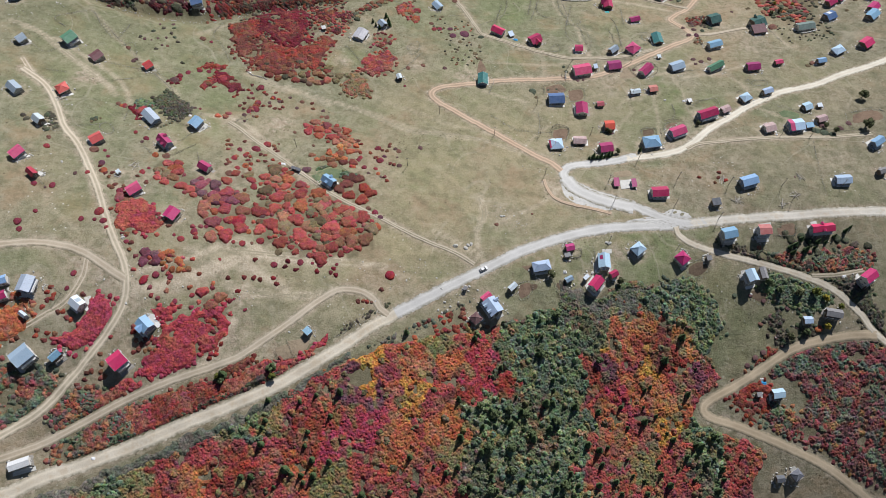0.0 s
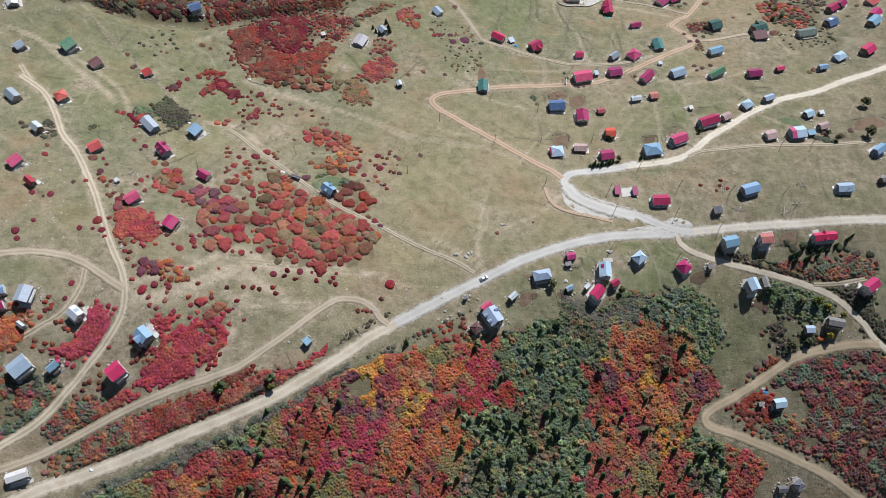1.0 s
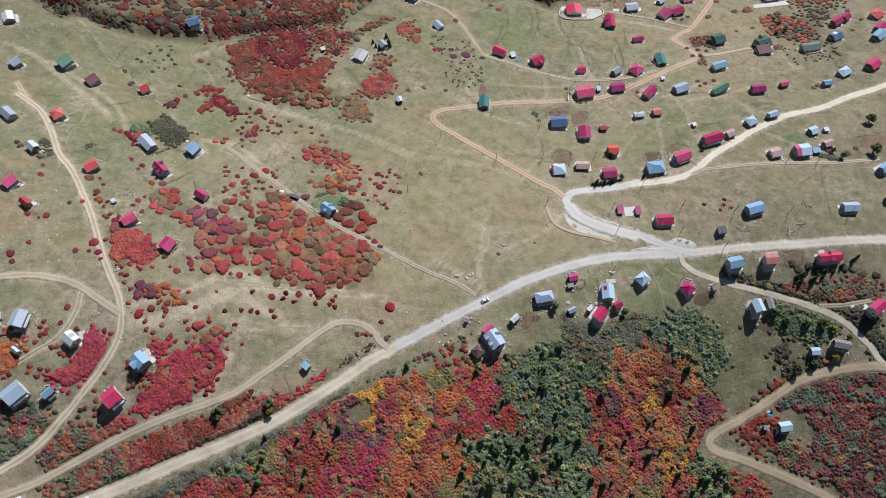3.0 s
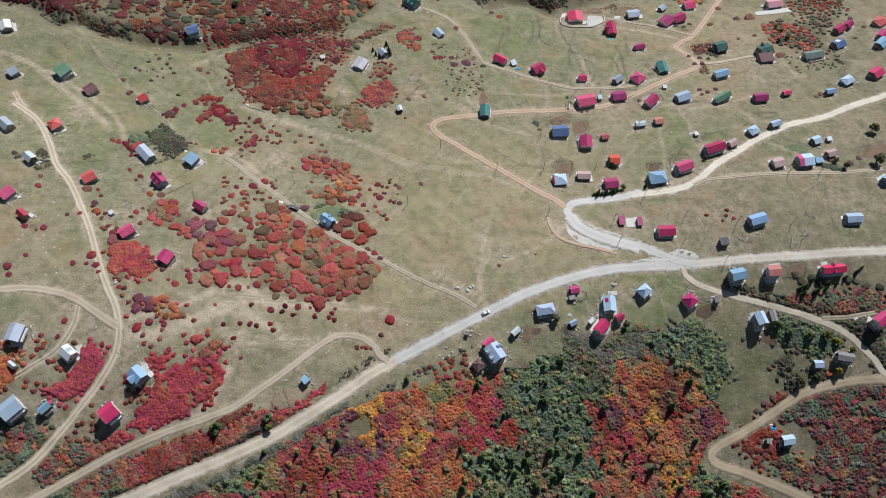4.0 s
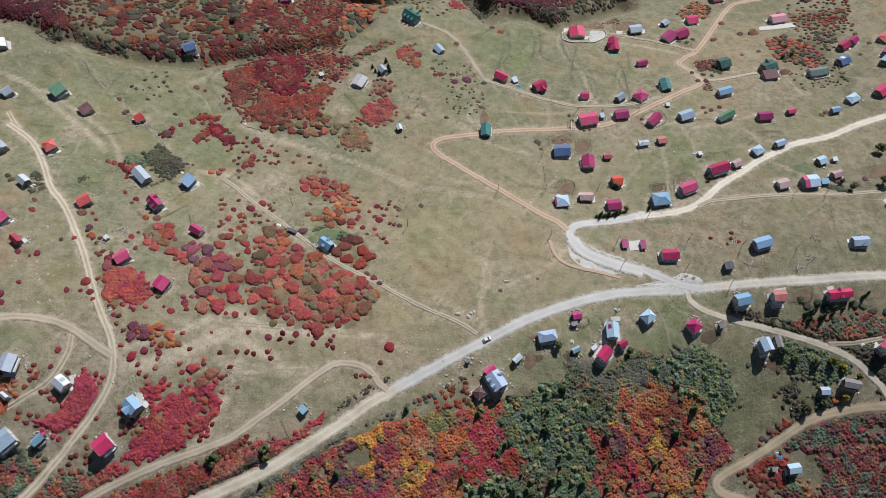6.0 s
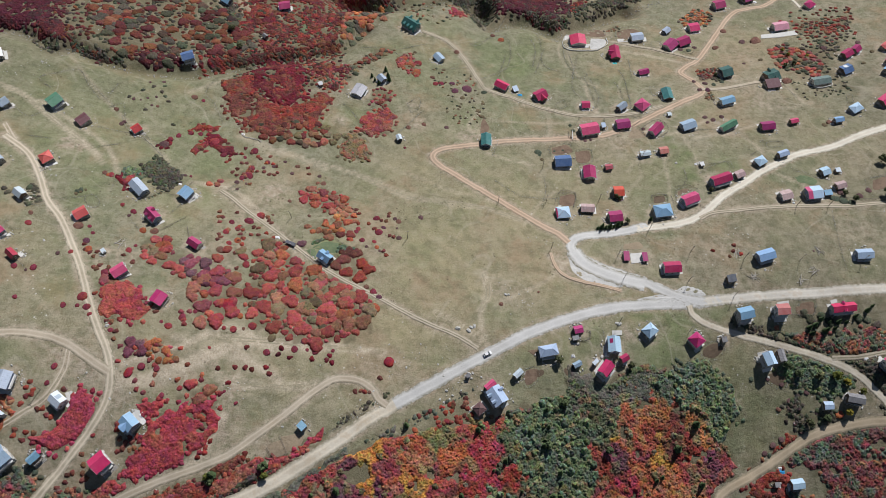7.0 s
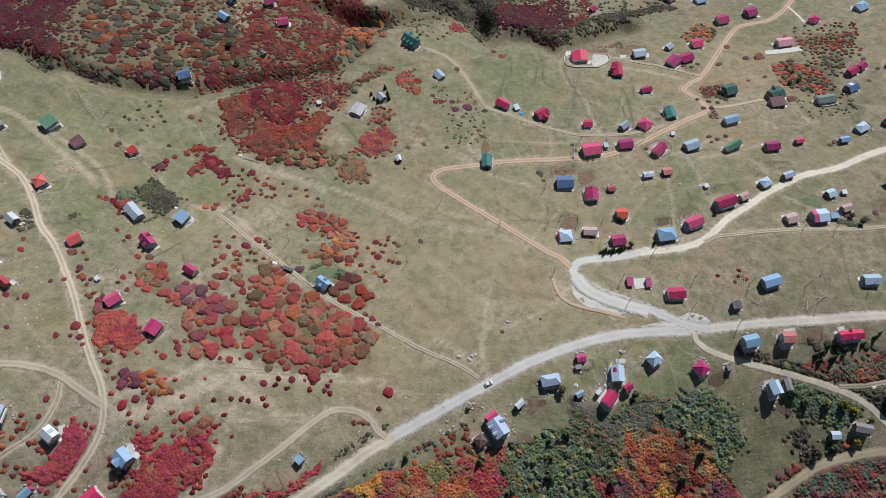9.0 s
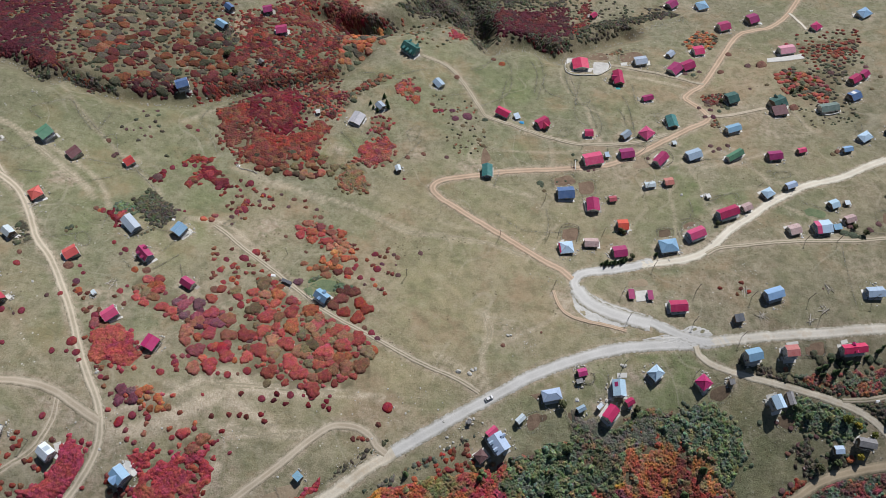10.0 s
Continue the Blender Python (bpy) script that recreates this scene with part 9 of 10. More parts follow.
conifers(((-84.2, 64.6), (-67.3, 84.0), (-63.5, 70.9), (-64.6, 64.7), (-61.2, 58.8), (-53.4, 58.3), (-73.3, 54.3), (-70.7, 52.4), (-66.2, 52.1), (-92.6, 50.6), (-88.2, 50.7), (-78.2, 46.9), (-60.5, 52.2), (-65.1, 49.0), (-49.1, 89.2), (-53.3, 78.1), (-16.0, 61.5), (-4.4, 58.0), (1.6, 55.2), (-10.6, 47.3), (-25.3, 45.9), (-38.5, 44.2), (56.1, 100.6), (52.0, 89.6), (55.9, 90.0), (12.8, 83.6), (7.8, 88.5), (19.8, 77.0), (34.2, 78.8), (40.0, 76.5), (8.6, 71.3), (68.3, 72.1), (74.3, 71.5), (80.3, 69.0), (84.9, 70.5), (80.2, 87.4), (92.4, 90.0), (105.3, 98.5), (108.3, 100.2), (111.0, 86.1),))
conifers(((116.7, 77.9), (95.8, 80.3), (104.8, 83.2), (104.5, 90.3), (95.4, 65.2), (111.6, 64.2), (97.9, 57.3), (103.9, 55.0), (88.9, 54.5), (112.9, 58.3), (15.5, 58.2), (7.2, 57.9), (22.5, 59.8), (23.9, 54.7), (44.2, 62.1), (51.5, 57.2), (57.5, 61.5), (48.5, 53.2), (61.8, 53.7), (68.1, 63.2), (81.7, 62.4), (64.9, 57.8), (12.7, 49.3), (26.7, 48.5), (39.7, 52.8), (-17.9, 118.8), (133.0, 109.2), (125.9, 124.4), (116.3, 113.0), (128.1, 96.8), (119.5, 74.6), (126.7, 66.5), (131.5, 72.1), (140.7, 77.6), (137.0, 63.9), (149.8, 80.4), (158.8, 77.8), (145.8, 55.9), (155.2, 66.8), (130.8, 55.8),))
conifers(((122.0, 61.1), (117.2, 53.0), (142.6, 50.6), (79.8, 52.4), (91.7, 48.7), (105.2, 48.9), (49.5, 128.3), (15.9, 118.0), (-60.0, 87.3), (-101.8, 98.3), (-82.7, 75.1), (-102.8, 94.4), (-80.7, 99.4),))
conifers(((85.3, 232.1), (87.6, 232.4), (89.8, 232.3), (92.2, 232.9), (94.5, 233.4), (96.8, 234.1), (98.9, 235.0), (115.6, 237.8), (-47.5, 354.5), (-42.6, 347.6), (-38.9, 361.5), (-37.0, 354.8), (-45.4, 350.9), (-36.1, 351.4), (190.8, 173.1), (194.0, 175.9), (198.3, 174.5), (202.7, 174.4), (207.1, 174.4), (212.1, 177.5), (189.0, 168.8), (195.9, 170.2), (218.7, 180.6), (222.1, 183.1), (200.9, 171.5), (187.7, 171.7),), 0.85)
broadleaves(((57.9, 81.4, 5.5, 'green'), (25.6, 82.6, 5.0, 'green'), (32.8, 84.9, 4.5, 'green'), (22.6, 66.9, 6.0, 'green'), (34.0, 67.5, 5.5, 'green'), (34.0, 57.2, 5.5, 'green'), (9.4, 47.9, 5.0, 'green'), (23.9, 48.4, 5.0, 'green'), (18.5, 86.1, 4.5, 'green'), (44.4, 74.7, 4.5, 'green'), (41.5, 83.7, 4.5, 'green'), (61.8, 51.9, 5.0, 'green'), (50.7, 112.1, 4.5, 'green'), (81.0, 111.4, 4.0, 'green'), (58.5, 131.6, 4.5, 'green'), (199.1, 147.8, 5.5, 'lime'), (204.7, 145.0, 4.0, 'yellow'), (204.3, 130.8, 4.0, 'yellow'), (193.7, 128.2, 4.0, 'green'), (212.2, 140.8, 3.5, 'lime'),))
broadleaves(((258.1, 279.1, 6.0, 'dark'), (251.7, 254.2, 6.5, 'dark'), (232.2, 250.2, 4.0, 'dark'), (228.0, 254.7, 3.6, 'dark'), (102.3, 236.9, 3.4, 'dark'), (56.4, 151.7, 4.5, 'dark'), (164.9, 258.1, 4.0, 'dark'), (169.0, 261.7, 3.5, 'dark'), (153.5, 258.5, 3.2, 'dark'), (-143.0, 390.6, 4.5, 'dark'), (-134.6, 373.4, 4.0, 'dark'), (209.1, 124.5, 5.5, 'dark'), (203.4, 123.2, 4.5, 'dark'), (184.8, 126.1, 4.5, 'dark'), (190.3, 147.8, 4.5, 'dark'), (174.5, 153.3, 4.5, 'green'), (180.3, 149.3, 4.5, 'green'), (99.2, 255.7, 3.2, 'dark'), (100.7, 254.3, 3.0, 'dark'), (93.2, 150.8, 4.0, 'dark'),))
broadleaves(((183.3, 366.4, 3.0, 'dark'), (188.8, 369.6, 3.4, 'dark'), (239.5, 377.7, 3.5, 'dark'), (233.1, 376.0, 3.2, 'dark'), (239.1, 388.4, 2.8, 'yellow'), (237.2, 394.4, 2.8, 'yellow'), (250.9, 385.7, 2.6, 'yellow'), (-81.7, 98.4, 4.0, 'green'), (-80.3, 94.8, 3.6, 'lime'), (-103.4, 91.6, 4.0, 'green'), (-104.7, 93.3, 3.6, 'lime'),))
for cx, cy, cr, palette in ZONES:
    if palette in ("green", "greenwood") and cy < 110:
        conifers([(cx + rng.uniform(-cr, cr), cy + rng.uniform(-cr, cr)) for _ in range(2)])

# ---- walls, gardens, poles, stones ----
STONE_MESHES = []
for _ in range(6):
    q = np.array([(i, j, k) for k in (-0.5, 0.5) for i, j in ((-0.5, -0.5), (0.5, -0.5), (0.5, 0.5), (-0.5, 0.5))]) * rng.uniform(0.7, 1.1, (8, 3))
    STONE_MESHES.append((q, np.array(box(0, 1, 0, 1, 0, 1)[1])))


def stone_wall(points, tall):
    """A tumbled dry stone wall, stone by stone in one mesh."""
    line = smooth_line(points, 0.5)
    WALL_LINES.append(line[::3].tolist())
    verts, faces = [], []
    for a, b in line:
        for _ in range(2):
            if rng.uniform() < 0.5:
                continue
            sv, sf = STONE_MESHES[rng.integers(0, 6)]
            w, size = rng.uniform(0, math.tau), rng.uniform(0.14, 0.34)
            c, s = math.cos(w), math.sin(w)
            p = sv * size * (1.2, 1, 0.8)
            x, y = a + rng.uniform(-0.3, 0.3), b + rng.uniform(-0.3, 0.3)
            z = float(height(x, y)) + rng.choice((0.03, 0.06, tall * 0.2))
            faces.append(sf + 8 * len(verts))
            verts.append(np.stack([c * p[:, 0] - s * p[:, 1] + x, s * p[:, 0] + c * p[:, 1] + y, p[:, 2] + z], 1))
    me = quads("stone_wall", np.concatenate(verts), np.concatenate(faces))
    me.materials.append(DARK_STONE)
    tagged(new("stone_wall", me), "low tumbled dry stone wall on the meadow", "stone wall", kind="structure")


DARK_STONE = plaster("weathered_stone", (0.30, 0.29, 0.25), 2.0, 0.05)


def garden(points, kind):
    """A small plot laid on the land."""
    x, y = np.mean(points, axis=0)
    ring = smooth_line(list(points) + [points[0]], 1.5)[:-1]
    v = [(x, y, float(height(x, y)) + 0.10)]
    for f, lift in ((0.5, 0.09), (0.92, 0.06), (1.0, -0.05)):
        for a, b in ring:
            px, py = x + (a - x) * f, y + (b - y) * f
            v.append((px, py, float(height(px, py)) + lift))
    n = len(ring)
    faces = [(0, 1 + k, 1 + (k + 1) % n) for k in range(n)] + [(1 + r * n + k, 1 + (r + 1) * n + k, 1 + (r + 1) * n + (k + 1) % n, 1 + r * n + (k + 1) % n) for r in range(2) for k in range(n)]
    words = {"soil": "brown dug garden plot", "dark": "dark fallow garden plot", "lawn": "green garden lawn", "tan": "bare tan yard", "gravel": "grey gravel turning place"}[kind]
    tagged(new("garden_plot", mesh_of("garden_plot", v, faces, GARDENS[kind])), words + " beside a house", "garden plot", kind="structure")


def poles(spots):
    """Wooden power poles with a crossarm and insulators."""
    first = None
    for x, y in spots:
        at = Matrix.Translation((x, y, float(height(x, y)))) @ Matrix.Rotation(rng.uniform(-0.5, 0.5), 4, "Z")
        if first is None:
            first = new("utility_pole", None)
            part("shaft", tube((0, 0, -0.6), (0, 0, 8.2), 0.15, 0.10, 8), OLD_WOOD, first)
            arm = part("crossarm", box(-0.8, 0.8, -0.07, 0.07, 7.55, 7.7), OLD_WOOD, first)
            for i in (-0.7, 0.0, 0.7):
                part("insulator", tube((i, 0, 7.7), (i, 0, 7.95), 0.06, 0.04, 6), WHITE_PAINT, arm)
            tagged(first, "weathered wooden power pole with a crossarm", "utility pole", "power poles")
            first.matrix_world = at
        else:
            copy_thing(first, at)


def rocks(spots):
    for x, y, r in spots:
        bm = bmesh.new()
        bmesh.ops.create_icosphere(bm, subdivisions=2, radius=1)
        shift = Vector((rng.uniform(0, 50), rng.uniform(0, 50), 0))
        for v in bm.verts:
            v.co *= 1 + 0.45 * noise.noise(v.co * 1.3 + shift)
            v.co = Vector((v.co.x * r * 1.3, v.co.y * r, v.co.z * r * 0.7))
        me = bpy.data.meshes.new("rock")
        bm.to_mesh(me)
        bm.free()
        me.materials.append(ROCK)
        ob = new("rock", me)
        ob.matrix_world = Matrix.Translation((x, y, float(height(x, y)) + 0.15 * r)) @ Matrix.Rotation(rng.uniform(0, 6.28), 4, "Z")
        tagged(ob, "pale limestone boulder lying on the grass", "rock", "pale boulders")


stone_wall(((-55.9, 113.4), (-49.6, 116.8), (-43.3, 120.7), (-36.8, 124.1)), 0.9)
stone_wall(((65.4, 249.8), (67.2, 258.0), (76.4, 259.0), (74.1, 247.7)), 0.8)
stone_wall(((119.4, 250.0), (119.8, 256.2), (127.2, 256.9), (127.0, 251.3)), 0.8)
stone_wall(((132.5, 251.2), (134.2, 259.4), (139.6, 261.8), (143.0, 258.7)), 0.8)
stone_wall(((64.6, 288.9), (64.5, 296.0), (75.4, 299.2), (78.6, 295.4)), 0.8)
stone_wall(((78.4, 293.4), (89.0, 294.3), (88.5, 283.9), (80.1, 282.5)), 0.8)
stone_wall(((37.7, 142.1), (39.0, 146.9), (44.8, 148.5), (46.7, 146.3), (45.1, 141.6), (40.2, 138.7), (37.7, 142.1)), 0.8)
stone_wall(((131.3, 156.7), (131.0, 161.0), (136.5, 164.6), (142.4, 164.1), (143.0, 159.9), (137.4, 155.6), (131.3, 156.7)), 0.8)
stone_wall(((122.6, 149.4), (123.5, 154.4), (127.3, 156.5), (129.6, 153.8), (127.8, 149.0), (122.6, 149.4)), 0.8)
stone_wall(((184.1, 184.1), (183.2, 178.4), (189.8, 178.3), (192.4, 181.9), (192.5, 186.5), (181.8, 185.8)), 0.8)
stone_wall(((65.2, 166.7), (65.2, 163.0), (72.3, 163.5), (72.9, 167.8)), 0.8)
stone_wall(((164.9, 150.0), (165.2, 145.0), (172.6, 142.4), (175.8, 146.6), (173.9, 152.0)), 0.8)
stone_wall(((75.0, 337.8), (71.6, 333.5), (74.3, 330.6), (78.3, 333.3), (77.4, 339.0), (75.0, 337.8)), 0.8)
stone_wall(((126.3, 426.4), (141.5, 428.7), (146.3, 414.6), (144.2, 408.2), (125.6, 410.9), (126.3, 426.4)), 0.8)
stone_wall(((79.8, 170.7), (80.5, 161.6), (77.1, 155.6)), 0.8)
stone_wall(((-171.7, 254.1), (-176.0, 255.7), (-177.8, 241.9)), 0.8)
stone_wall(((28.8, 286.4), (32.8, 299.0)), 0.8)
stone_wall(((-185.8, 230.6), (-188.0, 233.8), (-186.3, 237.2), (-182.5, 235.7), (-180.0, 230.7), (-182.0, 228.2), (-185.8, 230.6)), 0.8)
stone_wall(((-228.5, 313.2), (-234.0, 316.8), (-235.3, 321.4), (-220.6, 329.6), (-215.9, 328.5), (-211.0, 320.3), (-202.7, 310.6)), 0.8)
stone_wall(((-196.7, 304.8), (-190.0, 308.8), (-184.6, 295.2), (-174.0, 287.3), (-164.7, 280.4)), 0.8)
stone_wall(((-199.6, 288.3), (-187.5, 287.0), (-178.3, 286.3)), 0.8)
stone_wall(((-57.0, 384.3), (-37.7, 383.4), (-15.9, 363.9)), 0.8)
stone_wall(((-63.8, 328.0), (-57.9, 320.8), (-51.9, 310.7), (-48.0, 303.8)), 0.8)
stone_wall(((-15.0, 323.5), (-23.6, 310.0), (-28.7, 304.5)), 0.8)
stone_wall(((24.2, 358.3), (42.4, 373.0), (46.2, 401.8), (38.6, 412.6), (27.8, 403.3), (17.5, 398.4)), 0.8)
stone_wall(((61.3, 410.9), (64.1, 396.2), (60.2, 374.8)), 0.8)
stone_wall(((86.6, 397.4), (88.4, 379.3), (88.6, 365.5), (96.5, 366.1)), 0.8)
stone_wall(((156.8, 279.7), (164.0, 281.2), (171.0, 282.1), (171.1, 276.1)), 0.8)
stone_wall(((-108.3, 263.9), (-117.3, 253.2), (-120.9, 248.3)), 0.8)
stone_wall(((-163.2, 222.8), (-156.8, 216.6)), 0.8)
stone_wall(((-214.0, 227.4), (-208.3, 226.2), (-204.9, 227.8)), 0.8)
stone_wall(((-216.7, 216.1), (-217.7, 211.4), (-211.0, 210.5)), 0.8)
stone_wall(((183.0, 307.9), (165.8, 310.7), (147.6, 308.3)), 0.8)
stone_wall(((244.3, 265.8), (242.5, 256.6), (246.0, 252.3), (256.2, 256.2)), 0.8)
stone_wall(((247.9, 266.7), (261.5, 270.6)), 0.8)
stone_wall(((-198.3, 232.2), (-187.3, 236.2)), 0.8)
stone_wall(((-141.4, 352.1), (-148.0, 329.2), (-141.1, 319.6), (-132.9, 302.5)), 0.8)
stone_wall(((-33.8, 383.8), (-12.5, 394.2)), 0.8)
stone_wall(((-199.4, 186.8), (-208.8, 196.2), (-198.4, 195.6)), 0.8)
stone_wall(((224.4, 361.1), (227.1, 351.7), (229.2, 341.6)), 0.8)
stone_wall(((97.9, 362.5), (100.8, 342.9), (97.4, 331.4)), 0.8)
stone_wall(((70.3, 396.7), (61.5, 367.6)), 0.8)
stone_wall(((120.5, 337.2), (121.4, 363.3), (119.0, 372.8)), 0.8)
stone_wall(((86.5, 425.5), (83.8, 387.2), (87.1, 372.5), (87.3, 364.4), (94.4, 361.3), (96.3, 348.9), (97.4, 339.6)), 0.7)
stone_wall(((87.4, 369.5), (96.8, 369.0), (94.0, 363.3), (86.5, 363.3), (87.4, 369.5)), 0.7)
stone_wall(((128.4, 386.1), (127.5, 371.3), (126.9, 365.0)), 0.7)
stone_wall(((114.0, 359.0), (116.2, 351.0), (116.5, 341.8)), 0.7)
stone_wall(((147.6, 405.5), (150.4, 409.7), (154.9, 409.5), (156.0, 405.4), (153.1, 401.8), (148.6, 401.8), (147.6, 405.5)), 0.7)
stone_wall(((136.5, 354.1), (143.0, 353.0), (142.3, 346.6), (137.3, 345.6), (136.5, 354.1)), 0.7)
stone_wall(((-209.8, 321.8), (-199.6, 311.2), (-189.3, 301.3), (-182.2, 289.2), (-173.1, 284.5), (-158.8, 270.6)), 0.7)
stone_wall(((-199.6, 311.2), (-197.5, 318.9), (-196.2, 325.5)), 0.7)
stone_wall(((-244.2, 297.1), (-233.5, 289.2), (-228.3, 293.0)), 0.7)
stone_wall(((-227.7, 274.7), (-216.5, 273.9)), 0.7)
stone_wall(((-192.5, 272.5), (-182.6, 277.2)), 0.7)
stone_wall(((18.1, 397.2), (24.6, 397.8), (31.6, 407.8)), 0.7)
stone_wall(((42.3, 387.2), (38.1, 369.7), (34.3, 356.1)), 0.7)
stone_wall(((-23.7, 331.0), (-16.7, 336.4), (-16.0, 327.8), (-21.1, 322.7), (-23.7, 331.0)), 0.7)
stone_wall(((-3.8, 366.1), (14.9, 369.8), (18.5, 364.4), (14.6, 356.7)), 0.7)
stone_wall(((-51.5, 329.0), (-46.0, 332.8), (-44.4, 326.1), (-50.0, 322.8)), 0.7)
stone_wall(((260.2, 339.7), (264.3, 341.3), (261.9, 333.9), (258.4, 333.5), (260.2, 339.7)), 0.7)
stone_wall(((260.1, 445.8), (255.9, 431.0), (251.1, 415.7)), 0.7)
stone_wall(((246.8, 266.6), (265.5, 268.0), (264.5, 259.1)), 0.7)
stone_wall(((205.1, 274.6), (217.7, 267.4)), 0.7)
stone_wall(((136.0, 351.2), (141.8, 350.1), (140.7, 341.9), (134.9, 340.0)), 0.7)
stone_wall(((51.3, 475.3), (47.6, 447.3), (38.8, 430.0), (32.2, 407.9)), 0.7)
stone_wall(((66.4, 433.1), (68.6, 404.1), (68.0, 378.1), (80.3, 369.1)), 0.7)
stone_wall(((121.6, 346.4), (120.0, 327.5), (122.3, 321.1)), 0.7)
stone_wall(((93.0, 390.2), (85.0, 352.3), (94.2, 339.0)), 0.7)
stone_wall(((217.3, 242.5), (213.6, 220.2), (212.8, 202.8)), 0.7)
stone_wall(((29.6, 266.3), (44.6, 255.4), (66.9, 254.6)), 0.7)
garden(((107.1, 433.4), (116.7, 421.4), (116.4, 415.5), (102.5, 417.0)), "soil")
garden(((105.8, 412.8), (115.9, 412.3), (116.2, 406.4), (111.9, 400.7), (103.8, 398.9)), "gravel")
garden(((86.1, 322.5), (99.6, 322.2), (97.7, 317.2), (86.7, 317.4)), "tan")
garden(((118.0, 313.6), (126.1, 307.3), (123.2, 303.9), (114.1, 303.8)), "tan")
garden(((174.0, 370.4), (179.0, 370.3), (177.6, 362.3), (172.1, 362.5)), "dark")
garden(((65.2, 294.2), (77.3, 295.8), (76.8, 291.1), (66.5, 290.3)), "soil")
garden(((253.6, 266.0), (263.7, 267.4), (264.5, 260.7), (252.6, 258.6)), "soil")
garden(((205.4, 268.4), (213.1, 267.3), (212.5, 263.7), (205.3, 264.1)), "lawn")
garden(((-165.7, 262.0), (-160.9, 267.5), (-147.9, 259.5), (-149.1, 251.1), (-158.4, 250.2)), "dark")
garden(((181.9, 182.9), (191.4, 182.8), (190.8, 179.0), (183.1, 178.9)), "soil")
garden(((59.4, 148.9), (63.4, 146.0), (61.8, 143.9), (58.8, 146.8)), "dark")
garden(((98.0, 221.0), (106.9, 222.4), (107.7, 217.8), (97.5, 217.4)), "tan")
garden(((69.3, 215.8), (77.8, 205.7), (96.3, 201.9), (92.1, 194.6), (79.9, 197.1), (69.0, 204.5)), "gravel")
garden(((98.9, 186.1), (119.9, 191.5), (127.1, 194.3), (136.9, 189.9), (129.8, 182.7), (112.3, 181.4)), "gravel")
garden(((66.1, 215.7), (71.4, 206.3), (83.7, 202.9), (97.7, 201.1), (93.8, 193.1), (82.6, 193.3), (72.0, 197.4), (66.8, 204.3)), "gravel")
stone_wall(((196.5, 297.2), (199.1, 298.9), (206.1, 298.4), (205.3, 294.8), (196.9, 294.1), (196.5, 297.2)), 0.6)
stone_wall(((193.1, 299.0), (195.5, 300.5), (194.4, 295.8), (192.7, 296.2)), 0.6)
stone_wall(((150.6, 272.6), (156.0, 277.0), (164.9, 281.2), (169.3, 281.2), (169.2, 275.0)), 0.6)
stone_wall(((199.1, 277.6), (208.1, 274.5), (215.1, 269.5), (218.6, 266.6)), 0.6)
stone_wall(((141.7, 277.2), (142.3, 269.6), (139.5, 264.0)), 0.6)
stone_wall(((58.8, 271.1), (58.9, 259.5), (55.6, 247.6)), 0.6)
stone_wall(((-178.7, 285.8), (-169.5, 281.2), (-158.9, 270.5)), 0.6)
stone_wall(((-117.4, 248.5), (-113.3, 253.3)), 0.6)
stone_wall(((-145.3, 229.1), (-141.4, 236.3)), 0.6)
garden(((204.4, 268.3), (210.7, 269.5), (214.3, 265.2), (211.7, 262.5), (206.0, 264.9)), "lawn")
garden(((44.8, 146.9), (48.3, 147.4), (48.8, 145.2), (45.4, 143.6)), "dark")
garden(((67.1, 257.0), (75.3, 258.1), (73.7, 249.6), (66.1, 250.3)), "soil")
garden(((120.7, 255.4), (126.4, 256.1), (126.1, 251.4), (120.1, 250.4)), "dark")
garden(((134.7, 258.5), (139.0, 260.9), (141.9, 259.2), (135.3, 255.5)), "soil")
garden(((65.8, 295.1), (75.4, 298.2), (76.8, 291.4), (66.0, 289.8)), "soil")
garden(((79.7, 292.5), (88.2, 293.4), (87.9, 284.9), (80.2, 283.8)), "soil")
garden(((38.6, 142.7), (39.6, 146.4), (44.5, 147.9), (46.1, 146.0), (44.6, 142.1), (40.2, 139.5)), "soil")
garden(((131.7, 157.3), (131.9, 160.7), (136.7, 163.7), (141.7, 163.5), (142.1, 160.2), (137.1, 156.4)), "dark")
garden(((184.7, 184.4), (184.1, 179.3), (189.6, 179.2), (191.6, 182.2), (191.5, 185.6)), "soil")
garden(((165.5, 149.5), (166.1, 145.6), (172.4, 143.5), (174.9, 146.8), (173.0, 151.4)), "dark")
garden(((126.7, 423.9), (140.1, 426.1), (144.6, 414.3), (126.8, 413.1)), "soil")
garden(((-70.3, 213.0), (-63.3, 217.6), (-52.5, 215.3), (-50.7, 211.6), (-59.5, 209.9)), "lawn")
garden(((-73.0, 210.8), (-68.7, 212.3), (-67.3, 205.3)), "lawn")
garden(((211.2, 154.6), (227.2, 153.2), (222.9, 144.9), (213.6, 149.0)), "dark")
garden(((40.8, 156.4), (46.0, 157.1), (45.0, 153.7)), "soil")
garden(((24.7, 319.8), (28.0, 309.7), (22.4, 303.8), (22.8, 314.3)), "soil")
garden(((247.9, 264.8), (260.9, 268.8), (257.7, 260.5), (246.2, 257.5)), "soil")
garden(((-75.0, 111.8), (-65.0, 113.6), (-65.9, 107.7), (-70.9, 105.7)), "tan")
garden(((-80.3, 108.4), (-72.4, 110.7), (-70.8, 105.0), (-79.0, 103.0)), "tan")
garden(((207.8, 270.2), (216.6, 266.4), (213.2, 261.6), (206.3, 265.5)), "lawn")
garden(((-104.4, 397.0), (-96.2, 408.5), (-89.4, 400.8), (-94.5, 394.8)), "lawn")
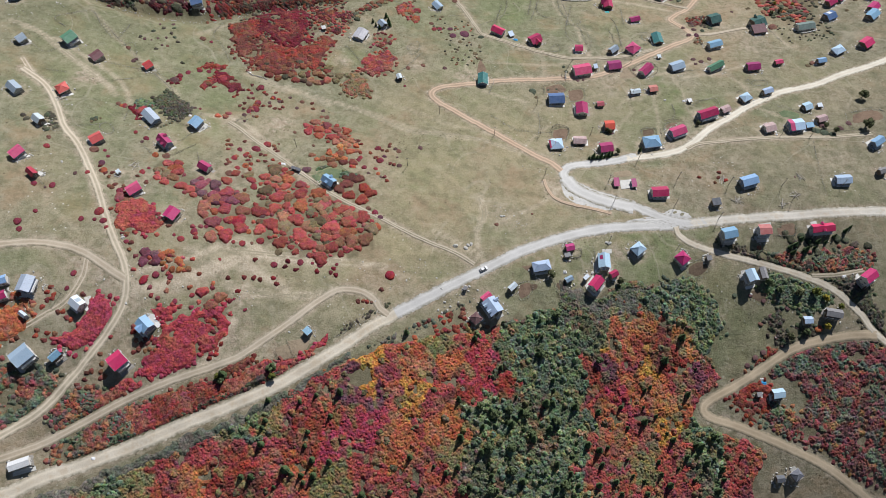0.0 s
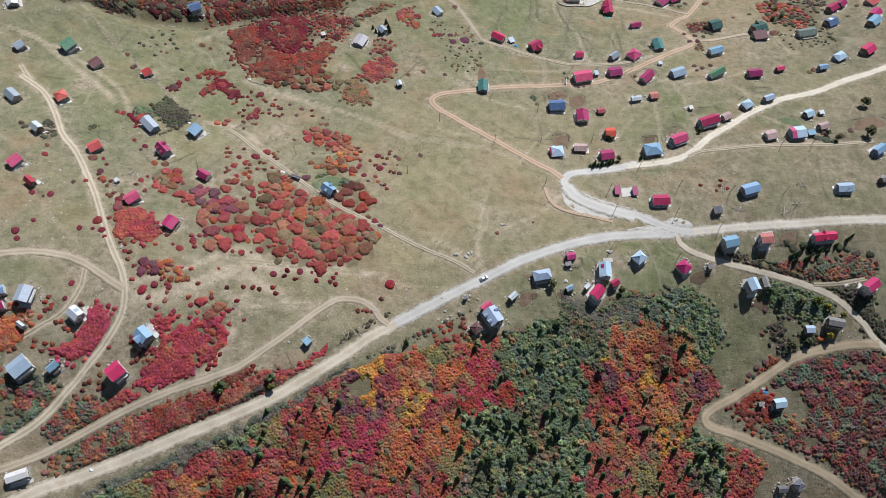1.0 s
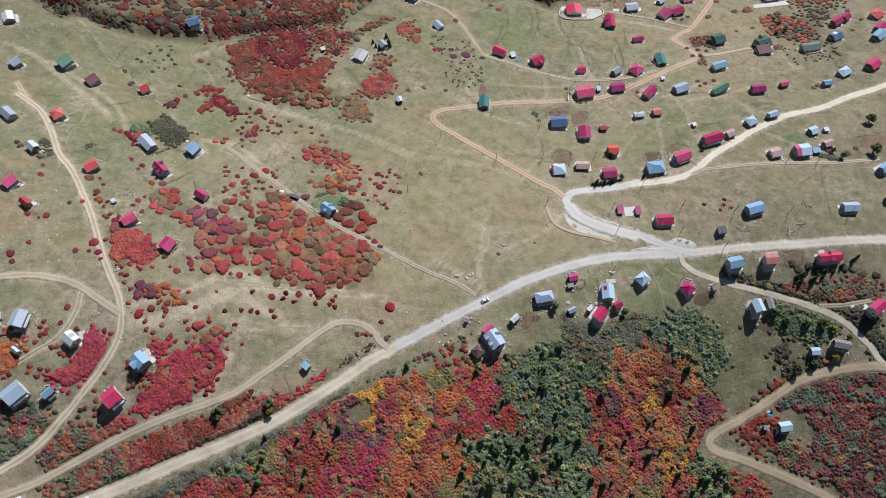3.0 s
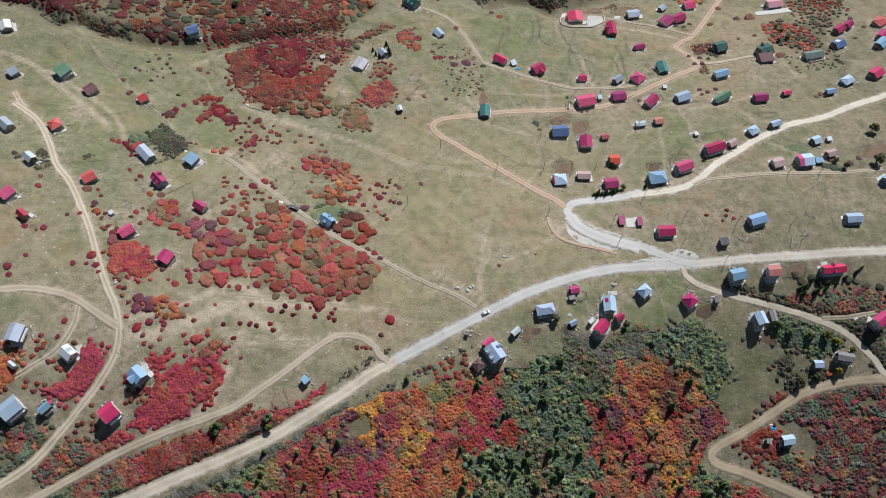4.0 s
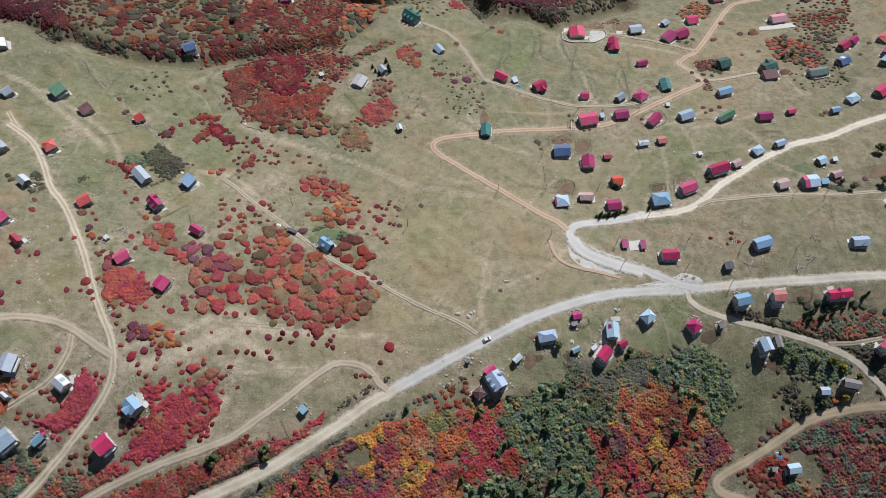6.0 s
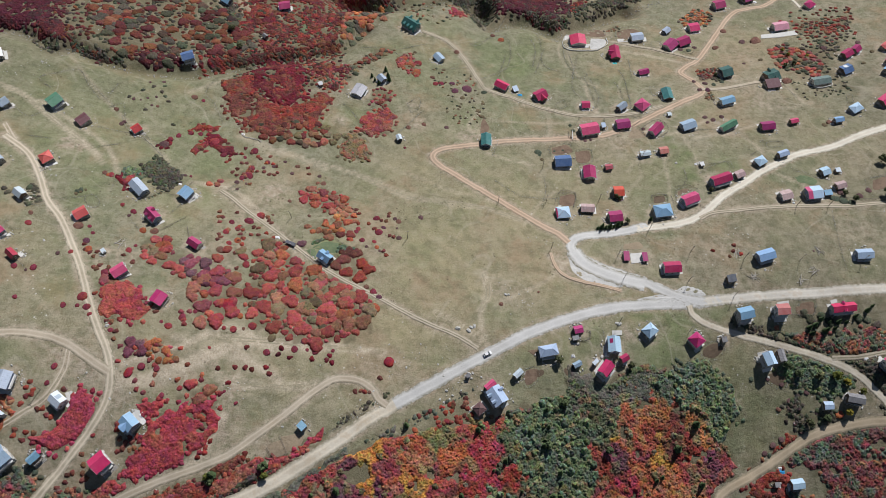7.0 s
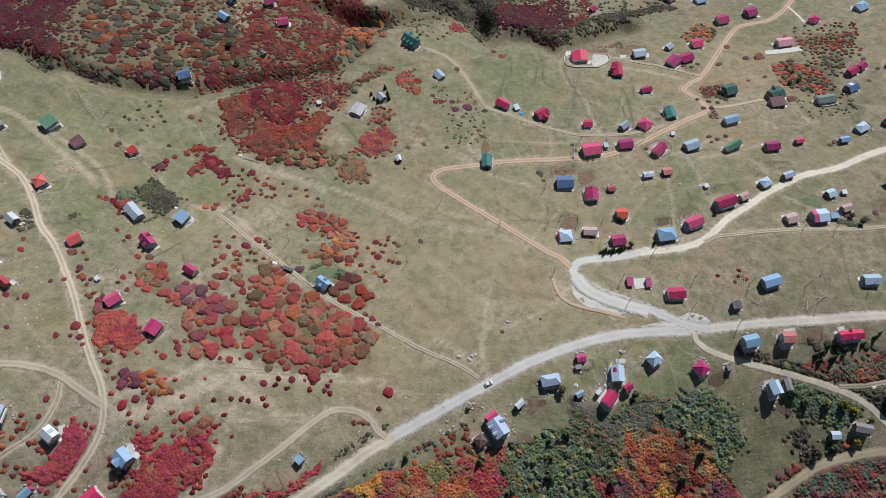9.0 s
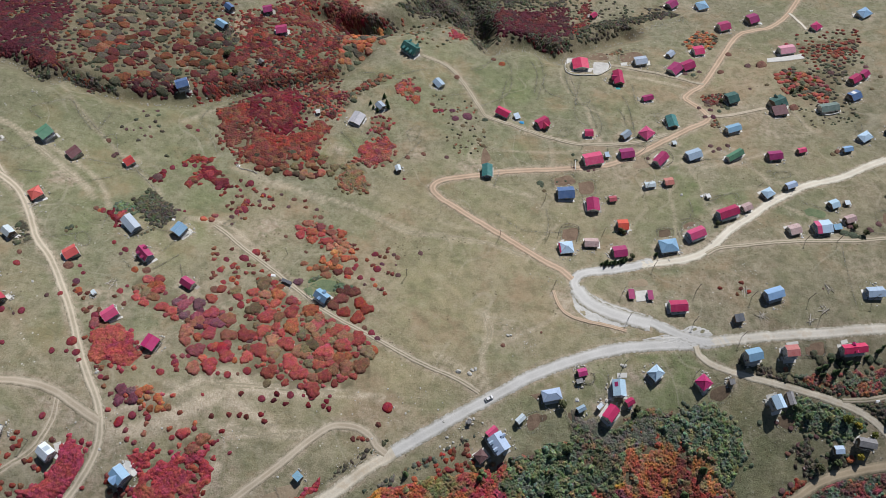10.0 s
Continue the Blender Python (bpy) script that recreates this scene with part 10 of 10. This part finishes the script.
garden(((-146.2, 433.3), (-138.2, 441.6), (-132.7, 436.9), (-133.6, 409.9), (-142.8, 414.3)), "tan")
garden(((-143.8, 389.7), (-135.0, 379.8), (-135.7, 373.9), (-141.4, 375.9)), "lawn")
poles(((-20.1, 221.9), (57.8, 217.3), (58.4, 278.0), (58.2, 251.5), (89.1, 253.5), (93.6, 213.3), (113.3, 230.5), (132.6, 214.6), (160.4, 210.3), (189.4, 208.7), (193.2, 199.2), (125.4, 169.5), (128.2, 196.5), (222.5, 208.2), (198.5, 246.0), (216.0, 245.6), (119.0, 286.2), (88.9, 172.7), (94.3, 197.9), (-178.5, 128.8), (-105.1, 219.8), (-83.4, 232.9), (30.5, 249.3), (151.1, 188.3), (-2.2, 266.3),))
rocks(((6.4, 167.4, 1.09), (11.8, 166.4, 1.01), (13.3, 168.1, 0.84), (14.8, 168.8, 0.84), (31.5, 187.0, 0.67), (32.9, 187.1, 0.59), (88.9, 172.1, 1.01), (87.5, 172.7, 0.67), (-27.1, 157.5, 0.42), (-40.9, 155.5, 0.34), (-24.1, 148.8, 0.42), (-18.5, 146.1, 0.5), (-3.3, 148.3, 0.42), (-11.8, 158.3, 0.38), (-42.1, 151.5, 0.29), (-59.2, 145.6, 0.29), (-43.0, 144.9, 0.29), (10.7, 143.1, 0.84), (13.5, 144.5, 0.59), (0.9, 135.7, 0.59), (2.3, 131.7, 0.5), (3.7, 133.6, 0.5), (7.8, 136.0, 0.42), (-4.6, 124.6, 0.5), (-2.4, 131.4, 0.59), (-0.5, 130.2, 0.5), (-149.3, 125.8, 0.59), (-162.2, 123.9, 0.67), (-164.1, 127.7, 0.5), (-160.6, 136.8, 0.42),))
rocks(((-146.1, 153.9, 0.34), (-140.9, 128.5, 0.42), (-124.7, 135.4, 0.42), (-124.3, 184.4, 0.67), (-122.6, 182.9, 0.5), (-156.2, 159.3, 0.84), (-157.0, 160.8, 0.5), (47.6, 335.4, 0.34), (51.5, 338.6, 0.34), (93.4, 228.9, 0.34), (-0.5, 142.5, 0.42), (31.8, 144.7, 0.42), (17.7, 142.7, 0.5), (-138.9, 121.0, 0.59), (-134.7, 120.0, 0.59), (-74.1, 116.3, 0.5), (-150.1, 352.6, 0.5), (-226.4, 299.7, 0.42), (-199.5, 316.3, 0.34), (-204.3, 209.5, 0.42), (-197.6, 204.8, 0.59), (-215.1, 254.9, 0.42), (-209.8, 251.4, 0.5), (-205.8, 247.6, 0.42), (56.5, 153.1, 0.5), (63.9, 155.0, 0.67), (78.5, 154.8, 0.84), (81.5, 155.8, 0.76), (75.6, 155.5, 0.5), (205.0, 168.7, 0.67),))
rocks(((215.6, 156.0, 0.76), (177.6, 126.1, 0.59), (208.3, 143.6, 0.5), (165.4, 147.8, 0.67), (138.6, 281.4, 0.84), (151.7, 279.9, 0.84), (53.2, 335.6, 0.34), (-38.5, 133.9, 0.42), (-39.7, 129.8, 0.42), (-33.7, 134.1, 0.5),))

# ---- smaller things ----
CAR_WHITE = plaster("car_paint", (0.72, 0.73, 0.75), 0.3, 0.0)
CAR_WHITE.node_tree.nodes["Principled BSDF"].inputs["Roughness"].default_value = 0.25
RUBBER = plaster("rubber", (0.025, 0.025, 0.027))
TARPS = {"blue": plaster("blue_tarp", (0.03, 0.30, 0.62), 2.0, 0.05), "turquoise": plaster("turquoise_tarp", (0.08, 0.50, 0.50), 2.0, 0.05), "white": plaster("white_tarp", (0.75, 0.76, 0.78), 2.0, 0.05)}
PALE_WOOD = planks("pale_wood", (0.50, 0.45, 0.38))


def car(x, y, turn):
    """A white hatchback parked at the roadside."""
    ob = new("car", None)
    a = radians(turn)
    f, b = (float(height(x + k * 1.4 * math.cos(a), y + k * 1.4 * math.sin(a))) for k in (1, -1))
    ob.matrix_world = Matrix.Translation((x, y, (f + b) / 2 + 0.2)) @ Matrix.Rotation(a, 4, "Z") @ Matrix.Rotation(-math.atan2(f - b, 2.8), 4, "Y")
    tagged(ob, "white hatchback car parked beside the gravel road", "car")
    half = [(-2.1, 0.3), (-2.1, 0.85), (-1.9, 0.95), (1.2, 0.95), (2.0, 0.78), (2.12, 0.5), (2.1, 0.3)]
    n = len(half)
    v = [(p, s * 0.86, z) for s in (-1, 1) for p, z in half]
    part("body", (v, [tuple(range(n)), tuple(range(2 * n - 1, n - 1, -1))] + [(i, n + i, n + (i + 1) % n, (i + 1) % n) for i in range(n)]), CAR_WHITE, ob)
    cab = [(-1.85, 0.95), (-1.5, 1.45), (0.3, 1.47), (1.1, 0.95)]
    v = [(p, s * (0.82 if z < 1 else 0.62), z) for s in (-1, 1) for p, z in cab]
    part("window_band", (v, [(0, 1, 2, 3), (7, 6, 5, 4), (0, 4, 5, 1), (1, 5, 6, 2), (2, 6, 7, 3), (3, 7, 4, 0)]), GLASS, ob, "dark car windows")
    part("roof", box(-1.5, 0.28, -0.64, 0.64, 1.44, 1.50), CAR_WHITE, ob)
    for i in (-1.3, 1.35):
        for j in (-0.82, 0.82):
            w = part("wheel", tube((i, j - 0.1, 0.31), (i, j + 0.1, 0.31), 0.31, 0.31, 14), RUBBER, ob)
            part("rim", tube((i, j - 0.11, 0.31), (i, j + 0.11, 0.31), 0.19, 0.19, 10), CONCRETE, w)
    for j in (-0.6, 0.6):
        part("headlight", box(2.02, 2.13, j - 0.16, j + 0.16, 0.55, 0.72), GLASS, ob)


def slab(points, tall, label):
    """A concrete slab that follows the slope, with an upright edge down into it."""
    n = len(points)
    z = [float(height(*p)) for p in points]
    v = [(*p, q - 0.5) for p, q in zip(points, z)] + [(*p, q + min(tall, 0.3)) for p, q in zip(points, z)]
    f = [tuple(range(n)), tuple(range(2 * n - 1, n - 1, -1))] + [(i, n + i, n + (i + 1) % n, (i + 1) % n) for i in range(n)]
    tagged(new("concrete_slab", mesh_of("concrete_slab", v, f, CONCRETE)), label, "terrace", kind="structure")


def tarp(x, y, wide, colour):
    """A crumpled sheet thrown over a low heap."""
    m, v = 9, []
    for j in range(m):
        for i in range(m):
            u, w = i / (m - 1) * 2 - 1, j / (m - 1) * 2 - 1
            px, py = x + u * wide / 2 * (1 + 0.2 * noise.noise((w * 2, x, 1))), y + w * wide / 2.6 * (1 + 0.25 * noise.noise((u * 2, y, 4)))
            v.append((px, py, float(height(px, py)) + 0.03 + 0.7 * (1 - u ** 4) * (1 - w ** 4) * (0.6 + 0.6 * noise.noise((px, py, 2)))))
    f = [(j * m + i, j * m + i + 1, (j + 1) * m + i + 1, (j + 1) * m + i) for j in range(m - 1) for i in range(m - 1)]
    tagged(new("tarpaulin", mesh_of("tarpaulin", v, f, TARPS[colour])), f"crumpled {colour} tarpaulin over a heap on the grass", "tarpaulin")


def one_log(ax, ay, bx, by, lift, r, parent):
    part("log", tube((ax, ay, float(height(ax, ay)) + lift), (bx, by, float(height(bx, by)) + lift), r, r * 0.8, 7), PALE_WOOD, parent)


def logs(points, n):
    ob = tagged(new("log_pile", None), "row of pale peeled logs lying on the grass", "logs")
    line = smooth_line(points, 2.2)
    for (ax, ay), (bx, by) in zip(line, line[1:]):
        for k in range(3):
            one_log(ax + rng.uniform(-0.5, 0.5), ay + rng.uniform(-0.5, 0.5), bx + rng.uniform(-0.5, 0.5), by + rng.uniform(-0.5, 0.5), 0.2 + 0.22 * (k == 2), 0.22, ob)


def log_heap(x, y, n):
    ob = tagged(new("log_heap", None), "loose heap of pale poles and logs on the grass", "logs")
    for k in range(n):
        w, half = rng.uniform(0, math.pi), rng.uniform(1.3, 3.0)
        cx, cy = x + rng.uniform(-1.6, 1.6), y + rng.uniform(-1.4, 1.4)
        one_log(cx - half * math.cos(w), cy - half * math.sin(w), cx + half * math.cos(w), cy + half * math.sin(w), 0.14 + 0.12 * (k % 3), 0.15, ob)


def fence(points):
    """Posts with two rails."""
    ob = tagged(new("fence", None), "weathered wooden garden fence with posts and rails", "fence")
    line = smooth_line(points, 1.9)
    for k, (x, y) in enumerate(line):
        z = float(height(x, y))
        part("post", tube((x, y, z - 0.3), (x, y, z + 1.25), 0.09, 0.08, 6), OLD_WOOD, ob)
        if k:
            px, py = line[k - 1]
            for lift in (0.5, 1.0):
                part("rail", tube((px, py, float(height(px, py)) + lift), (x, y, z + lift), 0.05, 0.05, 5), OLD_WOOD, ob)


def low_wall(points):
    """A low white rendered garden wall."""
    line = smooth_line(points, 1.5)
    way = np.gradient(line, axis=0)
    way /= np.linalg.norm(way, axis=1)[:, None]
    side = np.stack([-way[:, 1], way[:, 0]], 1) * 0.16
    z = height(line[:, 0], line[:, 1])
    n = len(line)
    rows = [np.column_stack([line + e * side, z + lift]) for e, lift in ((-1, -0.4), (-1, 0.85), (1, 0.85), (1, -0.4))]
    faces = [(a * n + k, b * n + k, b * n + k + 1, a * n + k + 1) for a, b in ((0, 1), (1, 2), (2, 3)) for k in range(n - 1)]
    faces += [(0, 3 * n, 2 * n, n), (n - 1, 2 * n - 1, 3 * n - 1, 4 * n - 1)]
    tagged(new("garden_wall", mesh_of("garden_wall", np.concatenate(rows), faces, WHITE_PAINT)), "low white rendered wall round a house yard", "wall", kind="structure")


STREAM_STONE = plaster("stream_stone", (0.33, 0.325, 0.30), 2.0, 0.05)


def boulders(points, n, wide):
    """Loose stones strewn along a line."""
    line = smooth_line(points, 1.0)
    verts, faces = [], []
    for _ in range(n):
        a, b = line[rng.integers(0, len(line))]
        x, y = a + rng.normal() * wide * 0.5, b + rng.normal() * wide * 0.5
        sv, sf = STONE_MESHES[rng.integers(0, 6)]
        w, size = rng.uniform(0, math.tau), rng.uniform(0.25, 0.85) ** 2.4 * (1.1 if n > 200 else 0.8)
        c, s = math.cos(w), math.sin(w)
        p = sv * size * (1.2, 1, 0.7)
        faces.append(sf + 8 * len(verts))
        verts.append(np.stack([c * p[:, 0] - s * p[:, 1] + x, s * p[:, 0] + c * p[:, 1] + y, p[:, 2] + float(height(x, y)) + 0.1 * size], 1))
    me = quads("loose_stones", np.concatenate(verts), np.concatenate(faces))
    me.materials.append(STREAM_STONE if n > 200 else ROCK)
    tagged(new("loose_stones", me), "pale loose stones strewn over the ground", "stones", kind="stuff")


def ruts(points, strong):
    """Two narrow wheel ruts worn through the grass."""
    line = smooth_line(points, 1.6)
    way = np.gradient(line, axis=0)
    way /= np.linalg.norm(way, axis=1)[:, None]
    side = np.stack([-way[:, 1], way[:, 0]], 1)
    verts, faces = [], []
    for off in (-0.8, 0.8):
        base = len(verts)
        wob = np.array([noise.noise((k * 0.3, off, points[0][0])) for k in range(len(line))])
        half = 0.34 + 0.22 * np.array([noise.noise((k * 0.8, off, points[0][1])) for k in range(len(line))])
        for e in (-1, 1):
            xy = line + side * (off + 0.25 * wob + e * half)[:, None]
            verts += [tuple(q) for q in np.column_stack([xy, height(xy[:, 0], xy[:, 1]) + 0.05])]
        n = len(line)
        faces += [(base + k, base + k + 1, base + n + k + 1, base + n + k) for k in range(n - 1) if strong or noise.noise((k * 0.45, off * 3, points[0][0])) > -0.12]
    me = mesh_of("wheel_ruts", verts, faces, ROAD_MATS["tan"] if strong else FAINT)
    me.attributes.new("across", "FLOAT", "POINT").data.foreach_set("value", np.full(len(verts), 0.45, np.float32))
    tagged(new("wheel_ruts", me), "pale wheel ruts worn into the meadow grass", "track", kind="structure")


def yard(cx, cy, reach):
    """Loose stones and building rubble left beside a house."""
    verts, faces = [], []
    lean = rng.uniform(0, math.tau)
    for _ in range(rng.integers(9, 26)):
        w, d = lean + rng.normal() * 0.9, reach * rng.uniform(0.95, 1.35) + 0.4
        x, y = cx + d * math.cos(w), cy + d * math.sin(w)
        sv, sf = STONE_MESHES[rng.integers(0, 6)]
        size, turn = rng.uniform(0.25, 1.0) ** 1.7, rng.uniform(0, math.tau)
        c, s = math.cos(turn), math.sin(turn)
        p = sv * size * (1.5, 0.8, 0.5)
        faces.append(sf + 8 * len(verts))
        verts.append(np.stack([c * p[:, 0] - s * p[:, 1] + x, s * p[:, 0] + c * p[:, 1] + y, p[:, 2] + float(height(x, y)) + 0.1 * size], 1))
    me = quads("yard_rubble", np.concatenate(verts), np.concatenate(faces))
    me.materials.append(ROCK)
    tagged(new("yard_rubble", me), "pale stones and building rubble beside a house", "rubble", kind="stuff")


for spot in HOUSE_SPOTS:
    yard(*spot)

FAINT = road_material("faint_track", (0.35, 0.31, 0.225), (0.30, 0.265, 0.18), 0.3)
car(21.0, 154.2, 28)
slab(((90.2, 427.7), (106.4, 420.6), (104.6, 404.6), (102.5, 400.7), (88.0, 399.8), (85.4, 404.1)), 0.5, "white concrete terrace round a house")
slab(((229.7, 415.8), (228.4, 410.6), (241.3, 411.6), (255.2, 413.8), (254.6, 419.2), (247.1, 417.6)), 0.6, "pale concrete terrace before a pink house")
slab(((200.5, 185.9), (203.9, 186.8), (204.3, 185.0), (200.8, 184.0)), 0.3, "white concrete porch slab")
slab(((100.2, 214.4), (107.0, 214.9), (107.0, 208.9), (100.0, 207.6)), 0.4, "white concrete floor of an unfinished house")
slab(((125.1, 412.1), (146.7, 415.2), (145.9, 409.5), (124.9, 408.6)), 0.4, "pale concrete yard wall and path")
slab(((81.0, 164.0), (82.7, 166.8), (82.4, 158.8), (79.9, 158.0)), 0.3, "white terrace beside a house")
slab(((84.9, 168.4), (90.0, 168.7), (89.8, 166.3), (84.7, 166.0)), 0.3, "white terrace behind a house")
slab(((64.2, 241.9), (67.1, 249.9), (65.0, 249.4), (62.4, 243.6)), 0.3, "pale slab beside a house")
slab(((173.0, 185.1), (178.9, 185.9), (179.1, 184.4), (173.1, 183.6)), 0.4, "pale concrete slab beside a house")
slab(((173.1, 313.7), (170.6, 312.4), (170.9, 307.9), (174.3, 309.8)), 0.3, "white slab beside a house")
slab(((-168.1, 127.5), (-165.5, 128.7), (-164.4, 124.7), (-166.4, 123.6)), 0.3, "white slab beside a house")
slab(((-138.2, 121.6), (-134.8, 120.8), (-135.3, 116.3), (-137.1, 115.7)), 0.3, "pale slab beside a house")
slab(((180.7, 309.8), (183.8, 315.9), (184.8, 314.6)), 0.3, "white slab")
slab(((160.6, 395.0), (166.6, 403.9), (166.9, 399.9)), 0.3, "white slab")
slab(((-24.8, 405.6), (-19.0, 417.5), (-16.8, 408.4), (-20.7, 403.0)), 0.3, "white terrace beside a house")
tarp(49.2, 343.2, 3, "blue")
tarp(118.2, 381.8, 3, "turquoise")
tarp(169.9, 103.1, 3, "blue")
tarp(169.1, 105.0, 2, "white")
tarp(-119.9, 294.7, 2, "white")
tarp(63.9, 154.5, 2, "white")
tarp(-88.8, 218.4, 2.5, "white")
tarp(-162.2, 123.9, 2.5, "white")
tarp(-135.1, 118.8, 2.5, "white")
tarp(81.0, 155.8, 2.5, "white")
tarp(215.7, 156.5, 2.5, "white")
tarp(219.4, 168.8, 3, "white")
tarp(225.3, 168.0, 2.5, "white")
tarp(239.4, 462.1, 3, "white")
tarp(238.5, 480.3, 2.5, "white")
tarp(197.7, 248.3, 1.5, "white")
tarp(150.0, 279.9, 2, "white")
tarp(195.9, 484.8, 2, "white")
tarp(-212.1, 225.7, 1.6, "white")
tarp(-145.3, 250.6, 2, "white")
tarp(156.2, 263.0, 2, "white")
tarp(-156.9, 57.0, 2, "white")
tarp(90.2, 152.0, 2, "white")
logs(((-121.0, 295.6), (-117.8, 292.4), (-112.9, 291.8), (-108.2, 289.8)), 5)
log_heap(163.2, 198.9, 9)
log_heap(201.7, 214.6, 7)
log_heap(195.0, 202.7, 8)
log_heap(157.4, 214.2, 8)
log_heap(-214.1, 251.7, 6)
log_heap(188.3, 197.0, 6)
log_heap(-162.2, 206.8, 6)
fence(((-148.8, 215.6), (-144.7, 218.4), (-140.6, 222.5), (-136.7, 227.1)))
fence(((-161.2, 236.2), (-157.5, 240.0), (-153.5, 244.0)))
fence(((-80.2, 107.1), (-77.0, 103.0), (-70.8, 105.0)))
fence(((-75.0, 112.3), (-71.6, 105.7)))
fence(((-72.6, 207.6), (-67.7, 204.1), (-65.7, 201.6)))
fence(((45.0, 152.8), (48.1, 158.7)))
fence(((55.1, 154.6), (57.8, 149.0), (61.7, 138.2)))
fence(((77.5, 309.1), (76.9, 303.9), (81.2, 303.1)))
fence(((184.1, 286.7), (188.5, 290.1)))
fence(((168.7, 267.2), (176.3, 270.6)))
fence(((143.4, 249.7), (147.1, 245.0)))
fence(((86.2, 322.9), (79.3, 309.1), (78.3, 302.5)))
fence(((101.4, 322.2), (100.8, 314.0)))
fence(((106.7, 322.2), (124.8, 322.2), (118.0, 313.6), (107.9, 308.2)))
fence(((122.1, 311.1), (133.1, 319.6), (139.0, 317.1), (138.8, 308.4), (127.7, 303.4), (122.1, 311.1)))
fence(((166.4, 398.8), (173.5, 393.1), (179.8, 401.9)))
fence(((63.1, 250.3), (67.6, 260.6), (76.0, 258.9), (73.7, 248.3)))
fence(((119.6, 255.6), (128.0, 256.2), (127.7, 251.0)))
fence(((134.5, 262.6), (140.8, 263.3), (146.1, 259.8)))
fence(((208.5, 152.9), (210.7, 156.3)))
fence(((-158.9, 246.7), (-145.1, 242.3), (-139.2, 253.0)))
fence(((-166.3, 246.8), (-157.5, 241.7)))
fence(((-134.2, 220.5), (-127.8, 205.0), (-123.4, 210.8)))
fence(((-144.7, 176.2), (-136.5, 169.5), (-131.5, 177.2)))
fence(((-217.4, 231.3), (-211.7, 226.4), (-205.3, 229.2)))
fence(((-70.6, 213.4), (-69.4, 204.6), (-61.9, 199.9)))
fence(((-52.0, 214.3), (-58.3, 219.6)))
fence(((-143.6, 174.0), (-138.9, 168.5), (-133.1, 170.4)))
fence(((221.7, 252.2), (244.5, 250.4)))
fence(((180.0, 178.7), (190.8, 178.4), (192.1, 183.9)))
fence(((69.8, 167.0), (73.2, 167.6), (72.6, 163.2), (67.1, 162.5)))
fence(((130.5, 256.3), (130.7, 249.7)))
fence(((66.6, 259.2), (75.8, 257.8), (73.6, 248.6)))
low_wall(((89.2, 424.6), (85.1, 399.5), (103.4, 396.5), (111.9, 400.2), (117.2, 406.4), (117.0, 413.4)))
low_wall(((80.0, 309.8), (79.1, 302.0)))
low_wall(((244.4, 359.5), (244.7, 350.4), (255.0, 351.6), (255.6, 356.4)))
boulders(((-285.5, 364.1), (-264.4, 359.1), (-250.2, 354.0), (-237.4, 344.4), (-226.9, 348.2), (-214.1, 343.5), (-198.5, 340.3), (-180.7, 341.8), (-159.4, 345.2), (-137.7, 355.0), (-114.9, 364.8), (-94.2, 370.0)), 420, 2.6)
boulders(((-92.2, 449.3), (-59.5, 440.6), (-35.4, 441.8), (1.4, 461.3), (26.6, 455.0), (33.1, 427.5), (48.8, 436.3), (67.4, 433.9), (81.7, 420.8), (96.1, 430.5), (123.4, 445.5), (155.6, 458.4), (185.0, 470.3)), 800, 3.2)
boulders(((-223.3, 379.2), (-214.4, 391.7), (-214.0, 368.1)), 90, 6)
boulders(((-183.5, 427.0), (-177.4, 415.7)), 50, 5)
boulders(((-231.9, 395.9), (-221.8, 385.3)), 40, 5)
boulders(((27.7, 190.7), (37.9, 185.8), (44.9, 179.2)), 70, 8)
boulders(((-37.7, 146.6), (-26.8, 145.8), (-13.1, 152.4), (0.9, 158.9)), 60, 8)
boulders(((-26.3, 131.6), (-7.4, 140.9), (12.1, 147.4)), 60, 3)
boulders(((-49.7, 119.9), (-26.3, 131.6)), 50, 3)
boulders(((-4.6, 130.0), (3.7, 135.8), (14.9, 144.0)), 40, 4)
boulders(((-238.2, 333.6), (-234.7, 331.9)), 40, 3)
boulders(((-99.3, 130.7), (-92.1, 134.0)), 30, 6)
boulders(((-162.6, 126.4), (-160.8, 138.1)), 30, 6)
boulders(((-149.5, 118.2), (-135.3, 121.3)), 40, 5)
boulders(((-148.8, 141.2), (-143.6, 147.0)), 16, 4)
boulders(((-191.3, 133.8), (-188.4, 131.2)), 12, 4)
boulders(((-84.5, 158.9), (-63.2, 160.4)), 20, 6)
boulders(((114.3, 417.8), (126.2, 414.1)), 20, 5)
boulders(((-216.4, 254.7), (-205.2, 245.7)), 24, 4)
boulders(((-259.5, 316.6), (-244.9, 328.9)), 24, 5)
boulders(((48.4, 224.7), (63.4, 216.8)), 24, 8)
boulders(((152.2, 225.9), (163.6, 221.6)), 24, 7)
ruts(((-170.2, 148.6), (-170.5, 137.7), (-175.8, 125.9), (-185.0, 118.0), (-195.0, 110.2)), 1)
ruts(((-105.2, 138.5), (-92.3, 135.3), (-76.7, 134.2), (-61.2, 136.1)), 0)
ruts(((-105.0, 156.3), (-78.8, 156.1), (-51.8, 154.8)), 0)
ruts(((-48.9, 267.4), (-21.7, 251.9), (4.4, 248.3), (23.8, 244.5), (42.8, 237.0)), 0)
ruts(((17.8, 176.8), (22.3, 187.2), (20.6, 199.8)), 0)
ruts(((-242.2, 281.7), (-234.3, 271.3), (-225.7, 261.9)), 1)
ruts(((-258.1, 312.2), (-244.6, 307.3), (-229.8, 296.4), (-215.0, 285.5), (-200.1, 274.4)), 0)
ground()
